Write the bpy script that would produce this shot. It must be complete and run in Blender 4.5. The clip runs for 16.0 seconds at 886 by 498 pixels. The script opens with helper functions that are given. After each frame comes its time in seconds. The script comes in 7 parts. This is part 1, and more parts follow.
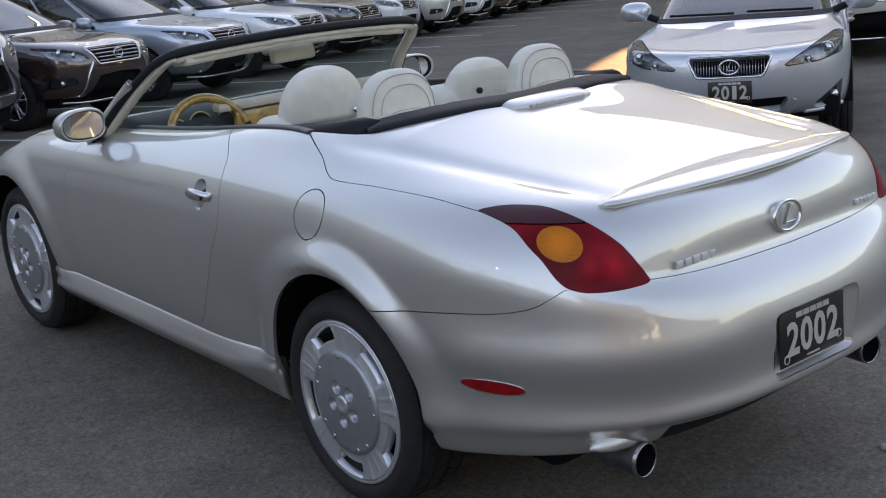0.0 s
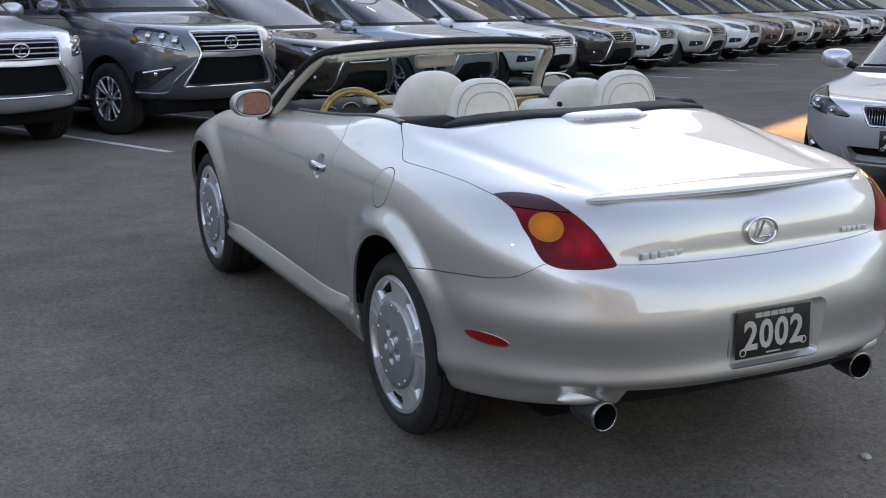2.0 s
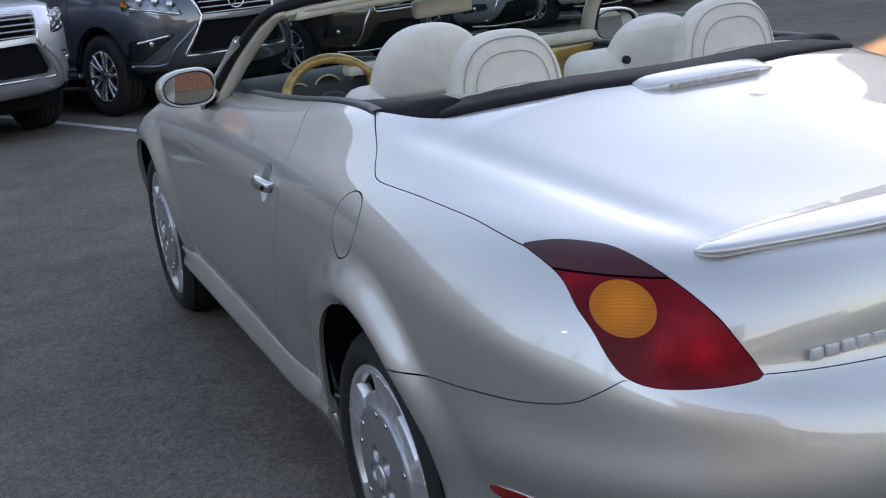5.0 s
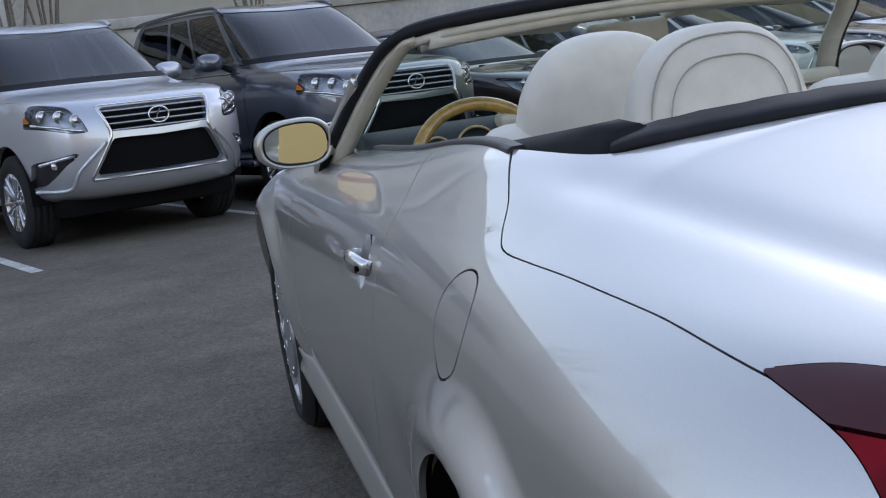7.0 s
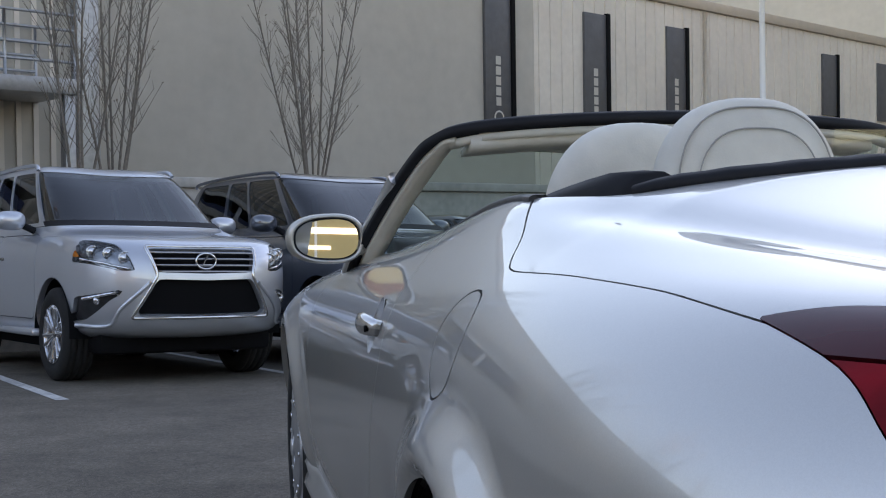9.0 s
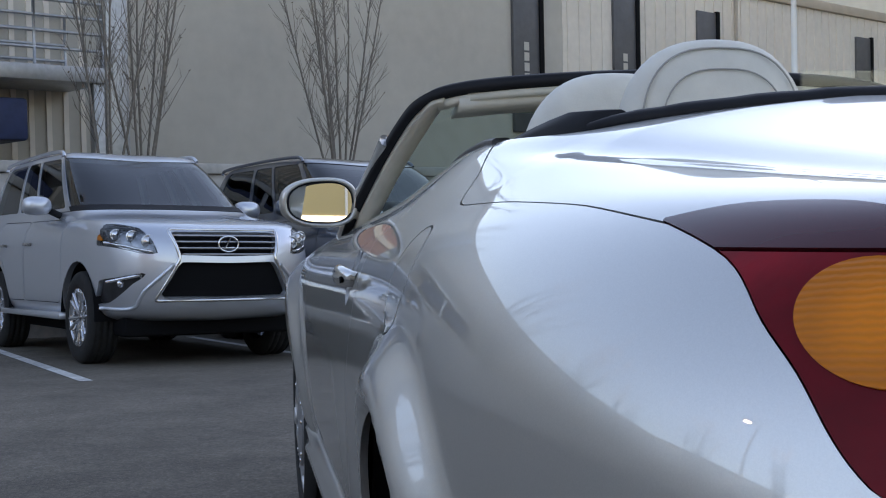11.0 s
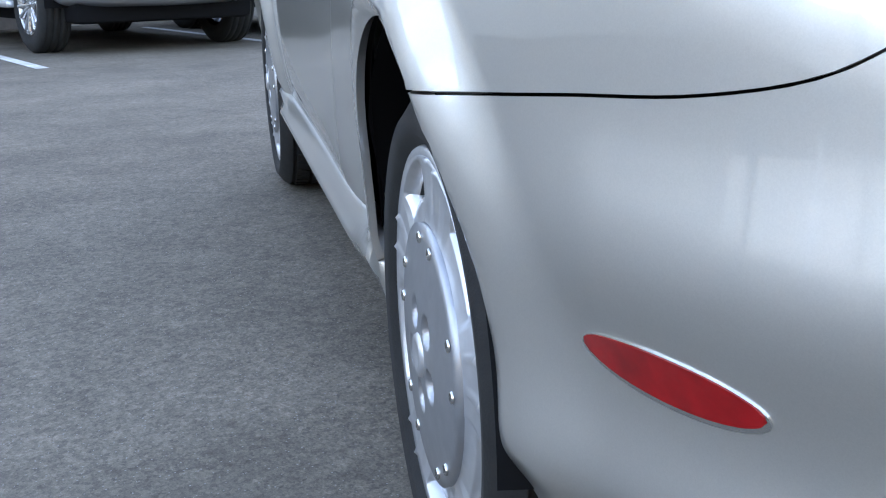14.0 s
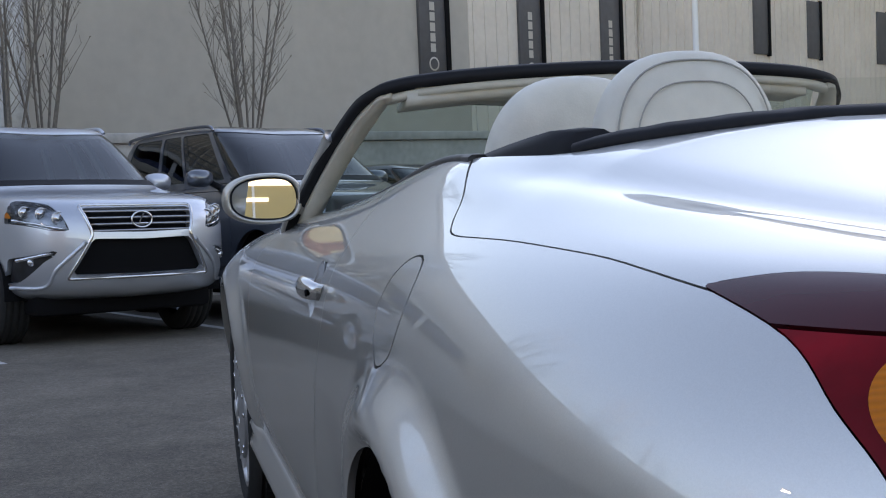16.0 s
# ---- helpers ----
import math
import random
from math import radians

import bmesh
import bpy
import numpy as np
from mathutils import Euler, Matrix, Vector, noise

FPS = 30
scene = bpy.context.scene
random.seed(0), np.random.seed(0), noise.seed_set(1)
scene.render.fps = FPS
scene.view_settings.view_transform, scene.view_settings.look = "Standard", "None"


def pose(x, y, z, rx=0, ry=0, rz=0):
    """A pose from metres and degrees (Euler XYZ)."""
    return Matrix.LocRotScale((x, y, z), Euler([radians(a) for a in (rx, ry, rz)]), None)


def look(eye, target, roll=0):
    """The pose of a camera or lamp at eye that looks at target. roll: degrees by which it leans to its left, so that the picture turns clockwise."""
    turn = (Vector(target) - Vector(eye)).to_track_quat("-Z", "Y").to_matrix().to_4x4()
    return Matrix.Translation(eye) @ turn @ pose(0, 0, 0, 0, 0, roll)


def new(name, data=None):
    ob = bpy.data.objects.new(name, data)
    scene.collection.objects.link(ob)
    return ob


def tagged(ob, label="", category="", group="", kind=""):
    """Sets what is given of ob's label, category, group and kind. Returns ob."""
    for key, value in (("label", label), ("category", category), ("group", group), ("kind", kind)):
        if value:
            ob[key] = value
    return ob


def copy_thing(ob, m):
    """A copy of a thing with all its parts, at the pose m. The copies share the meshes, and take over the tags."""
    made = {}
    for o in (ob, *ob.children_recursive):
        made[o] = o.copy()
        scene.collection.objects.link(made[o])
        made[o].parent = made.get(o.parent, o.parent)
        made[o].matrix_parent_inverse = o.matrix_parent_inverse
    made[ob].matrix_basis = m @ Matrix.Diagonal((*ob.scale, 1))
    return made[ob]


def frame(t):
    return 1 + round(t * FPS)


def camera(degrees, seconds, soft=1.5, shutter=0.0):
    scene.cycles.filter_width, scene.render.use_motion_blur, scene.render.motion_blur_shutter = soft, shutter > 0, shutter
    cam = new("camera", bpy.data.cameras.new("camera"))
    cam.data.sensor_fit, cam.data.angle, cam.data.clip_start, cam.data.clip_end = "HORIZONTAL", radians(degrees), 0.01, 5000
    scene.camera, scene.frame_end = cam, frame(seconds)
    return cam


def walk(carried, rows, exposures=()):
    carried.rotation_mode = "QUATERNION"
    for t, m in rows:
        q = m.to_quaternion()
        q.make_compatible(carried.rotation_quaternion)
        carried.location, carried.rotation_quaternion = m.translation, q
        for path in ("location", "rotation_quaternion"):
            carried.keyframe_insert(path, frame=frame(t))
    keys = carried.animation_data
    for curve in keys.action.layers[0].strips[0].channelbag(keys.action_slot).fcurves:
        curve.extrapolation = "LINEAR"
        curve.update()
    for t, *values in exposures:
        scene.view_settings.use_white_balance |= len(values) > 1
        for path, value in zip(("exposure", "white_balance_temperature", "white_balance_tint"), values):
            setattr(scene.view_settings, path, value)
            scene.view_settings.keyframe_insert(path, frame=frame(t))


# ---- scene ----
cam = camera(40.2, 16.0, soft=1.1)
PATH = [
    (0, (-2.792, -2.929, 1.758), (-1.593, -1.421, 1.223), -4.4),
    (0.5, (-2.697, -3.276, 1.725), (-1.522, -1.737, 1.224), -2.7),
    (1, (-2.616, -3.583, 1.737), (-1.507, -2.01, 1.192), -1.6),
    (1.5, (-2.564, -3.84, 1.749), (-1.618, -2.152, 1.243), 0.2),
    (2, (-2.594, -3.982, 1.771), (-1.755, -2.232, 1.288), -0.4),
    (2.5, (-2.577, -3.985, 1.779), (-1.737, -2.227, 1.327), -1.1),
    (3, (-2.467, -3.793, 1.732), (-1.642, -2.039, 1.237), -2.9),
    (3.2, (-2.419, -3.639, 1.728), (-1.589, -1.882, 1.254), -3.4),
    (5.3, (-1.635, -2.32, 1.611), (-0.935, -0.551, 0.993), -5.6),
    (5.5, (-1.616, -2.255, 1.62), (-0.947, -0.487, 0.968), -5.2),
    (6, (-1.414, -1.967, 1.559), (-0.857, -0.139, 0.968), -6.9),
    (6.5, (-1.36, -1.697, 1.5), (-0.948, 0.177, 0.936), -6.3),
    (7, (-1.249, -1.475, 1.329), (-0.804, 0.437, 0.95), -7.0),
    (7.5, (-1.218, -1.432, 1.168), (-0.783, 0.514, 1.019), -5.2),
    (8, (-1.218, -1.44, 1.083), (-0.773, 0.506, 0.95), -3.3),
    (8.5, (-1.236, -1.445, 1.061), (-0.795, 0.503, 0.965), -1.5),
    (8.7, (-1.23, -1.452, 1.063), (-0.812, 0.503, 1.009), -0.9),
    (10.8, (-1.116, -1.516, 1.005), (-0.783, 0.456, 0.994), -2.0),
    (11, (-1.109, -1.492, 0.988), (-0.759, 0.476, 0.936), -1.2),
    (11.5, (-1.096, -1.483, 0.944), (-0.729, 0.476, 0.769), -2.8),
    (12, (-1.104, -1.478, 0.912), (-0.764, 0.473, 0.626), -2.3),
    (12.5, (-1.105, -1.451, 0.875), (-0.756, 0.475, 0.464), -3.2),
    (13, (-1.119, -1.424, 0.817), (-0.774, 0.471, 0.281), -3.1),
    (13.5, (-1.131, -1.406, 0.795), (-0.797, 0.446, 0.118), -3.1),
    (14, (-1.157, -1.409, 0.867), (-0.768, 0.475, 0.322), -2.0),
    (14.3, (-1.163, -1.42, 0.935), (-0.738, 0.487, 0.509), -2.8),
    (14.5, (-1.171, -1.443, 0.969), (-0.715, 0.473, 0.618), -2.3),
    (15, (-1.188, -1.456, 1.024), (-0.722, 0.474, 0.783), -3.2),
    (15.5, (-1.209, -1.437, 1.052), (-0.738, 0.498, 0.873), -2.1),
    (16, (-1.21, -1.441, 1.086), (-0.71, 0.492, 0.959), -2.4),
]
LIGHTNESS = ((0.0, 2.28, 8200, 32), (3.0, 2.54, 8350, 33), (5.5, 2.30, 7900, 32), (7.0, 2.32, 8000, 32), (8.0, 2.15, 7950, 32), (11.0, 2.16, 7550, 31), (12.0, 2.62, 7350, 27), (12.5, 2.95, 7350, 28), (13.0, 3.24, 7800, 28), (13.5, 3.62, 7650, 29), (14.0, 3.72, 7400, 28), (14.5, 3.42, 7150, 29), (15.0, 2.83, 7450, 30), (15.5, 2.38, 7700, 32), (16.0, 2.2, 7750, 32))
walk(cam, [(t, look(eye, target, roll)) for t, eye, target, roll in PATH], LIGHTNESS)

# ---- daylight: low evening sun behind the buildings, clear sky ----
SUN_AZ = radians(57.0)         # the sun stands low beyond the end of the lot, ahead and to the right
SUN_EL = radians(7.0)
to_sun = Vector((math.sin(SUN_AZ) * math.cos(SUN_EL), math.cos(SUN_AZ) * math.cos(SUN_EL), math.sin(SUN_EL)))
world = bpy.data.worlds.new("evening_sky")
scene.world = world
world.use_nodes = True
wn, wl = world.node_tree.nodes, world.node_tree.links
sky = wn.new("ShaderNodeTexSky")
sky.sky_type, sky.sun_disc = "NISHITA", False
sky.sun_elevation, sky.sun_rotation = SUN_EL, SUN_AZ
sky.air_density, sky.dust_density, sky.ozone_density = 1.0, 0.3, 1.5
wn["Background"].inputs["Strength"].default_value = 0.15
wl.new(sky.outputs[0], wn["Background"].inputs["Color"])
sun = new("sun", bpy.data.lights.new("sun", "SUN"))
sun.data.energy, sun.data.angle, sun.data.color = 4.0, radians(0.5), (1.0, 0.62, 0.30)
sun.matrix_world = Matrix.Translation((0, 0, 40)) @ to_sun.to_track_quat("Z", "Y").to_matrix().to_4x4()

# ---- materials ----
def material(name, base, rough=0.5, metal=0.0, coat=0.0, coat_rough=0.03, var=0.0, scale=8.0, bump=0.0, bump_scale=60.0,
             spec=0.5, transmission=0.0, ior=1.5, alpha=1.0, emit=None, stain=0.0, stain_scale=1.2, rand=0.0):
    """A surface with colour grain, slow stains, bump and, if asked, a shift from object to object."""
    m = bpy.data.materials.new(name)
    m.use_nodes = True
    nt = m.node_tree
    b = nt.nodes["Principled BSDF"]
    b.inputs["Base Color"].default_value = (*base, 1)
    b.inputs["Roughness"].default_value = rough
    b.inputs["Metallic"].default_value = metal
    b.inputs["Coat Weight"].default_value = coat
    b.inputs["Coat Roughness"].default_value = coat_rough
    b.inputs["Specular IOR Level"].default_value = spec
    b.inputs["Transmission Weight"].default_value = transmission
    b.inputs["IOR"].default_value = ior
    b.inputs["Alpha"].default_value = alpha
    if emit:
        b.inputs["Emission Color"].default_value = (*emit[:3], 1)
        b.inputs["Emission Strength"].default_value = emit[3]
    link = nt.links.new
    if var or stain or bump or rand:
        tc = nt.nodes.new("ShaderNodeTexCoord")
        colour = None
        for amount, sc, detail in ((var, scale, 4.0), (stain, stain_scale, 3.0)):
            if not amount:
                continue
            tex = nt.nodes.new("ShaderNodeTexNoise")
            tex.inputs["Scale"].default_value, tex.inputs["Detail"].default_value = sc, detail
            link(tc.outputs["Object"], tex.inputs["Vector"])
            rng = nt.nodes.new("ShaderNodeMapRange")
            rng.inputs["From Min"].default_value, rng.inputs["From Max"].default_value = 0.3, 0.7
            rng.inputs["To Min"].default_value, rng.inputs["To Max"].default_value = 1 - amount, 1 + amount
            link(tex.outputs["Fac"], rng.inputs["Value"])
            mix = nt.nodes.new("ShaderNodeMix")
            mix.data_type, mix.blend_type = "RGBA", "MULTIPLY"
            mix.inputs["Factor"].default_value = 1.0
            if colour is None:
                mix.inputs["A"].default_value = (*base, 1)
            else:
                link(colour, mix.inputs["A"])
            link(rng.outputs["Result"], mix.inputs["B"])
            colour = mix.outputs["Result"]
        if rand:
            info = nt.nodes.new("ShaderNodeObjectInfo")
            rng = nt.nodes.new("ShaderNodeMapRange")
            rng.inputs["To Min"].default_value, rng.inputs["To Max"].default_value = 1 - rand, 1 + rand
            link(info.outputs["Random"], rng.inputs["Value"])
            mix = nt.nodes.new("ShaderNodeMix")
            mix.data_type, mix.blend_type = "RGBA", "MULTIPLY"
            mix.inputs["Factor"].default_value = 1.0
            mix.inputs["A"].default_value = (*base, 1)
            if colour is not None:
                link(colour, mix.inputs["A"])
            link(rng.outputs["Result"], mix.inputs["B"])
            colour = mix.outputs["Result"]
        if colour is not None:
            link(colour, b.inputs["Base Color"])
        if bump:
            tex = nt.nodes.new("ShaderNodeTexNoise")
            tex.inputs["Scale"].default_value, tex.inputs["Detail"].default_value = bump_scale, 6.0
            link(tc.outputs["Object"], tex.inputs["Vector"])
            bp = nt.nodes.new("ShaderNodeBump")
            bp.inputs["Strength"].default_value, bp.inputs["Distance"].default_value = bump, 0.01
            link(tex.outputs["Fac"], bp.inputs["Height"])
            link(bp.outputs["Normal"], b.inputs["Normal"])
    return m


def paint(name, base, metal=0.75, rough=0.40):
    """Metallic car paint: fine flakes under a clear coat."""
    m = material(name, base, rough, metal, coat=1.0, coat_rough=0.02)
    nt = m.node_tree
    b = nt.nodes["Principled BSDF"]
    b.inputs["Coat IOR"].default_value = 1.95
    tc = nt.nodes.new("ShaderNodeTexCoord")
    vor = nt.nodes.new("ShaderNodeTexVoronoi")
    vor.inputs["Scale"].default_value = 900.0
    nt.links.new(tc.outputs["Object"], vor.inputs["Vector"])
    dirt = nt.nodes.new("ShaderNodeTexNoise")
    dirt.inputs["Scale"].default_value, dirt.inputs["Detail"].default_value = 3.0, 5.0
    nt.links.new(tc.outputs["Object"], dirt.inputs["Vector"])
    rr = nt.nodes.new("ShaderNodeMapRange")
    rr.inputs["To Min"].default_value, rr.inputs["To Max"].default_value = rough - 0.05, rough + 0.07
    nt.links.new(dirt.outputs["Fac"], rr.inputs["Value"])
    nt.links.new(rr.outputs["Result"], b.inputs["Roughness"])
    rng = nt.nodes.new("ShaderNodeMapRange")
    rng.inputs["To Min"].default_value, rng.inputs["To Max"].default_value = 0.965, 1.035
    nt.links.new(vor.outputs["Color"], rng.inputs["Value"])
    mix = nt.nodes.new("ShaderNodeMix")
    mix.data_type, mix.blend_type = "RGBA", "MULTIPLY"
    mix.inputs["Factor"].default_value = 1.0
    mix.inputs["A"].default_value = (*base, 1)
    nt.links.new(rng.outputs["Result"], mix.inputs["B"])
    nt.links.new(mix.outputs["Result"], b.inputs["Base Color"])
    return m


SILVER = paint("silver_paint", (0.645, 0.632, 0.60), 0.85, 0.42)
BLACK_TRIM = material("black_trim", (0.009, 0.009, 0.011), 0.62, spec=0.28, var=0.2, bump=0.05, bump_scale=400)
DARK_GAP = material("dark_gap", (0.008, 0.008, 0.009), 0.9, spec=0.1)
SOOT_SHADE_STEEL = material("soot_shade_steel", (0.10, 0.10, 0.105), 0.45, 0.7, var=0.3, scale=25)
RUBBER = material("tyre_rubber", (0.014, 0.0138, 0.0135), 0.8, var=0.25, scale=30, bump=0.15, bump_scale=300)
RIM = material("rim_silver", (0.66, 0.67, 0.69), 0.33, 0.7, coat=0.5, var=0.06, scale=40)
RIM_BRIGHT = material("polished_rim", (0.58, 0.59, 0.61), 0.22, 0.9, coat=0.4, var=0.05, scale=40)
CHROME = material("chrome", (0.80, 0.80, 0.81), 0.08, 1.0)
DARK_CHROME = material("dark_chrome", (0.35, 0.35, 0.36), 0.15, 1.0)
MIRROR = material("mirror_glass", (0.86, 0.88, 0.86), 0.01, 1.0)
LEATHER = material("cream_leather", (0.71, 0.67, 0.585), 0.5, var=0.06, scale=20, bump=0.07, bump_scale=260, stain=0.05, stain_scale=4)
CREAM_TRIM = material("cream_trim", (0.60, 0.55, 0.45), 0.6, var=0.08, scale=15, bump=0.1, bump_scale=200)
STITCH = material("grey_piping", (0.38, 0.36, 0.32), 0.7)
WOOD = material("gloss_maple", (0.42, 0.24, 0.05), 0.25, coat=1.0, var=0.35, scale=14, stain=0.2, stain_scale=40)
DASH = material("dark_dash", (0.03, 0.035, 0.035), 0.6, var=0.2, bump=0.1, bump_scale=250)
LENS_RED = material("red_lens", (0.20, 0.003, 0.008), 0.35, spec=0.12, coat=0.06, coat_rough=0.12, var=0.25, scale=16, stain=0.35, stain_scale=7, bump=0.04, bump_scale=90)
LENS_DARK = material("dark_red_lens", (0.065, 0.009, 0.013), 0.2, spec=0.3, coat=0.35, coat_rough=0.08, var=0.15, scale=8)
LENS_ORANGE = material("amber_lens", (0.60, 0.155, 0.001), 0.3, spec=0.2, coat=0.15, coat_rough=0.1, var=0.3, scale=25)
LENS_SIDE = material("red_marker", (0.36, 0.004, 0.006), 0.2, spec=0.25, coat=0.35, var=0.25, scale=30)


def thin_glass(name, tint, ior=1.5, share=None):
    """A thin pane: light goes straight through, tinted; its face mirrors by the angle."""
    m = bpy.data.materials.new(name)
    m.use_nodes = True
    nt = m.node_tree
    nt.nodes.remove(nt.nodes["Principled BSDF"])
    out = nt.nodes["Material Output"]
    clear, gloss, fres, mix = (nt.nodes.new(k) for k in ("ShaderNodeBsdfTransparent", "ShaderNodeBsdfGlossy", "ShaderNodeFresnel", "ShaderNodeMixShader"))
    clear.inputs["Color"].default_value = (*tint, 1)
    gloss.inputs["Roughness"].default_value = 0.01
    fres.inputs["IOR"].default_value = ior
    if share is None:
        nt.links.new(fres.outputs[0], mix.inputs[0])
    else:
        mix.inputs[0].default_value = share
    nt.links.new(clear.outputs[0], mix.inputs[1])
    nt.links.new(gloss.outputs[0], mix.inputs[2])
    nt.links.new(mix.outputs[0], out.inputs["Surface"])
    return m


GLASS = thin_glass("clear_glass", (0.97, 0.98, 0.97), share=0.04)
PLATE_BLACK = material("plate_black", (0.016, 0.014, 0.012), 0.35, var=0.2)
PLATE_GREY = material("plate_grey", (0.50, 0.47, 0.42), 0.45)
BADGE_SILVER = material("badge_silver", (0.72, 0.72, 0.70), 0.42, 0.35)
WHITE_PAINT = material("white_enamel", (0.78, 0.78, 0.76), 0.4)


def ribbed(m, scale, strength=0.6):
    """Moulded ribs inside a lens: fine bands that catch the light."""
    nt = m.node_tree
    b = nt.nodes["Principled BSDF"]
    tc, wave, bp = (nt.nodes.new(k) for k in ("ShaderNodeTexCoord", "ShaderNodeTexWave", "ShaderNodeBump"))
    wave.inputs["Scale"].default_value = scale
    wave.bands_direction = "DIAGONAL"
    wave.inputs["Distortion"].default_value = 2.5
    bp.inputs["Strength"].default_value, bp.inputs["Distance"].default_value = strength, 0.004
    nt.links.new(tc.outputs["Object"], wave.inputs["Vector"])
    nt.links.new(wave.outputs["Fac"], bp.inputs["Height"])
    nt.links.new(bp.outputs["Normal"], b.inputs["Normal"])
    rng = nt.nodes.new("ShaderNodeMapRange")
    rng.inputs["To Min"].default_value, rng.inputs["To Max"].default_value = 0.92, 1.06
    nt.links.new(wave.outputs["Fac"], rng.inputs["Value"])
    mix = nt.nodes.new("ShaderNodeMix")
    mix.data_type, mix.blend_type = "RGBA", "MULTIPLY"
    mix.inputs["Factor"].default_value = 1.0
    mix.inputs["A"].default_value = b.inputs["Base Color"].default_value
    nt.links.new(rng.outputs["Result"], mix.inputs["B"])
    nt.links.new(mix.outputs["Result"], b.inputs["Base Color"])


ribbed(LENS_ORANGE, 60.0, 0.25)


def bowl_gleam(m, spots):
    """Gleam of unmodelled round reflectors put into a lens's colour: brighter rings about points that both sides of the
    car share.
    """
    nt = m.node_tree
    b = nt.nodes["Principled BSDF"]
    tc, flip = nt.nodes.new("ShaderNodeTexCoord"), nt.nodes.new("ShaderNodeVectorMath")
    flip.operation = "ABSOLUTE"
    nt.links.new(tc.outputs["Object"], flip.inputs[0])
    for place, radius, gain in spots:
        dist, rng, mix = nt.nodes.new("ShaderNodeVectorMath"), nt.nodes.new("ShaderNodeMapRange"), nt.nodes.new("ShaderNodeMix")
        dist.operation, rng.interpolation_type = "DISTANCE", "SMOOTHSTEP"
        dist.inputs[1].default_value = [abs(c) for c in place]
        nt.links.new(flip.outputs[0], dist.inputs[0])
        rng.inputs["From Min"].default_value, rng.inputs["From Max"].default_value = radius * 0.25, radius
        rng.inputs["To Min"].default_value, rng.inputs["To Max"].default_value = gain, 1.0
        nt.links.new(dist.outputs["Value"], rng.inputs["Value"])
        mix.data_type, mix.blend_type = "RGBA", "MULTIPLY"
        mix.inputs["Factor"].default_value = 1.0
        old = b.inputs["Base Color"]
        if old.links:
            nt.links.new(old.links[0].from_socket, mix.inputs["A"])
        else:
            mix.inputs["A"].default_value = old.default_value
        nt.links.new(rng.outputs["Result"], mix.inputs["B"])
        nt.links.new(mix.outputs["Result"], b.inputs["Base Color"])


bowl_gleam(LENS_RED, (((0.640, 0.868, 0.872), 0.075, 2.3), ((0.612, 0.902, 0.842), 0.05, 1.5)))
bowl_gleam(LENS_ORANGE, (((0.698, 0.776, 0.920), 0.05, 1.35),))


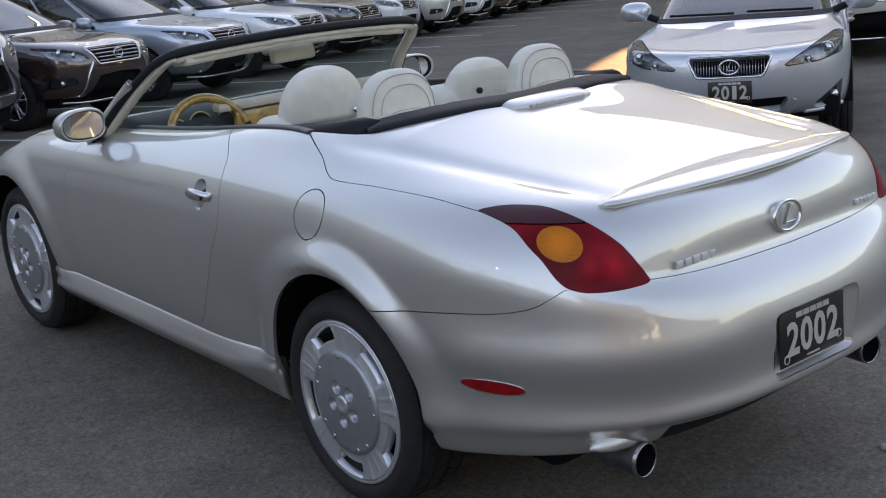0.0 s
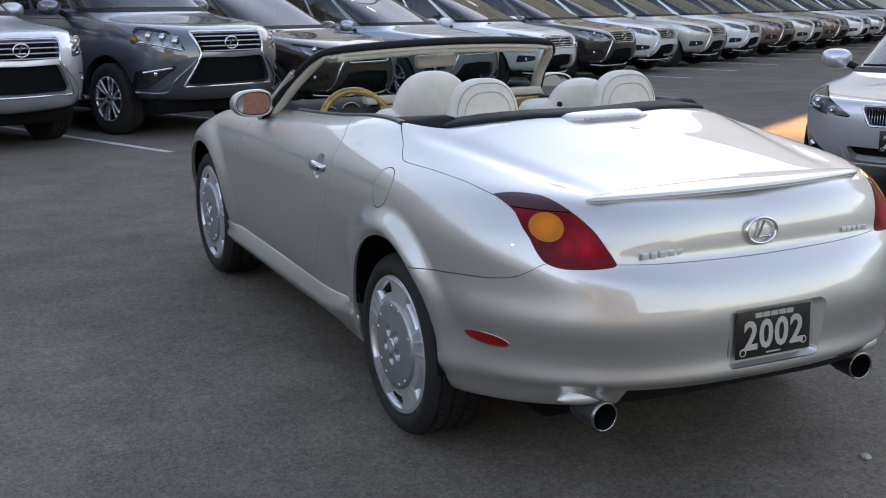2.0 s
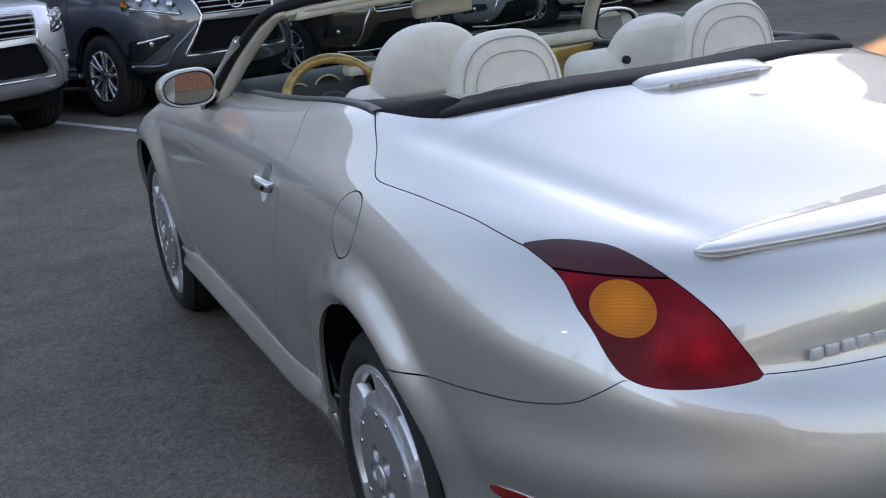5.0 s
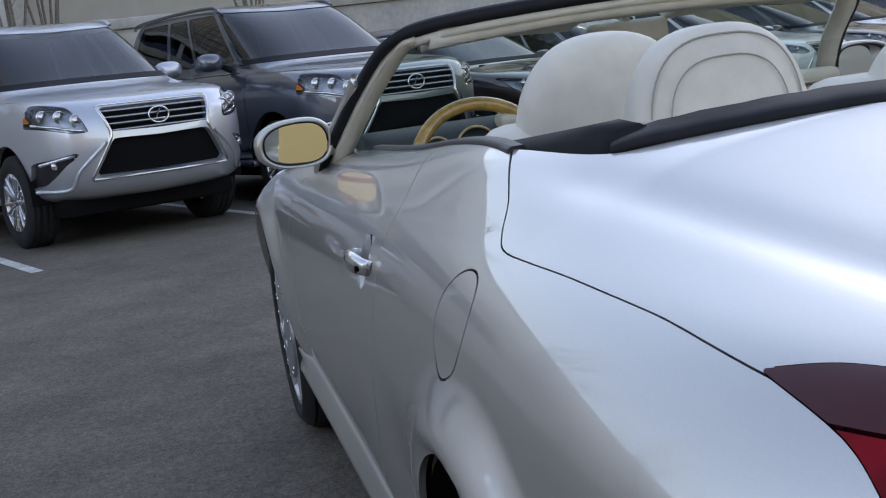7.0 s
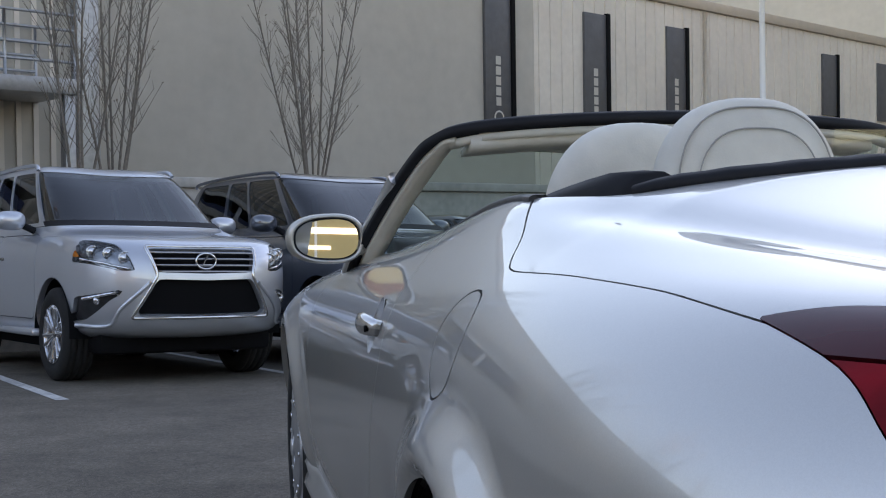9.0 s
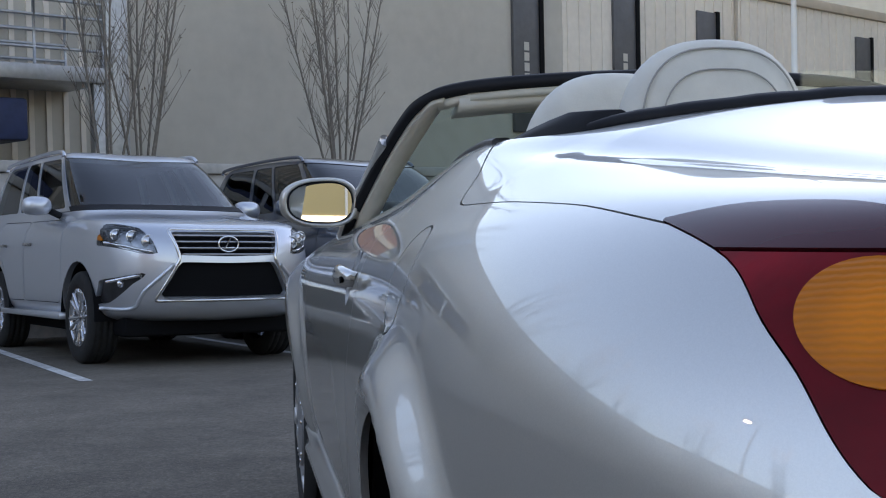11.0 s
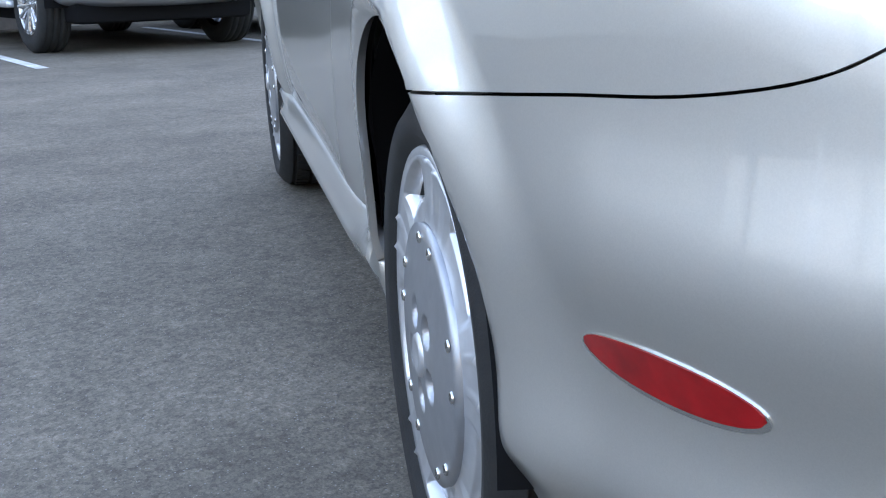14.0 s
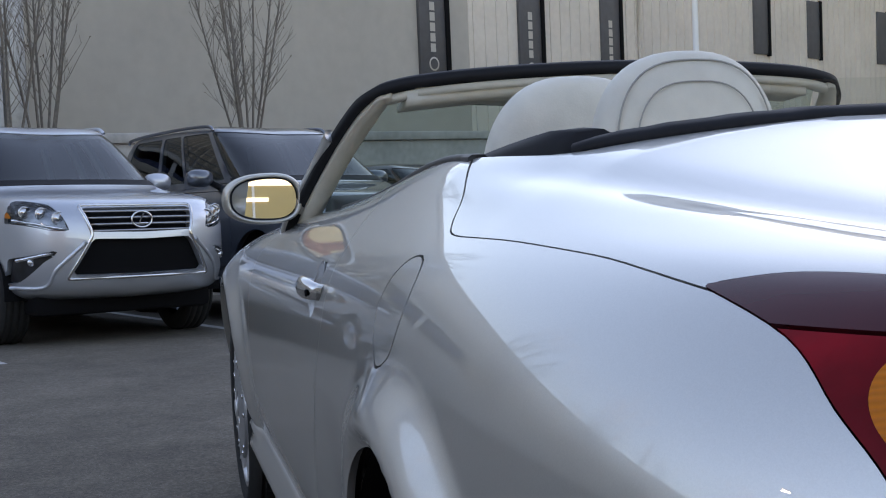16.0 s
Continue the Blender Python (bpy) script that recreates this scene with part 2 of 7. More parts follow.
def asphalt(name, base):
    """Worn asphalt: pale and dark stones of several sizes in a grey binder, slow stains and fine relief."""
    m = material(name, base, 0.85, spec=0.3)
    nt = m.node_tree
    b = nt.nodes["Principled BSDF"]
    tc = nt.nodes.new("ShaderNodeTexCoord")
    colour = None
    for kind, sc, lo, hi in (("VORONOI", 150.0, 0.72, 1.30), ("VORONOI", 75.0, 0.80, 1.22), ("NOISE", 40.0, 0.86, 1.15), ("NOISE", 420.0, 0.80, 1.20), ("NOISE", 11.0, 0.91, 1.09), ("NOISE", 2.2, 0.84, 1.16), ("NOISE", 0.45, 0.84, 1.16)):
        tex = nt.nodes.new("ShaderNodeTexVoronoi" if kind == "VORONOI" else "ShaderNodeTexNoise")
        tex.inputs["Scale"].default_value = sc
        nt.links.new(tc.outputs["Object"], tex.inputs["Vector"])
        rng = nt.nodes.new("ShaderNodeMapRange")
        rng.inputs["From Min"].default_value, rng.inputs["From Max"].default_value = (0.0, 1.0) if kind == "VORONOI" else (0.3, 0.7)
        rng.inputs["To Min"].default_value, rng.inputs["To Max"].default_value = lo, hi
        nt.links.new(tex.outputs["Color" if kind == "VORONOI" else "Fac"], rng.inputs["Value"])
        mix = nt.nodes.new("ShaderNodeMix")
        mix.data_type, mix.blend_type = "RGBA", "MULTIPLY"
        mix.inputs["Factor"].default_value = 1.0
        mix.inputs["A"].default_value = (*base, 1)
        if colour is not None:
            nt.links.new(colour, mix.inputs["A"])
        nt.links.new(rng.outputs["Result"], mix.inputs["B"])
        colour = mix.outputs["Result"]
    # a few bright stone faces
    vor = nt.nodes.new("ShaderNodeTexVoronoi")
    vor.inputs["Scale"].default_value = 210.0
    nt.links.new(tc.outputs["Object"], vor.inputs["Vector"])
    sep = nt.nodes.new("ShaderNodeSeparateColor")
    nt.links.new(vor.outputs["Color"], sep.inputs["Color"])
    near, pick, both = (nt.nodes.new("ShaderNodeMath") for _ in range(3))
    near.operation, pick.operation, both.operation = "LESS_THAN", "GREATER_THAN", "MULTIPLY"
    near.inputs[1].default_value, pick.inputs[1].default_value = 0.36, 0.945
    nt.links.new(vor.outputs["Distance"], near.inputs[0])
    nt.links.new(sep.outputs[0], pick.inputs[0])
    nt.links.new(near.outputs[0], both.inputs[0])
    nt.links.new(pick.outputs[0], both.inputs[1])
    mix = nt.nodes.new("ShaderNodeMix")
    mix.data_type = "RGBA"
    mix.inputs["B"].default_value = (0.27, 0.26, 0.24, 1)
    nt.links.new(both.outputs[0], mix.inputs["Factor"])
    nt.links.new(colour, mix.inputs["A"])
    nt.links.new(mix.outputs["Result"], b.inputs["Base Color"])
    tex, bp = nt.nodes.new("ShaderNodeTexVoronoi"), nt.nodes.new("ShaderNodeBump")
    tex.inputs["Scale"].default_value = 130.0
    bp.inputs["Strength"].default_value, bp.inputs["Distance"].default_value = 0.35, 0.004
    nt.links.new(tc.outputs["Object"], tex.inputs["Vector"])
    nt.links.new(tex.outputs["Distance"], bp.inputs["Height"])
    nt.links.new(bp.outputs["Normal"], b.inputs["Normal"])
    return m


# ---- tools ----
def cubic(xs, ys):
    """A natural cubic spline through a few knots."""
    xs, ys = np.array(xs, float), np.array(ys, float)
    n, h = len(xs), np.diff(xs)
    a, r = np.eye(n), np.zeros(n)
    for i in range(1, n - 1):
        a[i, i - 1:i + 2] = h[i - 1], 2 * (h[i - 1] + h[i]), h[i]
        r[i] = 6 * ((ys[i + 1] - ys[i]) / h[i] - (ys[i] - ys[i - 1]) / h[i - 1])
    m = np.linalg.solve(a, r)

    def f(x):
        x = np.clip(x, xs[0], xs[-1])
        i = np.clip(np.searchsorted(xs, x) - 1, 0, n - 2)
        p, q = (xs[i + 1] - x) / h[i], (x - xs[i]) / h[i]
        return p * ys[i] + q * ys[i + 1] + ((p ** 3 - p) * m[i] + (q ** 3 - q) * m[i + 1]) * h[i] ** 2 / 6
    return f


class Shell:
    """The skin of half a car (the side of negative x). s runs in metres round the plan, from the middle of the tail to the
    middle of the nose; t counts the rings from the sill to the centre line. A ring: widths at rear axle, middle and front axle;
    tail (y where it turns, y of its end, exponent); nose, likewise; heights at the knots."""

    def __init__(self, rings, rear, side, front, knots):
        self.rings, self.count = rings, len(rings)
        ph = np.linspace(0, math.pi / 2, 4000)
        self.turn = []
        for w, d in rear, front:
            x, y = w * np.sin(ph) ** (2 / 3), d * np.cos(ph) ** (2 / 3)
            arc = np.concatenate(([0], np.cumsum(np.hypot(np.diff(x), np.diff(y)))))
            self.turn.append((arc / arc[-1], ph, arc[-1]))
        self.a, self.b = self.turn[0][2], self.turn[0][2] + side
        self.side, self.end = side, self.turn[0][2] + side + self.turn[1][2]
        where = np.interp(knots, [0, 1, 2, 3], [0, self.a, self.b, self.end])
        self.z = [cubic(where, ring[3]) for ring in rings]
        self.w = [cubic((0, 0.5, 1), ring[0]) for ring in rings]
        self.extra = None

    def ring(self, k, s):
        (w, rear, front, _), out = self.rings[k], np.empty((len(s), 3))
        i, j = s < self.a, s > self.b
        m = ~(i | j)
        ph = np.interp(s[i] / self.a, self.turn[0][0], self.turn[0][1])
        n = 2 / rear[2]
        out[i, 0], out[i, 1] = -w[0] * np.sin(ph) ** n, rear[0] - (rear[0] - rear[1]) * np.abs(np.cos(ph)) ** n
        q = (s[m] - self.a) / self.side
        out[m, 0], out[m, 1] = -self.w[k](q), rear[0] + (front[0] - rear[0]) * q
        ph = np.interp((self.end - s[j]) / (self.end - self.b), self.turn[1][0], self.turn[1][1])
        n = 2 / front[2]
        out[j, 0], out[j, 1] = -w[2] * np.sin(ph) ** n, front[0] + (front[1] - front[0]) * np.abs(np.cos(ph)) ** n
        out[:, 2] = self.z[k](s)
        return out

    def raw(self, s, t):
        s, t = np.clip(s, 0, self.end), np.clip(t, 0, self.count - 1)
        u, inv = np.unique(np.round(s, 7), return_inverse=True)
        net = [self.ring(k, u) for k in range(self.count)]
        net.insert(0, 2 * net[0] - net[1])
        net.append(net[-2] * (-1, 1, 1))
        net.append(net[-1])
        net = np.array(net)
        i = np.minimum(t.astype(int), self.count - 2)
        f = (t - i)[:, None]
        p = [net[i + k, inv] for k in range(4)]
        out = ((1 - f) ** 3 * p[0] + (3 * f ** 3 - 6 * f ** 2 + 4) * p[1] + (-3 * f ** 3 + 3 * f ** 2 + 3 * f + 1) * p[2] + f ** 3 * p[3]) / 6
        return self.extra(out) if self.extra else out

    def at(self, s, t):
        return self.raw(np.asarray(s, float), np.asarray(t, float))

    def normal(self, s, t):
        e = 0.004
        s1, s0 = np.clip(s + e, 0, self.end), np.clip(s - e, 0, self.end)
        t1, t0 = np.minimum(t + 0.02, self.count - 1.02), np.maximum(t - 0.02, 0)
        t0 = np.minimum(t0, t1 - 0.02)
        tm = np.minimum(t, self.count - 1.05)
        d = np.cross(self.at(s, t1) - self.at(s, t0), self.at(s1, tm) - self.at(s0, tm))
        d[(s < 1e-6) | (s > self.end - 1e-6) | (t > self.count - 1 - 1e-6), 0] = 0
        length = np.linalg.norm(d, axis=1)
        d[length < 1e-12] = (0, 0, 1)
        length[length < 1e-12] = 1
        return d / length[:, None]

    def find(self, p, near=None):
        """The s, t whose point lies nearest to p."""
        s, t = np.meshgrid(np.linspace(0, self.end, 180), np.linspace(0, self.count - 1, 90), indexing="ij")
        s, t = s.ravel(), t.ravel()
        p = np.array(p, float)
        i = np.argmin(((self.at(s, t) - p) ** 2).sum(1))
        s0, t0, ds, dt = s[i], t[i], 0.04, 0.12
        for _ in range(4):
            s, t = np.meshgrid(s0 + np.linspace(-ds, ds, 13), t0 + np.linspace(-dt, dt, 13), indexing="ij")
            s, t = np.clip(s.ravel(), 0, self.end), np.clip(t.ravel(), 0, self.count - 1)
            i = np.argmin(((self.at(s, t) - p) ** 2).sum(1))
            s0, t0, ds, dt = s[i], t[i], ds / 3, dt / 3
        return s0, t0


def rounded(points, steps=8, closed=True):
    """A smooth curve through points (Catmull-Rom)."""
    p = np.array(points, float)
    n, out = len(p), []
    for i in range(n if closed else n - 1):
        a, b, c, d = (p[(i + k) % n] if closed else p[min(max(i + k, 0), n - 1)] for k in (-1, 0, 1, 2))
        for f in np.arange(steps) / steps:
            out.append(0.5 * (2 * b + (c - a) * f + (2 * a - 5 * b + 4 * c - d) * f * f + (3 * b - a - 3 * c + d) * f ** 3))
    if not closed:
        out.append(p[-1])
    return np.array(out)


def bent(points, r=0.02, steps=4):
    """A polygon with its corners rounded."""
    p = np.array(points, float)
    out = []
    for i in range(len(p)):
        a, b, c = p[i - 1], p[i], p[(i + 1) % len(p)]
        la, lc = np.linalg.norm(a - b), np.linalg.norm(c - b)
        q = min(r, 0.45 * la, 0.45 * lc)
        u, v = b + (a - b) / la * q, b + (c - b) / lc * q
        for f in np.linspace(0, 1, steps + 1):
            out.append((1 - f) ** 2 * u + 2 * f * (1 - f) * b + f * f * v)
    return np.array(out)


def inside(xy, poly):
    """The signed distance to a closed polygon, positive inside."""
    d = np.full(len(xy), 1e9)
    odd = np.zeros(len(xy), bool)
    for a, b in zip(poly, np.roll(poly, -1, 0)):
        e = b - a
        l2 = e @ e
        if l2 < 1e-14:
            continue
        q = xy - a
        f = np.clip((q @ e) / l2, 0, 1)
        d = np.minimum(d, ((q - f[:, None] * e) ** 2).sum(1))
        cross = ((a[1] > xy[:, 1]) != (b[1] > xy[:, 1]))
        if cross.any():
            with np.errstate(divide="ignore", invalid="ignore"):
                odd ^= cross & (xy[:, 0] < e[0] * (xy[:, 1] - a[1]) / (e[1] if e[1] else 1e-12) + a[0])
    return np.sqrt(d) * np.where(odd, 1, -1)


def cut(shell, keeps, s_range=None, t_range=None, ds=0.022, dt=0.11):
    """The piece of a shell on which every function in keeps is positive: s and t of its points, its faces and cut edges."""
    s_range, t_range = s_range or (0, shell.end), t_range or (0, shell.count - 1)
    ns, nt = max(2, round((s_range[1] - s_range[0]) / ds)), max(2, round((t_range[1] - t_range[0]) / dt))
    s, t = np.meshgrid(np.linspace(*s_range, ns + 1), np.linspace(*t_range, nt + 1), indexing="ij")
    q = np.stack((s.ravel(), t.ravel()), 1)
    w = nt + 1
    faces = [(i * w + j, i * w + j + 1, (i + 1) * w + j + 1, (i + 1) * w + j) for i in range(ns) for j in range(nt)]
    edges = set()
    for keep in keeps:
        v = keep(shell.at(q[:, 0], q[:, 1]), q)
        v = np.where(np.abs(v) < 1e-9, 1e-9, v)
        good = v > 0
        need, whole = {}, []
        mixed = []
        for f in faces:
            k = sum(bool(good[i]) for i in f)
            if k == len(f):
                whole.append(f)
            elif k:
                mixed.append(f)
                for a, b in zip(f, f[1:] + f[:1]):
                    if good[a] != good[b]:
                        need.setdefault((min(a, b), max(a, b)), len(need))
        if need:
            ab = np.array(list(need))
            a, b = ab[:, 0].copy(), ab[:, 1].copy()
            swap = ~good[a]
            a[swap], b[swap] = ab[swap, 1], ab[swap, 0]
            lo, hi, vl, vh = q[a].copy(), q[b].copy(), v[a].copy(), v[b].copy()
            for _ in range(4):
                f = np.clip(vl / (vl - vh), 0.08, 0.92)[:, None]
                mid = lo + (hi - lo) * f
                vm = keep(shell.at(mid[:, 0], mid[:, 1]), mid)
                up = vm > 0
                lo[up], vl[up], hi[~up], vh[~up] = mid[up], vm[up], mid[~up], vm[~up]
            mid = lo + (hi - lo) * np.clip(vl / np.maximum(vl - vh, 1e-12), 0, 1)[:, None]
            base = len(q)
            q = np.concatenate((q, mid))
            for f in mixed:
                poly, fresh = [], []
                for a, b in zip(f, f[1:] + f[:1]):
                    if good[a]:
                        poly.append(a)
                    if good[a] != good[b]:
                        k = base + need[(min(a, b), max(a, b))]
                        poly.append(k)
                        fresh.append(k)
                if len(poly) > 2:
                    whole.append(tuple(poly))
                    for a, b in zip(poly, poly[1:] + poly[:1]):
                        if a in fresh and b in fresh:
                            edges.add((a, b))
        faces = whole
    used = sorted({i for f in faces for i in f})
    new_i = {k: i for i, k in enumerate(used)}
    faces = [tuple(new_i[i] for i in f) for f in faces]
    edges = [(new_i[a], new_i[b]) for a, b in edges if a in new_i and b in new_i]
    return q[used] if used else q[:0], faces, edges


def skin(shell, keeps, depth=0.020, lift=0.0, halves=(1, -1), **kw):
    """Points, normals and faces of a cut piece with turned-in edges; halves: 1 the side of negative x, -1 the other."""
    q, faces, edges = cut(shell, keeps, **kw)
    if not len(q):
        return [], [], []
    p, n = shell.at(q[:, 0], q[:, 1]), shell.normal(q[:, 0], q[:, 1])
    p = p + n * lift
    pts, nor, out = [p], [n], list(faces)
    if depth and edges:
        k = len(p)
        a, b = np.array(edges).T
        along = p[b] - p[a]
        side = np.cross(along, n[a])
        side /= np.maximum(np.linalg.norm(side, axis=1), 1e-9)[:, None]
        for rows in (p[a], p[b], p[b] - n[b] * depth, p[a] - n[a] * depth):
            pts.append(rows)
            nor.append(side)
        m = len(edges)
        out += [(k + 3 * m + i, k + 2 * m + i, k + m + i, k + i) for i in range(m)]
    pts, nor = np.concatenate(pts), np.concatenate(nor)
    all_p, all_n, all_f = [], [], []
    for h in halves:
        base = sum(len(x) for x in all_p)
        all_p.append(pts * (h, 1, 1))
        all_n.append(nor * (h, 1, 1))
        all_f += [tuple(base + i for i in (f if h > 0 else f[::-1])) for f in out]
    return np.concatenate(all_p), np.concatenate(all_n), all_f


def mesh_of(name, pts, faces, mat, normals=None, smooth=True):
    me = bpy.data.meshes.new(name)
    me.from_pydata([tuple(map(float, p)) for p in pts], [], faces)
    me.validate()
    me.materials.append(mat)
    if smooth:
        me.shade_smooth()
    me.update()
    if normals is not None and len(normals):
        me.normals_split_custom_set_from_vertices([tuple(map(float, v)) for v in normals])
    return me


def part(name, geo, mat, parent, label="", smooth=True, m=None):
    """One mesh object under a thing or a part. geo: points, normals or None, faces; or a bmesh."""
    if isinstance(geo, bmesh.types.BMesh):
        me = bpy.data.meshes.new(name)
        geo.to_mesh(me)
        geo.free()
        me.materials.append(mat)
        if smooth:
            me.shade_smooth()
            me.set_sharp_from_angle(angle=radians(42))
    else:
        pts, nor, faces = geo
        me = mesh_of(name, pts, faces, mat, nor, smooth)
    ob = new(name, me)
    ob.parent = parent
    if m is not None:
        ob.matrix_basis = m
    return tagged(ob, label=label)


def thing(name, label, category, m=None, group="", kind=""):
    ob = new(name)
    ob.empty_display_size = 0.1
    if m is not None:
        ob.matrix_basis = m
    return tagged(ob, label, category, group, kind)


def solo(name, geo, mat, label, category, kind="", group="", smooth=True, m=None):
    return tagged(part(name, geo, mat, None, label, smooth, m), label, category, group, kind)


def box(x0, x1, y0, y1, z0, z1, bevel=0.0, seg=2, bm=None):
    bm = bm or bmesh.new()
    r = bmesh.ops.create_cube(bm, size=1.0)
    for v in r["verts"]:
        v.co = Vector(((x0 + x1) / 2 + v.co.x * (x1 - x0), (y0 + y1) / 2 + v.co.y * (y1 - y0), (z0 + z1) / 2 + v.co.z * (z1 - z0)))
    if bevel:
        edges = list({e for v in r["verts"] for e in v.link_edges})
        bmesh.ops.bevel(bm, geom=edges, offset=bevel, segments=seg, profile=0.5, affect="EDGES")
    return bm


def sweep(path, ring, closed=False, caps=True, flat=None):
    """A tube: ring (list of 2D points) carried along a path of 3D points. flat: a fixed up vector."""
    path = np.array(path, float)
    ring = np.array(ring, float)
    n, k = len(path), ring.shape[-2]
    pts = []
    up = np.array(flat if flat is not None else (0, 0, 1.0))
    for i in range(n):
        a, b = (path[(i - 1) % n], path[(i + 1) % n]) if closed else (path[max(i - 1, 0)], path[min(i + 1, n - 1)])
        d = (b - a) / max(np.linalg.norm(b - a), 1e-9)
        side = np.cross(d, up)
        if np.linalg.norm(side) < 1e-3:
            side = np.cross(d, (1, 0, 0.01))
        side /= np.linalg.norm(side)
        v = np.cross(side, d)
        sc = ring if ring.ndim == 2 else ring[i]
        pts += [path[i] + side * c[0] + v * c[1] for c in sc]
    faces = []
    for i in range(n if closed else n - 1):
        j = (i + 1) % n
        for c in range(k):
            e = (c + 1) % k
            faces.append((i * k + c, j * k + c, j * k + e, i * k + e))
    if caps and not closed:
        faces += [tuple(range(k))[::-1], tuple((n - 1) * k + c for c in range(k))]
    return np.array(pts), None, faces


def circle(r, n=12, r2=None):
    a = np.arange(n) * 2 * math.pi / n
    return np.stack((r * np.cos(a), (r2 or r) * np.sin(a)), 1)


def lathe(profile, n=48, a0=0.0, a1=2 * math.pi):
    """A profile of (x along the axle, radius), turned about the x axis."""
    prof = np.array(profile, float)
    full = abs(a1 - a0 - 2 * math.pi) < 1e-6
    m = n if full else n + 1
    ang = a0 + (a1 - a0) * np.arange(m) / n
    pts = [(x, r * math.cos(a), r * math.sin(a)) for a in ang for x, r in prof]
    k = len(prof)
    faces = [(i * k + j, i * k + j + 1, ((i + 1) % m) * k + j + 1, ((i + 1) % m) * k + j) for i in range(n) for j in range(k - 1)]
    return np.array(pts), None, faces


def joined(*geos):
    pts, faces, base = [], [], 0
    for p, _, f in geos:
        p = np.array(p)
        pts.append(p)
        faces += [tuple(base + i for i in g) for g in f]
        base += len(p)
    return np.concatenate(pts), None, faces


def moved(geo, m):
    p, n, f = geo
    m = np.array(m)
    return np.array(p) @ m[:3, :3].T + m[:3, 3], None, f


def words(name, text, size, mat, parent, m, label="", depth=0.002, width=None, bold=0.0):
    """Lettering as a mesh, centred on m, standing in its xy plane."""
    cu = bpy.data.curves.new(name, "FONT")
    cu.body, cu.size, cu.extrude, cu.align_x, cu.align_y, cu.resolution_u = text, size, depth, "CENTER", "CENTER", 3
    cu.offset = bold
    tmp = bpy.data.objects.new(name, cu)
    scene.collection.objects.link(tmp)
    bpy.context.view_layer.update()
    me = bpy.data.meshes.new_from_object(tmp.evaluated_get(bpy.context.evaluated_depsgraph_get()))
    bpy.data.objects.remove(tmp)
    bpy.data.curves.remove(cu)
    xs = [v.co.x for v in me.vertices]
    if width:
        me.transform(Matrix.Diagonal((width / (max(xs) - min(xs)), 1, 1, 1)))
    me.materials.clear()
    me.materials.append(mat)
    ob = new(name, me)
    ob.parent = parent
    ob.matrix_basis = m
    return tagged(ob, label=label)


# ---- the lot ----
def ground_z(x, y):
    """Nearly level under the convertible, then falling away towards the far row."""
    d = min(0.5 * x + 0.866 * y - 1.97, 60.0)
    return -0.024 + 0.0075 * min(max(y, -4.0), 2.8) - 0.042 * (math.log1p(math.exp(-abs(d) / 0.5)) * 0.5 + max(d, 0.0))


def build_ground():
    xs = np.unique(np.concatenate((np.linspace(-8, 30, 60), np.array([-900, -300, -100, -50, -30, -20, -14, -11, 36, 45, 60, 80, 120, 300, 900.0]))))
    ys = np.unique(np.concatenate((np.linspace(-6, 34, 60), np.array([-900, -300, -100, -50, -30, -20, -14, -9, 40, 50, 70, 100, 150, 300, 900.0]))))
    pts = [(x, y, ground_z(x, y)) for x in xs for y in ys]
    n = len(ys)
    faces = [(i * n + j, (i + 1) * n + j, (i + 1) * n + j + 1, i * n + j + 1) for i in range(len(xs) - 1) for j in range(n - 1)]
    return solo("ground", (np.array(pts), None, faces), ASPHALT, "worn grey asphalt of a car lot", "ground", "structure")


ASPHALT = asphalt("asphalt", (0.141, 0.122, 0.098))
build_ground()


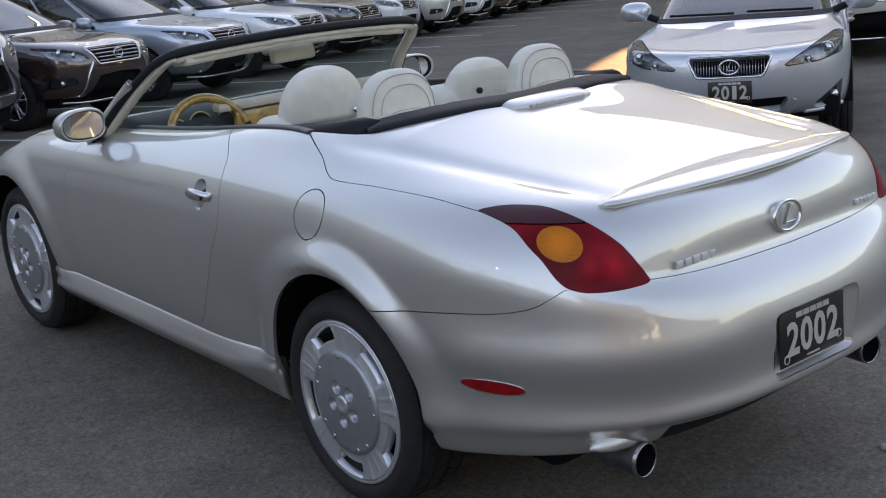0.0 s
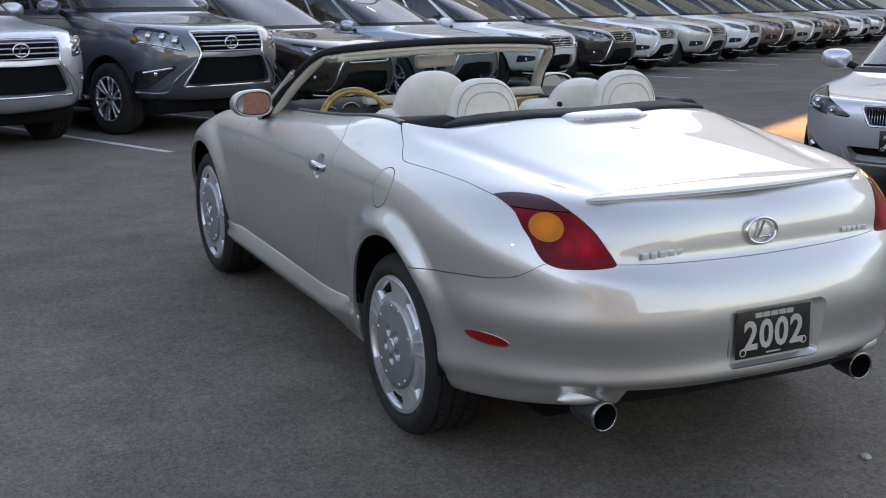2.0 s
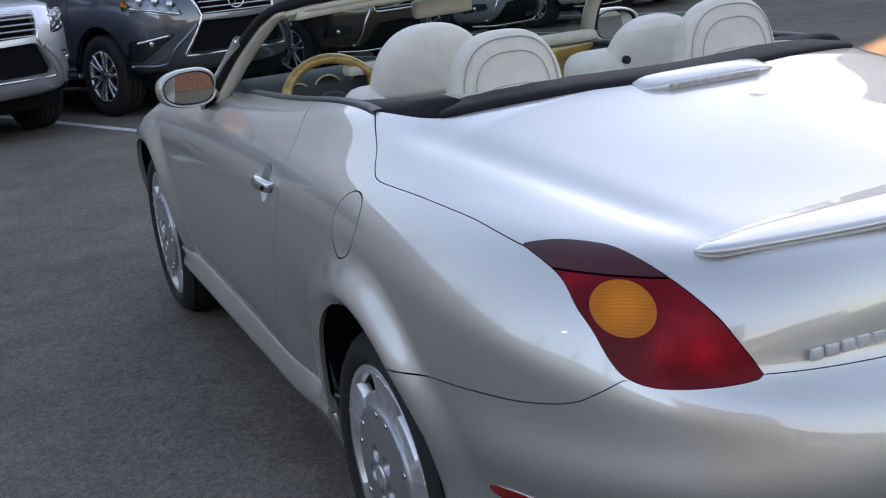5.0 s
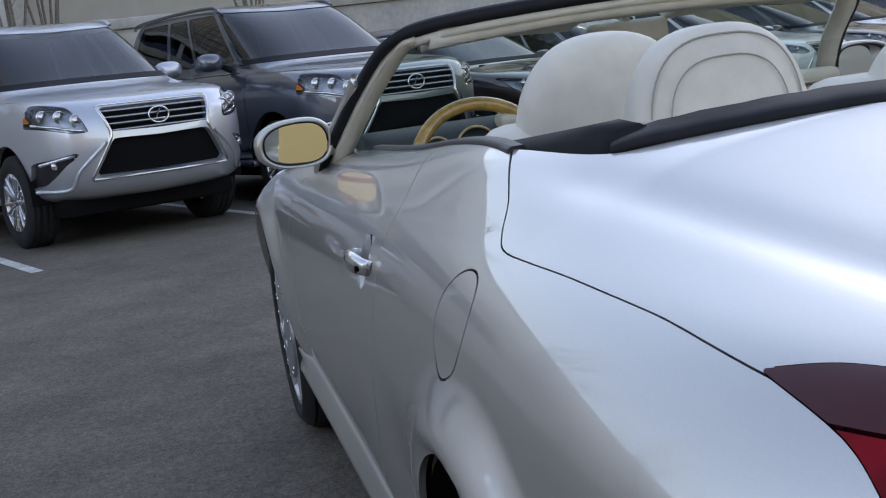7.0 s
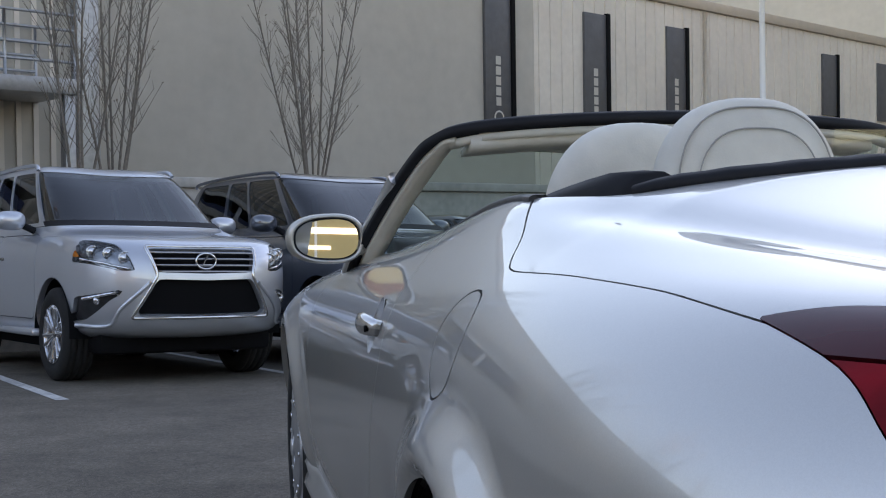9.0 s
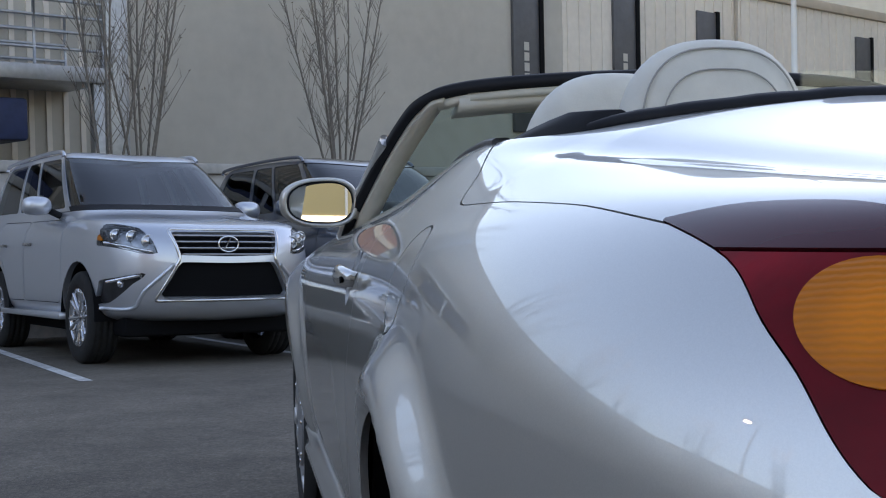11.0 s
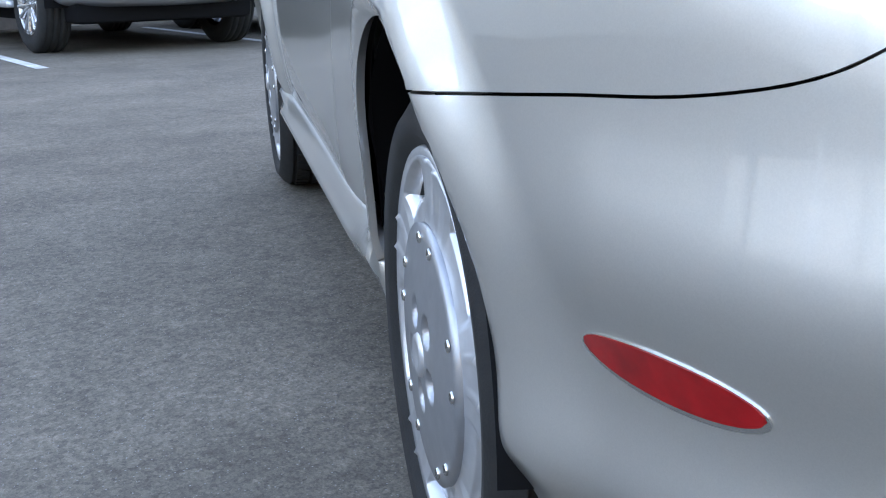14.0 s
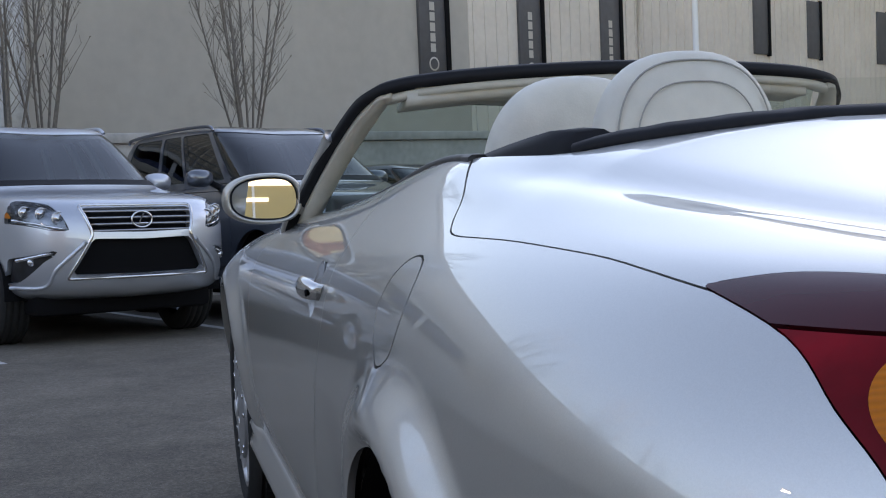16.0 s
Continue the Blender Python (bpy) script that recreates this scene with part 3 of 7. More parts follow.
# ---- the silver convertible: rear axle at the origin, nose along +y ----
KNOTS = (0, 0.5, 1, 1.14, 1.38, 1.69, 2, 2.5, 3)
BODY_RINGS = [
    ((0.815, 0.815, 0.80), (0, -0.90, 3.0), (2.62, 3.30, 2.6), (0.34, 0.30, 0.23, 0.235, 0.235, 0.235, 0.23, 0.20, 0.20)),
    ((0.858, 0.845, 0.83), (0, -0.975, 3.0), (2.62, 3.40, 2.6), (0.345, 0.305, 0.25, 0.255, 0.255, 0.255, 0.25, 0.20, 0.20)),
    ((0.876, 0.856, 0.85), (0, -1.035, 2.9), (2.62, 3.47, 2.6), (0.408, 0.392, 0.30, 0.298, 0.296, 0.296, 0.298, 0.25, 0.25)),
    ((0.906, 0.858, 0.866), (0, -1.086, 2.9), (2.62, 3.49, 2.6), (0.428, 0.416, 0.35, 0.345, 0.340, 0.340, 0.345, 0.30, 0.30)),
    ((0.893, 0.882, 0.885), (0, -1.060, 2.9), (2.62, 3.52, 2.6), (0.49, 0.475, 0.44, 0.42, 0.41, 0.41, 0.43, 0.37, 0.37)),
    ((0.906, 0.895, 0.90), (0, -1.075, 2.9), (2.62, 3.54, 2.6), (0.585, 0.58, 0.565, 0.555, 0.545, 0.545, 0.545, 0.46, 0.45)),
    ((0.917, 0.898, 0.905), (0, -1.075, 2.9), (2.62, 3.53, 2.6), (0.68, 0.69, 0.70, 0.69, 0.68, 0.67, 0.66, 0.56, 0.54)),
    ((0.908, 0.893, 0.90), (0, -1.04, 3.2), (2.62, 3.50, 2.6), (0.755, 0.775, 0.82, 0.81, 0.79, 0.77, 0.75, 0.64, 0.61)),
    ((0.892, 0.877, 0.88), (0, -0.970, 3.7), (2.62, 3.44, 2.6), (0.795, 0.82, 0.905, 0.90, 0.875, 0.855, 0.82, 0.70, 0.66)),
    ((0.855, 0.836, 0.845), (0, -0.965, 3.8), (2.62, 3.34, 2.6), (0.845, 0.87, 0.965, 0.965, 0.945, 0.915, 0.865, 0.74, 0.69)),
    ((0.809, 0.780, 0.80), (0, -0.958, 3.7), (2.62, 3.20, 2.6), (0.90, 0.93, 1.000, 1.01, 1.000, 0.958, 0.89, 0.76, 0.71)),
    ((0.765, 0.725, 0.74), (0, -0.925, 3.5), (2.62, 3.02, 2.6), (0.955, 0.985, 1.027, 1.060, 1.040, 0.985, 0.905, 0.785, 0.73)),
    ((0.715, 0.675, 0.67), (0, -0.872, 3.2), (2.62, 2.84, 2.6), (0.990, 1.008, 1.058, 1.110, 1.060, 0.995, 0.918, 0.80, 0.75)),
    ((0.56, 0.52, 0.50), (0, -0.74, 2.7), (2.55, 2.66, 2.4), (1.015, 1.027, 1.106, 1.136, 1.09, 0.995, 0.93, 0.83, 0.79)),
    ((0.36, 0.34, 0.30), (0, -0.52, 2.5), (2.45, 2.5, 2.2), (1.058, 1.071, 1.134, 1.152, 1.10, 1.005, 0.945, 0.88, 0.86)),
    ((0.16, 0.15, 0.14), (0, -0.32, 2.4), (2.35, 2.37, 2.2), (1.094, 1.102, 1.147, 1.158, 1.10, 1.01, 0.955, 0.92, 0.91)),
    ((0.0, 0.0, 0.0), (0, -0.16, 2.4), (2.25, 2.26, 2.2), (1.117, 1.120, 1.150, 1.159, 1.10, 1.01, 0.96, 0.95, 0.95)),
]
body = Shell(BODY_RINGS, (0.9, 1.03), 2.62, (0.9, 0.9), KNOTS)
AXLES = ((-0.01, 0.355, 0.392), (2.61, 0.355, 0.385))       # wheel arches: y, z, radius


def flares(p):
    """Swells the skin a little round the wheel arches and pinches the door's waist."""
    side = np.clip((-p[:, 0] - 0.55) / 0.25, 0, 1)
    for y, z, r in AXLES:
        d = np.hypot(p[:, 1] - y, p[:, 2] - z) - r
        # fullest over the top and towards the tail, softer and wider low down
        full = np.clip((np.arctan2(p[:, 2] - z, y - p[:, 1]) - 0.15) / 0.9, 0, 1) * np.clip((2.5 - np.arctan2(p[:, 2] - z, y - p[:, 1])) / 0.9, 0, 1)
        full = full * full * (3 - 2 * full) * (1.0 if y < 1 else 0.35)
        swell, wide = 0.020 + 0.021 * full, 0.135 - 0.047 * full
        lip = 0.020 / swell + (1 - 0.020 / swell) * np.clip(d / 0.026, 0, 1) ** 0.7
        fall = 0.5 + 0.5 * np.cos(np.pi * np.clip((d - 0.028) / wide, 0, 1))
        p[:, 0] -= side * np.clip((p[:, 2] - 0.22) / 0.16, 0, 1) * swell * lip * fall
    p[:, 0] += side * 0.014 * np.exp(-((p[:, 1] - 0.56) / 0.22) ** 2) * np.clip((0.72 - p[:, 2]) / 0.2, 0, 1)
    # the rear bumper is fullest half-way up, so that its shoulder looks to the sky and its foot to the ground
    gx, gy = np.abs(p[:, 0] / 0.9) ** 2.2, np.abs(np.minimum(p[:, 1], 0) / 1.06) ** 2.2
    g = 0.023 * np.exp(-((p[:, 2] - 0.610) / 0.078) ** 2) * np.clip((-p[:, 1] - 0.36) / 0.22, 0, 1) * (0.35 + 0.65 * np.clip((np.abs(p[:, 0]) - 0.25) / 0.35, 0, 1))
    n = np.maximum(np.hypot(gx, gy), 1e-6)
    p[:, 0] += np.sign(p[:, 0]) * g * gx / n
    p[:, 1] -= g * gy / n
    # a shallow hollow runs along the deck, well inside the lid's side seam
    fade = np.clip((p[:, 1] + 0.85) / 0.25, 0, 1) * np.clip((0.34 - p[:, 1]) / 0.25, 0, 1) * (p[:, 2] > 0.9)
    p[:, 2] -= 0.0085 * fade * np.exp(-((p[:, 0] + 0.648 + 0.190 * p[:, 1]) / 0.046) ** 2)
    return p


body.extra = flares
P2 = lambda p, a, b: np.stack((p[:, a], p[:, b]), 1)
LS, LT = 1.0, 0.085          # rough metres for one step of s and of t


def st_poly(points, r=None, steps=6):
    """A closed outline on the skin, given by points in space."""
    q = np.array([body.find(p) for p in points]) * (LS, LT)
    return bent(q, r) if r else rounded(q, steps)


def st_in(poly, grow=0.0):
    return lambda p, q: inside(q * (LS, LT), poly) + grow


def st_out(poly, grow=0.0):
    return lambda p, q: -inside(q * (LS, LT), poly) - grow


def arch_keep(p, q):
    d = 1e9
    for y, z, r in AXLES:
        d = np.minimum(d, np.where(p[:, 0] < -0.45, np.hypot(p[:, 1] - y, p[:, 2] - z) - r, 1.0))
    return d


def deck_edge(x):
    return -0.035 + 0.160 * (np.abs(x) / 0.6) ** 2 + 0.20 * np.clip((np.abs(x) - 0.585) / 0.105, 0, 1.4) ** 2


def belt_t(y):
    """The ring of the skin at which the belt line runs: it climbs to meet the deck's corner."""
    f = np.clip((0.68 - y) / 0.26, 0, 1)
    return 11.85 + 0.05 * f * f * (3 - 2 * f)


def open_keep(p, q):
    """Leaves the cockpit open: from the deck's front edge to the foot of the windscreen, inside the belt line."""
    behind = deck_edge(p[:, 0]) - p[:, 1]
    ahead = p[:, 1] - (1.98 - 0.12 * (p[:, 0] / 0.7) ** 2 + 0.12)
    belt = belt_t(p[:, 1]) - q[:, 1]
    return np.maximum(np.maximum(behind, ahead), belt * LT)


GAP = 0.0025
# outlines of the panels
lid_side = st_poly([(-0.672, 0.43, 1.115), (-0.694, 0.35, 1.098), (-0.749, 0.212, 1.055), (-0.792, 0.125, 1.018), (-0.806, 0.055, 1.005), (-0.788, -0.152, 1.005), (-0.766, -0.353, 0.997), (-0.750, -0.518, 0.983)], steps=6)[:-6]
tail_out = [(-0.750, -0.518, 0.983), (-0.745, -0.640, 0.957), (-0.752, -0.712, 0.917), (-0.750, -0.770, 0.877), (-0.731, -0.827, 0.817)]
tail_low = [(-0.697, -0.862, 0.803), (-0.628, -0.905, 0.800), (-0.550, -0.932, 0.803), (-0.533, -0.937, 0.812)]
tail_in = [(-0.546, -0.922, 0.838), (-0.570, -0.893, 0.885), (-0.590, -0.860, 0.920), (-0.620, -0.792, 0.962), (-0.645, -0.697, 0.989), (-0.667, -0.640, 0.994), (-0.705, -0.575, 0.993)]
q_out, q_low, q_in = (np.array([body.find(p) for p in pts]) * (LS, LT) for pts in (tail_out, tail_low, tail_in))
tail_poly = np.concatenate((rounded(q_out, 5, False), rounded(np.concatenate((q_out[-1:], q_low)), 5, False)[1:], rounded(np.concatenate((q_low[-1:], q_in, q_out[:1])), 5, False)[1:-1]))
seam_c = body.find((0, -0.98, 0.793))
lid_poly = np.concatenate((lid_side, np.array(rounded(np.concatenate((q_out[:1], q_in[::-1], q_low[-1:])), 5, False))[1:],
                           np.array([seam_c]) * (LS, LT), [(-0.2, seam_c[1] * LT)], [(-0.2, (body.count + 1) * LT)], [(lid_side[0][0] + 0.6, (body.count + 1) * LT)]))
bump_line = [(-0.93, -0.10, 0.68), (-0.926, -0.20, 0.690), (-0.904, -0.37, 0.706), (-0.876, -0.55, 0.728), (-0.840, -0.668, 0.741), (-0.797, -0.752, 0.760), (-0.768, -0.796, 0.786), (-0.733, -0.828, 0.815)]
q_bump = rounded(np.array([body.find(p) for p in bump_line]) * (LS, LT), 5, False)
bump_poly = np.concatenate((q_bump, rounded(np.concatenate((q_out[-1:], q_low)), 5, False)[1:], np.array([seam_c]) * (LS, LT), [(-0.2, seam_c[1] * LT), (-0.2, -0.2), (q_bump[0][0] + 0.02, -0.2)]))
door_line = [(0.86, 1.075), (0.81, 1.050), (0.735, 1.005), (0.70, 0.955), (0.668, 0.87), (0.674, 0.80), (0.70, 0.74), (0.735, 0.685), (0.782, 0.60), (0.820, 0.53), (0.872, 0.44), (0.925, 0.385), (0.995, 0.353), (1.08, 0.346),
             (1.4, 0.344), (1.80, 0.342), (1.93, 0.36), (1.98, 0.46), (2.0, 0.60), (1.99, 0.78), (1.96, 0.90), (1.93, 0.98)]
door_yz = rounded(np.array(door_line), 4, False)
door_yz = np.concatenate((door_yz, [(1.93, 1.4), (0.86, 1.4)]))
fuel_c = body.at(*[[v] for v in body.find((-0.87, 0.112, 0.905))])[0]


def yz_in(poly, grow=0.0):
    return lambda p, q: inside(P2(p, 1, 2), poly) + grow


def yz_out(poly, grow=0.0):
    return lambda p, q: np.where(p[:, 0] < -0.5, -inside(P2(p, 1, 2), poly) - grow, 1.0)


def low_front(p):
    """Below the bumper's lip, between the exhausts."""
    return np.where(p[:, 1] < -0.7, np.minimum(0.400 - p[:, 2], 0.50 - np.abs(p[:, 0])), -1.0)


def fuel_keep(sign):
    # a round flap, laid on the curved shoulder
    def f(p, q):
        d = np.hypot((p[:, 1] - fuel_c[1]) / 0.078, np.hypot(p[:, 0] - fuel_c[0], p[:, 2] - fuel_c[2]) / 0.080)
        return np.where(p[:, 0] < -0.5, sign * (1 - d) * 0.083 - GAP * 0.9, -sign)
    return f


def plate_recess(sign):
    poly = bent([(-0.185, 0.452), (0.185, 0.452), (0.20, 0.63), (0.185, 0.652), (-0.185, 0.652), (-0.20, 0.63)], 0.022)
    return lambda p, q: np.where(p[:, 1] < -0.8, sign * inside(P2(p, 0, 2), poly), -sign)


marker_poly = np.array([(-0.629 + 0.092 * math.cos(a), 0.529 + 0.0200 * math.sin(a) * (1.0 - 0.10 * math.cos(a))) for a in np.linspace(0, 2 * math.pi, 40)[:-1]])


def build_convertible():
    car = thing("convertible", "silver two-door convertible with its roof down, parked on the asphalt", "car")
    both = (1, -1)
    rear = body.a
    part("trunk_lid", skin(body, [st_in(lid_poly, -GAP * 0.8), open_keep], s_range=(0, rear + 0.9), t_range=(7, 16)), SILVER, car)
    bumper = part("rear_bumper", skin(body, [st_in(bump_poly, -GAP * 0.5), arch_keep, plate_recess(-1), marker_keep(-1), lambda p, q: -low_front(p)], s_range=(0, rear + 0.3), t_range=(0, 11)), SILVER, car)
    for h in both:
        part("quarter_panel", skin(body, [st_out(lid_poly, GAP * 0.8), st_out(bump_poly, GAP * 0.5), st_out(tail_poly, GAP * 0.5), yz_out(door_yz, GAP * 0.5), arch_keep, open_keep, fuel_keep(-1),
                                          lambda p, q: 1.5 - p[:, 1], lambda p, q: np.where(p[:, 1] > 0.2, p[:, 2] - 0.338, 1.0)], depth=0.012, halves=(h,), s_range=(0.3, rear + 1.4), t_range=(0, 13.5)), SILVER, car)
        build_sill(car, h)
        door = part("door", skin(body, [yz_in(door_yz, -GAP * 0.5), open_keep, lambda p, q: -p[:, 0] - 0.5, lambda p, q: 0.05 * (np.hypot((p[:, 1] - 0.815) / 0.047, (p[:, 2] - 0.876) / 0.052) - 1)], halves=(h,), s_range=(rear + 0.5, body.b), t_range=(0, 13.5)), SILVER, car)
        build_handle(door, h)
        part("front_fender", skin(body, [yz_out(door_yz, GAP * 0.5), arch_keep, open_keep, lambda p, q: p[:, 1] - 1.5, lambda p, q: 10.6 - q[:, 1]], halves=(h,), s_range=(rear + 1.4, body.end), t_range=(0, 11)), SILVER, car)
        part("fuel_flap" if h > 0 else "quarter_inset", skin(body, [fuel_keep(1)], halves=(h,), s_range=(rear - 0.1, rear + 0.5), t_range=(5, 12), ds=0.012, dt=0.06), SILVER, car)
        build_tail_light(car, h)
        # Thin chrome oval, set a little low, imitates the lens edge's highlight.
        part("marker_edge_gleam", skin(body, [lambda p, q: np.where((p[:, 0] < -0.5) & (p[:, 1] < -0.3), inside(P2(p, 1, 2), (marker_poly - (-0.629, 0.529)) * (1.035, 1.14) + (-0.629, 0.5272)), -1)], lift=0.0015, depth=0.004, halves=(h,), s_range=(0.6, rear), t_range=(2.5, 7), ds=0.012, dt=0.05), CHROME_SATIN, bumper)
        part("side_marker", skin(body, [marker_keep(1)], lift=0.0022, depth=0.008, halves=(h,), s_range=(0.6, rear), t_range=(2.5, 7), ds=0.012, dt=0.05), LENS_SIDE, bumper, "red oval side marker")
    part("hood", skin(body, [open_keep, lambda p, q: p[:, 1] - 1.6, lambda p, q: q[:, 1] - 10.63], s_range=(body.b - 1.0, body.end), t_range=(10, 16)), SILVER, car)
    part("lower_valance", skin(body, [lambda p, q: low_front(p) - 0.003], lift=-0.004, s_range=(0, rear), t_range=(0, 4)), BLACK_TRIM, car, "black lower valance")
    # dark shell under the gaps
    part("inner_shell", skin(body, [arch_keep, open_keep, plate_recess(-1)], lift=-0.021, depth=0, ds=0.05, dt=0.25), DARK_GAP, car)
    build_plate_pocket(bumper)
    for y, z, r in AXLES:
        for h in both:
            geo = lathe([(-0.905 if y < 1 else -0.878, r + 0.001), (-0.84, r + 0.012), (-0.52, r + 0.02), (-0.52, 0.05)], 44, radians(-4), radians(183))
            pts = np.array(geo[0]) + (0, y, z)
            low = np.clip((pts[:, 2] - 0.33) / 0.24, 0, 1)
            pts[:, 0] = np.where(pts[:, 1] > y, np.maximum(pts[:, 0], -0.850 - 0.055 * low), pts[:, 0])
            part("wheel_well", (pts * (h, 1, 1), None, geo[2]), DARK_GAP, car)
    part("underbody", box(-0.60, 0.60, -0.62, 3.2, 0.19, 0.30, 0.03), DARK_GAP, car)
    return car


def build_sill(car, h):
    """The ledge below the door: a narrow shelf that rolls over a soft crease and turns under; it rises and swells into the rear arch."""
    rows = []
    for y in np.linspace(0.388, 2.27, 40):
        k = min(max((0.80 - y) / 0.42, 0.0), 1.0)
        k = k * k * (3 - 2 * k)
        z0, x0 = 0.283 + 0.055 * k, 0.888 + 0.016 * k
        xb = -float(body.at(*[[v] for v in body.find((-0.87, y, 0.365 + 0.03 * k))])[0][0])
        prof = ((xb - 0.006, 0.362 + 0.030 * k), (min(xb + 0.004, x0), 0.346 + 0.026 * k), (x0 - 0.010, z0 + 0.030), (x0 - 0.003, z0 + 0.012), (x0, z0 - 0.003), (x0 - 0.005, z0 - 0.015), (x0 - 0.018, z0 - 0.034),
                (x0 - 0.042, 0.220), (x0 - 0.06, 0.205), (x0 - 0.06, 0.36))
        rows.append([(-h * x, y, z) for x, z in prof])
    part("sill", sections(rows), SILVER, car)


def marker_keep(sign):
    return lambda p, q: np.where((p[:, 0] < -0.5) & (p[:, 1] < -0.3), sign * inside(P2(p, 1, 2), marker_poly), -sign)


def build_handle(door, h):
    c = np.array((-0.868, 0.815, 0.876))
    # cup behind the grip: a shallow oval bowl
    n, rings = 28, 5
    pts, faces = [], []
    skin_x = lambda y, z: body.at(*[[v] for v in body.find((-0.88, y, z))])[0][0]
    x0, xy, xz_ = skin_x(0.815, 0.876), (skin_x(0.862, 0.876) - skin_x(0.768, 0.876)) / 0.094, (skin_x(0.815, 0.928) - skin_x(0.815, 0.824)) / 0.104
    for k in range(rings + 1):
        r = k / rings
        for i in range(n):
            a = 2 * math.pi * i / n
            dy, dz = 0.049 * r * math.cos(a), 0.054 * r * math.sin(a)
            pts.append((h * (x0 + xy * dy + xz_ * dz + 0.003 + 0.022 * (1 - r ** 3)), c[1] + dy, c[2] + dz))
    for k in range(rings):
        for i in range(n):
            j = (i + 1) % n
            faces.append((k * n + i, k * n + j, (k + 1) * n + j, (k + 1) * n + i))
    part("handle_cup", (np.array(pts), None, faces), HANDLE_CUP, door)
    path = [(h * (-0.874 - 0.026 * math.sin(math.pi * f) ** 0.6), 0.895 - 0.165 * f, 0.876 + 0.006 * math.sin(math.pi * f)) for f in np.linspace(0, 1, 13)]
    ring = [circle(0.010 + 0.004 * math.sin(math.pi * f), 12, 0.015 + 0.006 * math.sin(math.pi * f)) for f in np.linspace(0, 1, 13)]
    grip = part("handle", sweep(path, np.array(ring)), CHROME_SATIN, door, "bright silver door handle")
    if h > 0:
        part("lock", moved(lathe([(0, 0.0), (0, 0.006), (0.003, 0.007)], 14), pose(-0.906, 0.755, 0.876)), DARK_GAP, grip)




HANDLE_CUP = paint("silver_paint_cup", (0.50, 0.49, 0.47))


CHROME_SATIN = material("satin_chrome", (0.72, 0.72, 0.72), 0.16, 1.0)


def build_tail_light(car, h):
    # the split between lid lens and fender lens runs level
    up = lambda p, q: p[:, 2] - 0.9605
    low = lambda p, q: 0.9575 - p[:, 2]
    rng = dict(s_range=(0.35, body.a), t_range=(6, 13.5), ds=0.012, dt=0.06)
    part("upper_lens", skin(body, [st_in(tail_poly, -GAP * 0.3), up], lift=0.001, halves=(h,), **rng), LENS_DARK, car, "dark red upper lens on the boot lid")
    c = np.array((-0.698, -0.776, 0.920))
    a, b = np.array((0.733, -0.678, 0.056)), np.array((0.37, 0.536, 0.758))
    a, b = 0.82 * a - 0.57 * b, 0.57 * a + 0.82 * b

    def ellipse(sign):
        return lambda p, q: sign * 0.05 * (1 - np.sqrt(((p - c) @ a / 0.063) ** 2 + ((p - c) @ b / 0.046) ** 2))
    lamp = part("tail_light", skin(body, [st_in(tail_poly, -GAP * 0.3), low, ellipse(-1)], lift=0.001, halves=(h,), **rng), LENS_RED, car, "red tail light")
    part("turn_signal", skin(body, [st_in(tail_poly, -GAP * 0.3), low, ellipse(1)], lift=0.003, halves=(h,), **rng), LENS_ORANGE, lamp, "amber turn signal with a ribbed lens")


def build_plate_pocket(bumper):
    poly = bent([(-0.185, 0.452), (0.185, 0.452), (0.20, 0.63), (0.185, 0.652), (-0.185, 0.652), (-0.20, 0.63)], 0.022)
    inner = bent([(-0.165, 0.462), (0.165, 0.462), (0.170, 0.628), (0.160, 0.643), (-0.160, 0.643), (-0.170, 0.628)], 0.02)
    pts = []
    for x, z in poly:
        s, t = body.find((-abs(x), -1.06, z))
        q = body.at([s], [t])[0]
        pts.append((x, q[1] + 0.002, q[2]))
    n = len(pts)
    pts += [(x, -1.045, z) for x, z in inner]
    faces = [(i, (i + 1) % n, n + (i + 1) % n, n + i) for i in range(n)] + [tuple(range(n, 2 * n))]
    part("plate_recess", (np.array(pts), None, faces), SILVER, bumper, smooth=False)



# ---- wheels: built with the outer face towards +x, hub at the origin ----
def tyre_geo(r, rim, w, blocks=64):
    prof = [(-w + 0.012, rim - 0.01), (-w, rim + 0.02), (-w + 0.004, r - 0.03), (-w + 0.022, r - 0.008)]
    for k in range(4):
        c = -w + 0.045 + k * (w - 0.075) / 3
        prof += [(c - 0.006, r - 0.004), (c - 0.005, r - 0.012), (c + 0.005, r - 0.012), (c + 0.006, r - 0.004)]
    prof += [(-0.022, r - 0.005), (-0.006, r - 0.014), (0.008, r - 0.034), (0.014, (r + rim) / 2), (0.010, rim + 0.014), (-0.002, rim + 0.003), (-0.010, rim - 0.01)]
    return lathe(prof, 72)


def tread_geo(r, w, count=56):
    """Raised, slanted tread blocks."""
    pts, faces = [], []
    for i in range(count):
        for k in range(3):
            x0 = -w + 0.052 + k * (w - 0.075) / 3
            x1 = x0 + (w - 0.075) / 3 - 0.014
            a0 = 2 * math.pi * (i + 0.33 * k) / count
            a1 = a0 + 2 * math.pi / count * 0.64
            sl = 0.35 * 2 * math.pi / count * (1 if k != 1 else -1)
            base = len(pts)
            for rr in (r - 0.010, r):
                for x, a in ((x0, a0), (x1, a0 + sl), (x1, a1 + sl), (x0, a1)):
                    pts.append((x, rr * math.cos(a), rr * math.sin(a)))
            b = base
            faces += [(b + 4, b + 5, b + 6, b + 7)] + [(b + j, b + (j + 1) % 4, b + 4 + (j + 1) % 4, b + 4 + j) for j in range(4)]
    return np.array(pts), None, faces


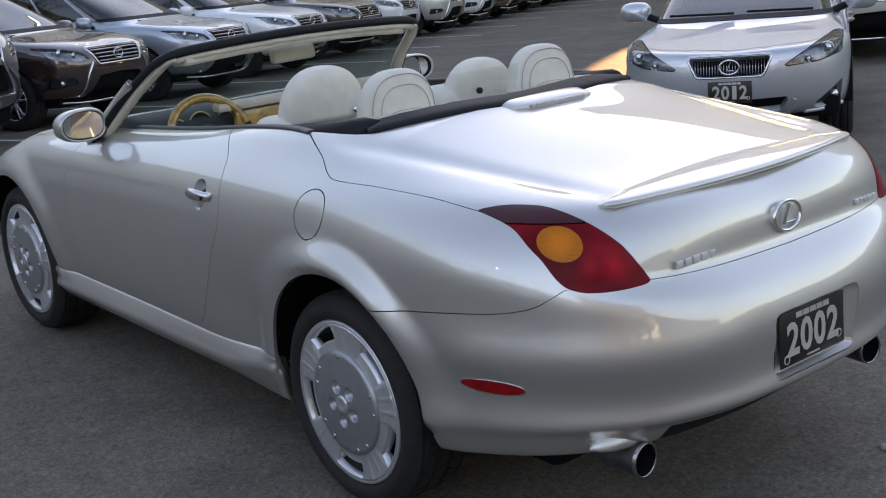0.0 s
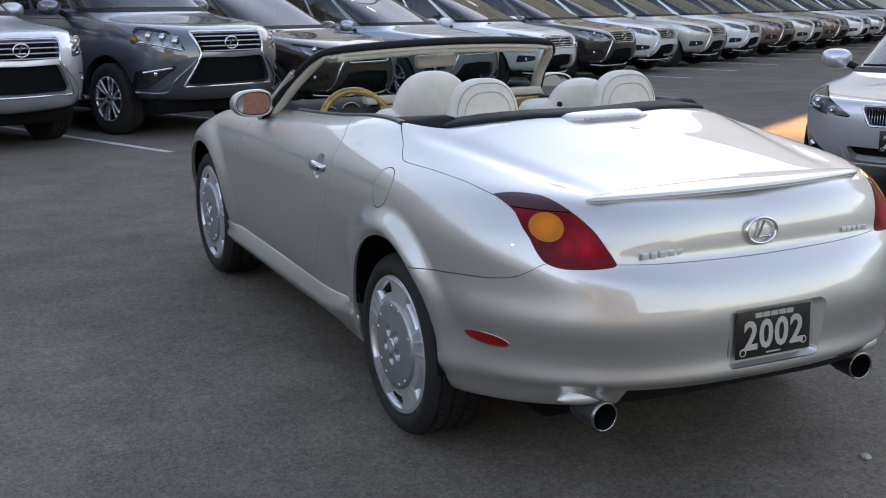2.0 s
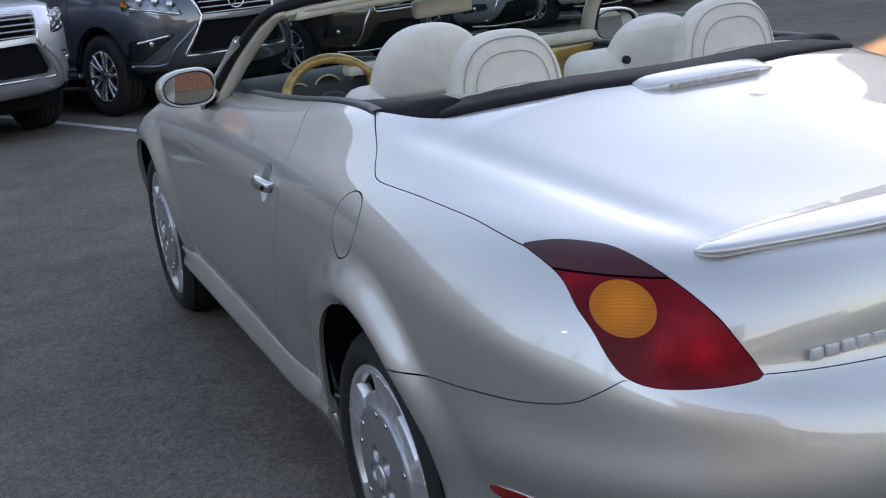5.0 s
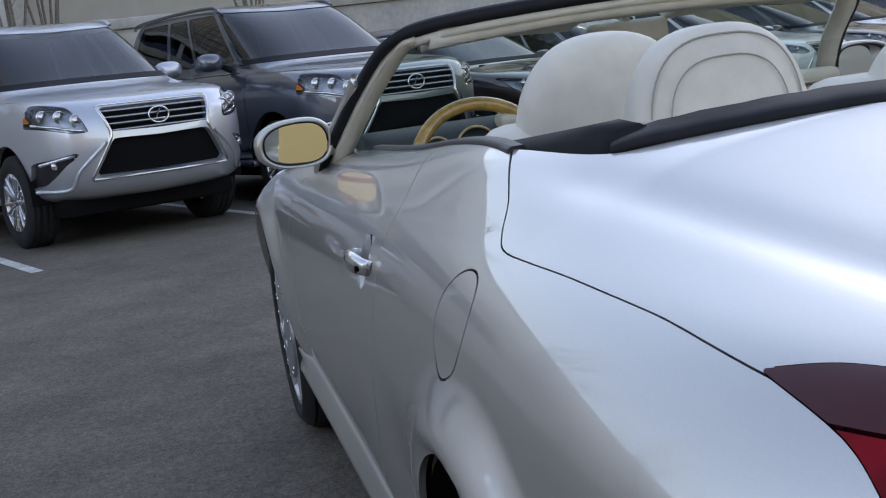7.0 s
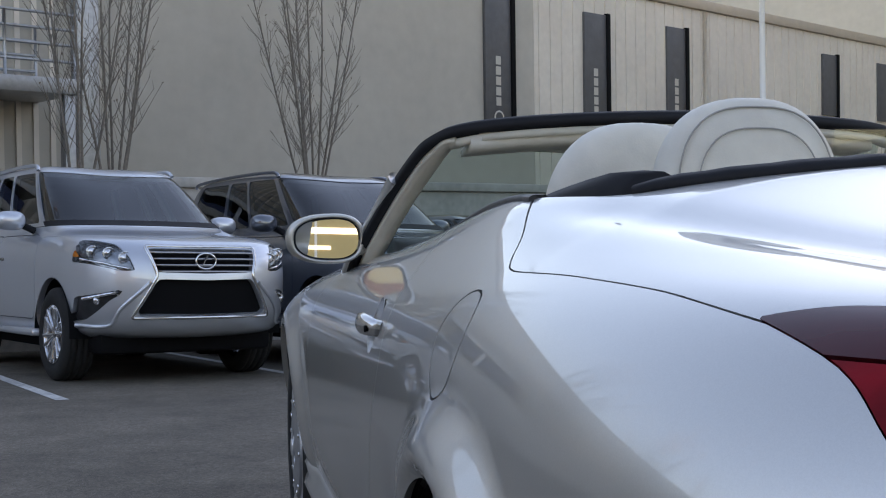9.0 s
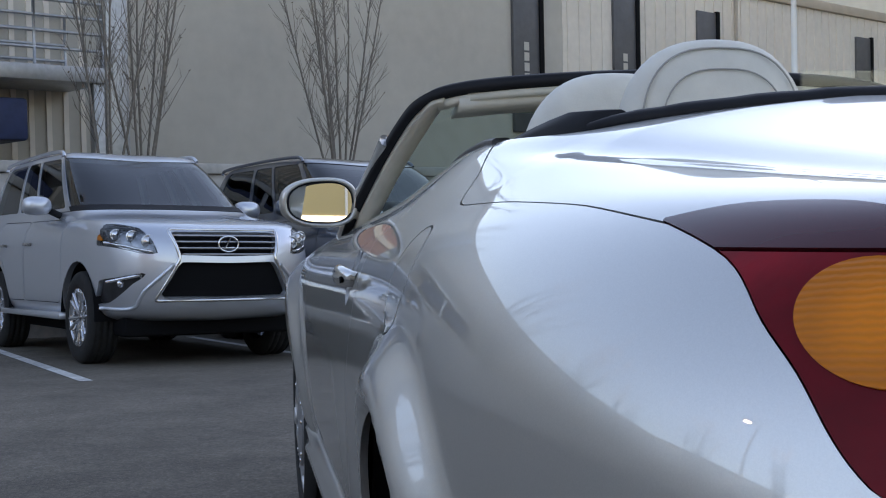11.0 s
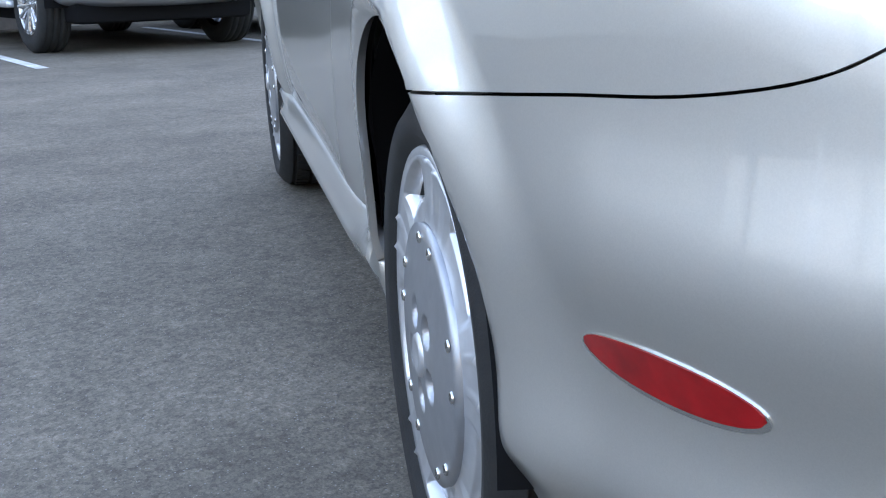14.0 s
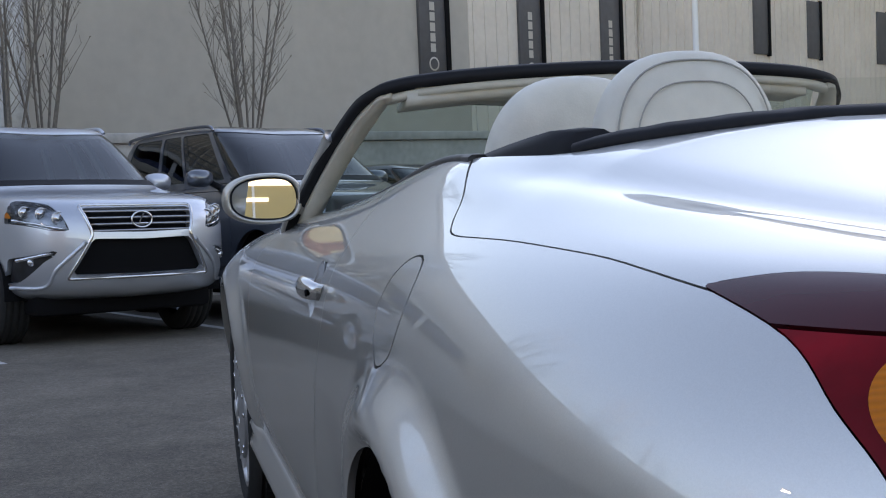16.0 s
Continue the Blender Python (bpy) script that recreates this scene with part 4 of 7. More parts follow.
def polar_plate(radii, depth, hole, n=240, wall=0.03):
    """A disc as a polar grid; faces on which hole(r, a) holds are left out, and the rims of the holes get walls."""
    pts, faces, count = [], [], {}
    for r in radii:
        for i in range(n):
            a = 2 * math.pi * i / n
            pts.append((depth(r, a), r * math.cos(a), r * math.sin(a)))
    for k in range(len(radii) - 1):
        for i in range(n):
            r, a = (radii[k] + radii[k + 1]) / 2, 2 * math.pi * (i + 0.5) / n
            if hole(r, a):
                continue
            j = (i + 1) % n
            f = (k * n + i, k * n + j, (k + 1) * n + j, (k + 1) * n + i)
            faces.append(f)
            for e in zip(f, f[1:] + f[:1]):
                key = (min(e), max(e))
                count[key] = None if key in count else e
    for e in [e for e in count.values() if e]:
        b = len(pts)
        for v in e:
            pts.append((pts[v][0] - wall, pts[v][1], pts[v][2]))
        faces.append((e[1], e[0], b, b + 1))
    return np.array(pts), None, faces


def sector(a, n, off=0.0):
    """The angle to the nearest of n spokes."""
    st = 2 * math.pi / n
    return (a - off + st / 2) % st - st / 2


def disc_wheel(parent, m, name="wheel"):
    """A broad-rimmed wheel: plain disc with rivets, five double ribs, slots between them."""
    R, rim, w = 0.346, 0.264, 0.235
    wheel = part(name, tyre_geo(R, rim, w), RUBBER, parent, m=m, label="low tyre on a broad silver disc wheel")
    part("tread", tread_geo(R, w), RUBBER, wheel, smooth=False)
    barrel = part("rim", lathe([(-0.012, rim - 0.006), (-0.003, rim + 0.001), (0.003, rim - 0.002), (0.003, rim - 0.010), (-0.004, rim - 0.020), (-0.02, rim - 0.023)], 72), RIM, wheel)
    # Barrel colour darkened to stand in for the shade behind the slots.
    part("barrel", lathe([(-0.02, rim - 0.0232), (-0.05, rim - 0.028), (-0.2, rim - 0.035), (-0.2, 0.05)], 72), SHADED_BARREL, barrel, "inside of the rim, darkened in its colour")
    off = radians(12)

    def depth(r, a):
        d = abs(sector(a, 5, off))
        bowl = 0.004 - 0.009 * math.sin(math.pi * min(max((r - 0.165) / 0.085, 0), 1)) ** 0.8
        rib = 0.005 * math.exp(-((d - 0.10) / 0.016) ** 2) * min(max((r - 0.17) / 0.02, 0), 1)
        spoke = 0.005 if d < 0.30 else 0.0
        return bowl + rib + spoke * math.sin(math.pi * min(max((r - 0.165) / 0.085, 0), 1))

    def hole(r, a):
        d = abs(sector(a, 5, off))
        return d > 0.345 and 0.200 < r < 0.243
    part("spoke_plate", polar_plate(np.linspace(0.160, 0.252, 15), depth, hole, 240), RIM, barrel)

    def dome(r, a):
        x = 0.010 + 0.012 * (1 - (r / 0.168) ** 2)
        d = sector(a, 5, off + 0.63)
        q = math.hypot(r * math.cos(d) - 0.057, r * math.sin(d))
        return x - 0.020 * max(0.0, 1 - (q / 0.021) ** 4) if q < 0.021 else x
    disc = part("disc", polar_plate(np.concatenate((np.linspace(0.001, 0.09, 26), np.linspace(0.1, 0.168, 5))), dome, lambda r, a: False, 160, 0.012), RIM_DISC, barrel, "dull silver wheel disc")
    part("hub_cap", lathe([(0.020, 0.030), (0.026, 0.027), (0.027, 0.018), (0.024, 0.012), (0.024, 0.0)], 28), RIM, barrel)
    for i in range(5):
        for sgn in (-1, 1):
            a = off + 2 * math.pi * i / 5 + sgn * 0.20
            part("rivet", RIVET_GEO, CHROME_SATIN, barrel, m=pose(0.0125, 0.151 * math.cos(a), 0.151 * math.sin(a)))
    return wheel


SHADED_BARREL = material("shaded_barrel", (0.045, 0.043, 0.042), 0.7, 0.3, var=0.3, scale=25)
RIVET_GEO = lathe([(0.0, 0.0080), (0.0024, 0.0076), (0.0034, 0.0056), (0.0004, 0.0036), (0.0018, 0.0)], 12)
RIM_DISC = material("rim_disc", (0.40, 0.41, 0.43), 0.38, 0.75, coat=0.4, var=0.08, scale=30)


def spoke_wheel(parent, m, R=0.38, rim=0.235, w=0.24, spokes=6, mat=None):
    """A polished wheel: pairs of tapering spokes that fork towards the lip, deep dark gaps between them."""
    mat = mat or RIM_BRIGHT
    wheel = part("wheel", tyre_geo(R, rim, w), RUBBER, parent, m=m)
    part("rim", lathe([(-0.01, rim - 0.01), (0.004, rim), (0.007, rim - 0.006), (0.004, rim - 0.013), (-0.012, rim - 0.018), (-0.05, rim - 0.028), (-0.18, rim - 0.032)], 48), mat, wheel)
    # Disc gets a dark colour in place of the shade between the spokes.
    part("brake_disc", lathe([(-0.10, 0.155), (-0.09, 0.155), (-0.09, 0.05), (-0.12, 0.0)], 32), SOOT_SHADE_STEEL, wheel)
    off = radians(15)

    def fork(r):
        return 0.012 + 0.20 * max(r - 0.075, 0.0)

    def depth(r, a):
        d = abs(abs(sector(a, spokes, off)) * r - fork(r))
        return 0.006 - 0.030 * (1 - r / rim) ** 1.4 + 0.010 * math.cos(min(d / 0.012, 1.5)) * min(r / 0.06, 1.0)

    def hole(r, a):
        d = abs(abs(sector(a, spokes, off)) * r - fork(r))
        return 0.062 < r < rim - 0.014 and d > 0.0125
    part("spokes", polar_plate(np.linspace(0.002, rim - 0.006, 15), depth, hole, 168, 0.026), mat, wheel)
    part("hub_cap", lathe([(-0.018, 0.034), (-0.010, 0.031), (-0.008, 0.0)], 20), DARK_CHROME, wheel)
    return wheel


# ---- the convertible's fittings ----
def deck_z(x, y):
    """Height of the deck, near enough, for what stands on it."""
    s, t = np.meshgrid(np.linspace(0, body.a + 0.6, 60), np.linspace(9, 16, 80), indexing="ij")
    p = body.at(s.ravel(), t.ravel())
    d = (p[:, 0] + abs(x)) ** 2 + (p[:, 1] - y) ** 2
    i = np.argsort(d)[:4]
    w = 1 / (d[i] + 1e-7)
    return float((p[i, 2] * w).sum() / w.sum())


def sections(rows, caps=True):
    """A skin over equal rows of points."""
    k, n = len(rows[0]), len(rows)
    pts = np.array([p for r in rows for p in r])
    faces = [(i * k + j, i * k + (j + 1) % k, (i + 1) * k + (j + 1) % k, (i + 1) * k + j) for i in range(n - 1) for j in range(k)]
    if caps:
        faces += [tuple(range(k))[::-1], tuple((n - 1) * k + j for j in range(k))]
    return pts, None, faces


def build_spoiler(car):
    """A wing-like lip: closed section, its ends rounded off."""
    rows = []
    for e in np.concatenate((-np.cos(np.linspace(0, 1, 9)[:-1] * math.pi / 2) * 0.07 - 0.93, np.linspace(-0.93, 0.93, 31), 0.93 + 0.07 * np.sin(np.linspace(0, 1, 9)[1:] * math.pi / 2))):
        x, e = e * 0.560, abs(e)
        g = max(1 - (max(e - 0.93, 0.0) / 0.07) ** 2, 0.0004) ** 0.5
        y0, y1 = -0.730 - 0.035 * e * e, -0.897 + 0.075 * e * e
        zd = deck_z(x, y0)
        z1 = 1.008 - 0.006 * e ** 2
        ym, zm = y0 * 0.5 + y1 * 0.5, zd * 0.5 + z1 * 0.5 - 0.006
        prof = [(y0, zd - 0.002), (y0 * 0.6 + y1 * 0.4, zd * 0.6 + z1 * 0.4 + 0.005), (y1 + 0.016, z1 + 0.001), (y1 + 0.004, z1 - 0.002), (y1, z1 - 0.008), (y1 + 0.004, z1 - 0.018),
                (y1 + 0.016, z1 - 0.023), (y1 + 0.055, zd * 0.35 + z1 * 0.65 - 0.032), (y0 + 0.0, zd - 0.012)]
        rows.append([(x, ym + (y - ym) * g, zm + (z - zm) * g) for y, z in prof])
    part("spoiler", sections(rows), SILVER, car, "slim silver lip spoiler")


def build_brake_pod(car):
    rows = []
    for x in np.linspace(-0.185, 0.185, 17):
        f = max(1 - (abs(x) / 0.186) ** 5, 0.02) ** 0.5
        yb, yf = -0.085 + 0.03 * (1 - f), 0.045 - 0.02 * (1 - f)
        rows.append([(x, yb, deck_z(x, yb) - 0.004), (x, yb + 0.004, deck_z(x, yb) + 0.015 * f), (x, yb + 0.010, deck_z(x, yb) + 0.019 * f), (x, (yb + yf) / 2, deck_z(x, (yb + yf) / 2) + 0.015 * f),
                     (x, yf, deck_z(x, yf) - 0.003)])
    pod = part("brake_light", sections(rows), SILVER, car, "silver pod of the third brake light")
    part("lens", box(-0.125, 0.125, -0.0875, -0.080, deck_z(0, -0.085) + 0.003, deck_z(0, -0.085) + 0.014, 0.003), PLATE_GREY_CLEAR, pod, "clear ribbed brake lens")


PLATE_GREY_CLEAR = material("clear_lens", (0.45, 0.40, 0.38), 0.15, coat=1.0, var=0.3, scale=120)


def build_plate(car_label, parent, m, text, w=0.305, h=0.155):
    plate = part("dealer_plate", box(-w / 2, w / 2, -h / 2, h / 2, -0.002, 0.002, 0.0015), PLATE_BLACK, parent, car_label, m=m)
    for i, ch in enumerate(text):
        words("digit", ch, 0.132, PLATE_GREY, plate, pose((i - 1.5) * 0.063, -0.008, 0.0025), width=0.030 if ch == "1" else 0.056, depth=0.0012, bold=0.0035)
    for i in range(5):
        part("bar", box(-0.078 + i * 0.032, -0.050 + i * 0.032, 0.054, 0.070, 0.002, 0.0035), PLATE_GREY, plate, smooth=False)
    for x, y in ((-0.125, -0.057), (0.125, -0.045)):
        part("disc", moved(lathe([(0, 0.0135), (0.0012, 0.0135), (0.0012, 0.009)], 18), pose(x, y, 0.002, 0, -90, 0)), PLATE_GREY, plate)
    part("caption", box(-0.03, 0.03, -0.069, -0.064, 0.002, 0.003), PLATE_GREY, plate, smooth=False)
    return plate


def oval_badge(parent, m, w=0.06, h=0.042, tube=0.006, mat=None, name="emblem"):
    """An oval ring with one bent stroke in it."""
    a = np.linspace(0, 2 * math.pi, 37)[:-1]
    ring = sweep([(w * math.cos(t), h * math.sin(t), 0) for t in a], circle(tube, 8), closed=True, flat=(0, 0, 1))
    stroke = sweep([(0.18 * w, 0.72 * h, 0), (-0.30 * w, -0.48 * h, 0), (0.55 * w, -0.48 * h, 0)], circle(tube * 0.85, 8), flat=(0, 0, 1))
    return part(name, joined(ring, stroke), mat or CHROME, parent, m=m)


def build_exhaust(car, h):
    c = (h * -0.545, -0.908, 0.298)
    m = Matrix.Translation(c) @ pose(0, 0, 0, 0, 0, 90 + h * 4)
    tip = part("exhaust_tip", moved(lathe([(0.0, 0.044), (-0.004, 0.047), (0.0, 0.050), (0.008, 0.0505)], 40), m), DARK_CHROME, car, "chrome exhaust tip")
    part("pipe", moved(lathe([(0.0082, 0.0503), (0.10, 0.048), (0.14, 0.040)], 36), m), SOOT_SHADE_STEEL, tip)
    part("bore", moved(lathe([(0.0, 0.0445), (0.12, 0.042), (0.12, 0.0)], 32), m), DARK_GAP, tip)
    # smooth bulge of the bumper over the tip
    rows = []
    for u in np.linspace(-1, 1, 17):
        k = math.sqrt(max(1 - u * u, 0.0004)) ** 1.2
        rows.append([(c[0] + 0.140 * u, -0.838 - 0.054 * k * math.cos(b), 0.354 + 0.048 * k * max(math.sin(b), -0.25)) for b in np.linspace(-math.pi, math.pi, 25)[:-1]])
    part("exhaust_surround", sections(rows), SILVER, car, "smooth silver bulge over the exhaust")




def dome(w, d, h, power=2.4, n=20, rings=10, flat_back=0.0):
    """A cushion: rounded top, width w, depth d, height h above its foot."""
    rows = []
    for k in range(rings + 1):
        f = k / rings
        z = h * math.sin(f * math.pi / 2)
        sc = max(math.cos(f * math.pi / 2), 0.0) ** (2 / power)
        sd = max(math.cos(f * math.pi / 2), 0.0) ** 0.45
        ring = []
        for i in range(n):
            a = 2 * math.pi * i / n
            c, s = math.cos(a), math.sin(a)
            x = w / 2 * max(sc, 0.02) * math.copysign(abs(c) ** 0.8, c)
            y = d / 2 * max(sd, 0.02) * math.copysign(abs(s) ** 0.7, s)
            if flat_back and y < 0:
                y *= flat_back
            ring.append((x, y, z))
        rows.append(ring)
    pts = np.array([p for r in rows for p in r])
    faces = [(k * n + i, k * n + (i + 1) % n, (k + 1) * n + (i + 1) % n, (k + 1) * n + i) for k in range(rings) for i in range(n)]
    faces += [tuple(rings * n + i for i in range(n)), tuple(range(n))[::-1]]
    return pts, None, faces


def arc_piping(w, h, y, n=25, r=0.003, foot=0.0):
    return sweep([(w / 2 * math.copysign(abs(math.cos(a)) ** 0.72, math.cos(a)), y, foot + h * math.sin(a) ** 0.82) for a in np.linspace(0.02, math.pi - 0.02, n)], circle(r, 6), flat=(0, 1, 0))


def build_cabin(car):
    # padded black trim along the deck's edge, and cream ledge before it
    xs = np.linspace(-0.595, 0.595, 41)
    prof = [(-0.038, -0.012), (-0.040, 0.004), (-0.032, 0.011), (-0.005, 0.016), (0.070, 0.019), (0.100, 0.013), (0.108, -0.03)]
    edge = [(x, deck_edge(x) + 0.046, deck_z(x, min(deck_edge(x) - 0.005, 0.36)) + 0.002) for x in xs]
    taper = [1 - 0.30 * (abs(x) / 0.60) ** 16 for x in xs]
    part("deck_trim", sweep(edge, np.array([np.array(prof) * (-k, k) for k in taper])), BLACK_TRIM, car, "black padded trim along the deck edge")
    ledge = []
    for x in np.linspace(-0.50, 0.50, 25):
        y = deck_edge(x) + 0.145
        ledge.append([(x, y, 1.120), (x, y + 0.02, 1.132), (x, y + 0.16, 1.118), (x, y + 0.19, 1.085), (x, y + 0.20, 0.7), (x, y + 0.05, 0.7)])
    part("rear_ledge", sections(ledge), CREAM_TRIM, car)
    for h in (1, -1):
        rows = []
        for f in np.linspace(0, 1, 15):
            y = 0.92 - 0.74 * f
            top = 1.052 + 0.094 * f ** 1.1 - 0.012 * max(f - 0.94, 0) / 0.06
            xo, xi = -0.712 + 0.040 * f + 0.055 * f ** 6, -0.53 + 0.03 * f
            sh = 0.35 + 0.65 * math.sin(min(f * 3.5, 1) * math.pi / 2)
            rows.append([(h * xo, y, 1.02), (h * (xo + 0.005), y, top - 0.020), (h * (xo + 0.03), y, top), (h * (xo + (xi - xo) * 0.6 * sh), y, top + 0.004), (h * (xo + (xi - xo) * sh), y, top - 0.02), (h * (xo + (xi - xo) * sh), y, 0.98)])
        part("quarter_trim", sections(rows), BLACK_TRIM, car, "black leather-grained trim beside the rear seats")
        # belt moulding on top of the door, following the skin's edge
        s = np.linspace(body.a + 0.36, body.a + 1.86, 30)
        p = body.at(s, belt_t(s - body.a)) * (h, 1, 1)
        part("belt_strip", sweep(p + np.array((h * 0.012, 0, 0.004)), np.array([(-0.017, -0.008), (-0.017, 0.001), (-0.010, 0.005), (0.010, 0.005), (0.016, -0.001), (0.016, -0.014)])), BELT_GREY, car, "grey-black rubber belt strip")
        door_card = []
        for f in np.linspace(0, 1, 10):
            y = 0.90 + 1.0 * f
            q = body.at(np.array([body.a + y * 1.0]), np.array([11.85]))[0]
            door_card.append([(h * (q[0] + 0.025), y, q[2] - 0.010), (h * (q[0] + 0.065), y, q[2] - 0.030), (h * (q[0] + 0.09), y, q[2] - 0.14), (h * (q[0] + 0.10), y, 0.40), (h * (q[0] + 0.02), y, 0.40)])
        part("door_card", sections(door_card), DASH, car)
        build_seat(car, h)
        build_side_mirror(car, h)
    part("cabin_floor", box(-0.66, 0.66, 0.35, 2.1, 0.30, 0.34, 0.01), DASH, car)
    # wind deflector between the rear headrests
    part("wind_deflector", box(-0.20, 0.20, 0.318, 0.322, 1.125, 1.212, 0.001, 1), GLASS, car, "clear wind deflector").visible_shadow = False
    part("knob", moved(lathe([(0, 0.0), (0, 0.011), (0.012, 0.011), (0.014, 0.0)], 14), pose(0.0, 0.30, 1.142, 0, 0, 90)), BLACK_TRIM, car)
    build_dash(car)
    build_windscreen(car)


BELT_GREY = material("belt_rubber", (0.07, 0.068, 0.066), 0.5, var=0.15, scale=30)


def build_seat(car, h):
    x = h * -0.36
    back = part("front_seat", box(x - 0.26, x + 0.26, 0.70, 0.88, 0.45, 1.10, 0.06, 4), LEATHER, car, "cream leather front seat")
    head = part("headrest", dome(0.365, 0.13, 0.19, 2.6, n=32, rings=14), LEATHER, back, m=pose(x * 1.04, 0.755, 1.068 if h > 0 else 1.000, 6, 0, 0))
    part("button", moved(lathe([(0, 0.012), (0.006, 0.011), (0.009, 0.0)], 16), pose(0.10, -0.069, 0.03, 0, 0, -90)), CHROME, head, "chrome button")
    part("cushion", box(x - 0.25, x + 0.25, 0.85, 1.35, 0.45, 0.62, 0.05, 3), LEATHER, back)
    rear = part("rear_seat", box(x - 0.24, x + 0.24, 0.36, 0.48, 0.5, 1.09, 0.05, 3), LEATHER, car, "cream leather rear seat back")
    rest = part("headrest", dome(0.322, 0.12, 0.168, 2.7, n=32, rings=14, flat_back=0.9), LEATHER, rear, m=pose(x * 0.94, 0.345, 1.094, -3, 0, 0))
    part("piping", arc_piping(0.268, 0.150, -0.040, r=0.0017), STITCH, rest)
    part("panel_seam", arc_piping(0.210, 0.115, -0.050, r=0.0014), STITCH, rest)
    part("panel_foot", arc_piping(0.15, 0.02, -0.053, foot=0.012, r=0.0012), STITCH, rest)


def build_side_mirror(car, h):
    m = pose(h * -0.862, 1.775, 1.035, 90, 0, 0) @ pose(0, 0, 0, -0.5, h * 5, 0)   # z of the mirror's own frame looks back along the car
    oval = lambda sc, z, n=40: [(h * 0.106 * sc * math.copysign(abs(math.cos(a)) ** 0.78, math.cos(a)), 0.067 * sc * math.copysign(abs(math.sin(a)) ** 0.80, math.sin(a)) * (1.0 + 0.10 * math.cos(a)), z) for a in np.linspace(0, 2 * math.pi, n + 1)[:-1]]
    rows = [oval(sc, z) for z, sc in ((-0.020, 0.80), (0.004, 0.835), (0.011, 0.865), (0.013, 0.91), (0.010, 0.96), (0.000, 0.995), (-0.020, 1.015), (-0.05, 0.97), (-0.085, 0.81), (-0.105, 0.54), (-0.112, 0.1))]
    house = part("side_mirror", sections(rows), SILVER_MIRROR, car, "beige-silver door mirror", m=m)
    n = 40
    part("bezel", sections([oval(0.845, 0.004), oval(0.842, 0.0075), oval(0.800, 0.005), oval(0.775, -0.004), oval(0.775, -0.012)], caps=False), BLACK_TRIM, house)
    g = np.array([(x, y, -0.009 + 0.268 * abs(x) * (1 if x * h > 0 else -1) - 0.047 * y) for x, y, _ in oval(0.80, 0.0)] + [(0, 0, -0.009)])
    part("mirror_glass", (g, None, [(i, (i + 1) % n, n) for i in range(n)]), MIRROR, house, smooth=False)
    part("arm", sweep([(h * -0.79, 1.80, 1.02), (h * -0.755, 1.815, 1.005), (h * -0.72, 1.83, 0.985)], np.array([circle(0.035, 12, 0.025), circle(0.028, 12, 0.022), circle(0.035, 12, 0.03)])), SILVER, car)


SILVER_MIRROR = paint("mirror_paint", (0.52, 0.50, 0.45))


def build_dash(car):
    rows = []
    for x in np.linspace(-0.68, 0.68, 21):
        e = 1 - 0.35 * (abs(x) / 0.7) ** 4
        rows.append([(x, 1.62, 0.62), (x, 1.60, 0.80), (x, 1.62, 0.95), (x, 1.68, 1.015), (x, 1.80, 1.034), (x, 2.02 - 0.14 * (x / 0.7) ** 2, 1.000), (x, 2.06, 0.6)])
    part("dashboard", sections(rows), DASH, car, "dark dashboard")
    part("wood_trim", box(-0.27, 0.64, 1.570, 1.600, 0.86, 1.010, 0.006), WOOD, car, "glossy maple trim strip")
    part("dash_top", box(-0.34, 0.67, 1.585, 1.655, 1.014, 1.052, 0.014), CREAM_TRIM, car, "cream roll along the dashboard")
    for x, r in ((-0.50, 0.040), (-0.39, 0.055), (-0.27, 0.042)):
        gauge = part("gauge", moved(lathe([(0, 0.0), (0, r), (0.06, r), (0.062, r - 0.004), (0.02, r - 0.006), (0.02, 0)], 28), pose(x, 1.72, 0.955, 0, 0, -90) @ pose(0, 0, 0, 0, -12, 0)), DASH, car)
        part("ring", moved(sweep([(0.062, (r + 0.001) * math.cos(a), (r + 0.001) * math.sin(a)) for a in np.linspace(0, 2 * math.pi, 33)[:-1]], circle(0.0035, 6), closed=True, flat=(1, 0, 0)), pose(x, 1.72, 0.955, 0, 0, -90) @ pose(0, 0, 0, 0, -12, 0)), WOOD_LIGHT, gauge)
    # steering wheel: maple rim on top, leather below
    m = pose(-0.405, 1.545, 0.918, -24, 0, 0)
    arc = lambda a0, a1, n: [(0.185 * math.cos(a), 0.0, 0.185 * math.sin(a)) for a in np.linspace(a0, a1, n)]
    wheel = part("steering_wheel", sweep(arc(0.25, math.pi - 0.25, 40), circle(0.0185, 12), flat=(0, 1, 0)), WOOD, car, "steering wheel with a maple rim", m=m)
    part("rim_leather", sweep(arc(math.pi - 0.25, 2 * math.pi + 0.25, 40), circle(0.0155, 12), flat=(0, 1, 0)), DASH, wheel)
    part("boss", moved(lathe([(0, 0.0), (0.0, 0.06), (0.03, 0.075), (0.06, 0.05)], 28), pose(0, -0.01, 0, 0, 0, 90)), DASH, wheel)
    for a in (0.1, math.pi - 0.1, 4.2, 5.2):
        part("spoke", sweep([(0.05 * math.cos(a), 0.02, 0.05 * math.sin(a)), (0.18 * math.cos(a), 0.0, 0.18 * math.sin(a))], circle(0.010, 8, 0.02), flat=(0, 1, 0)), DASH, wheel)


WOOD_LIGHT = material("gauge_ring", (0.62, 0.46, 0.22), 0.3, 0.3)


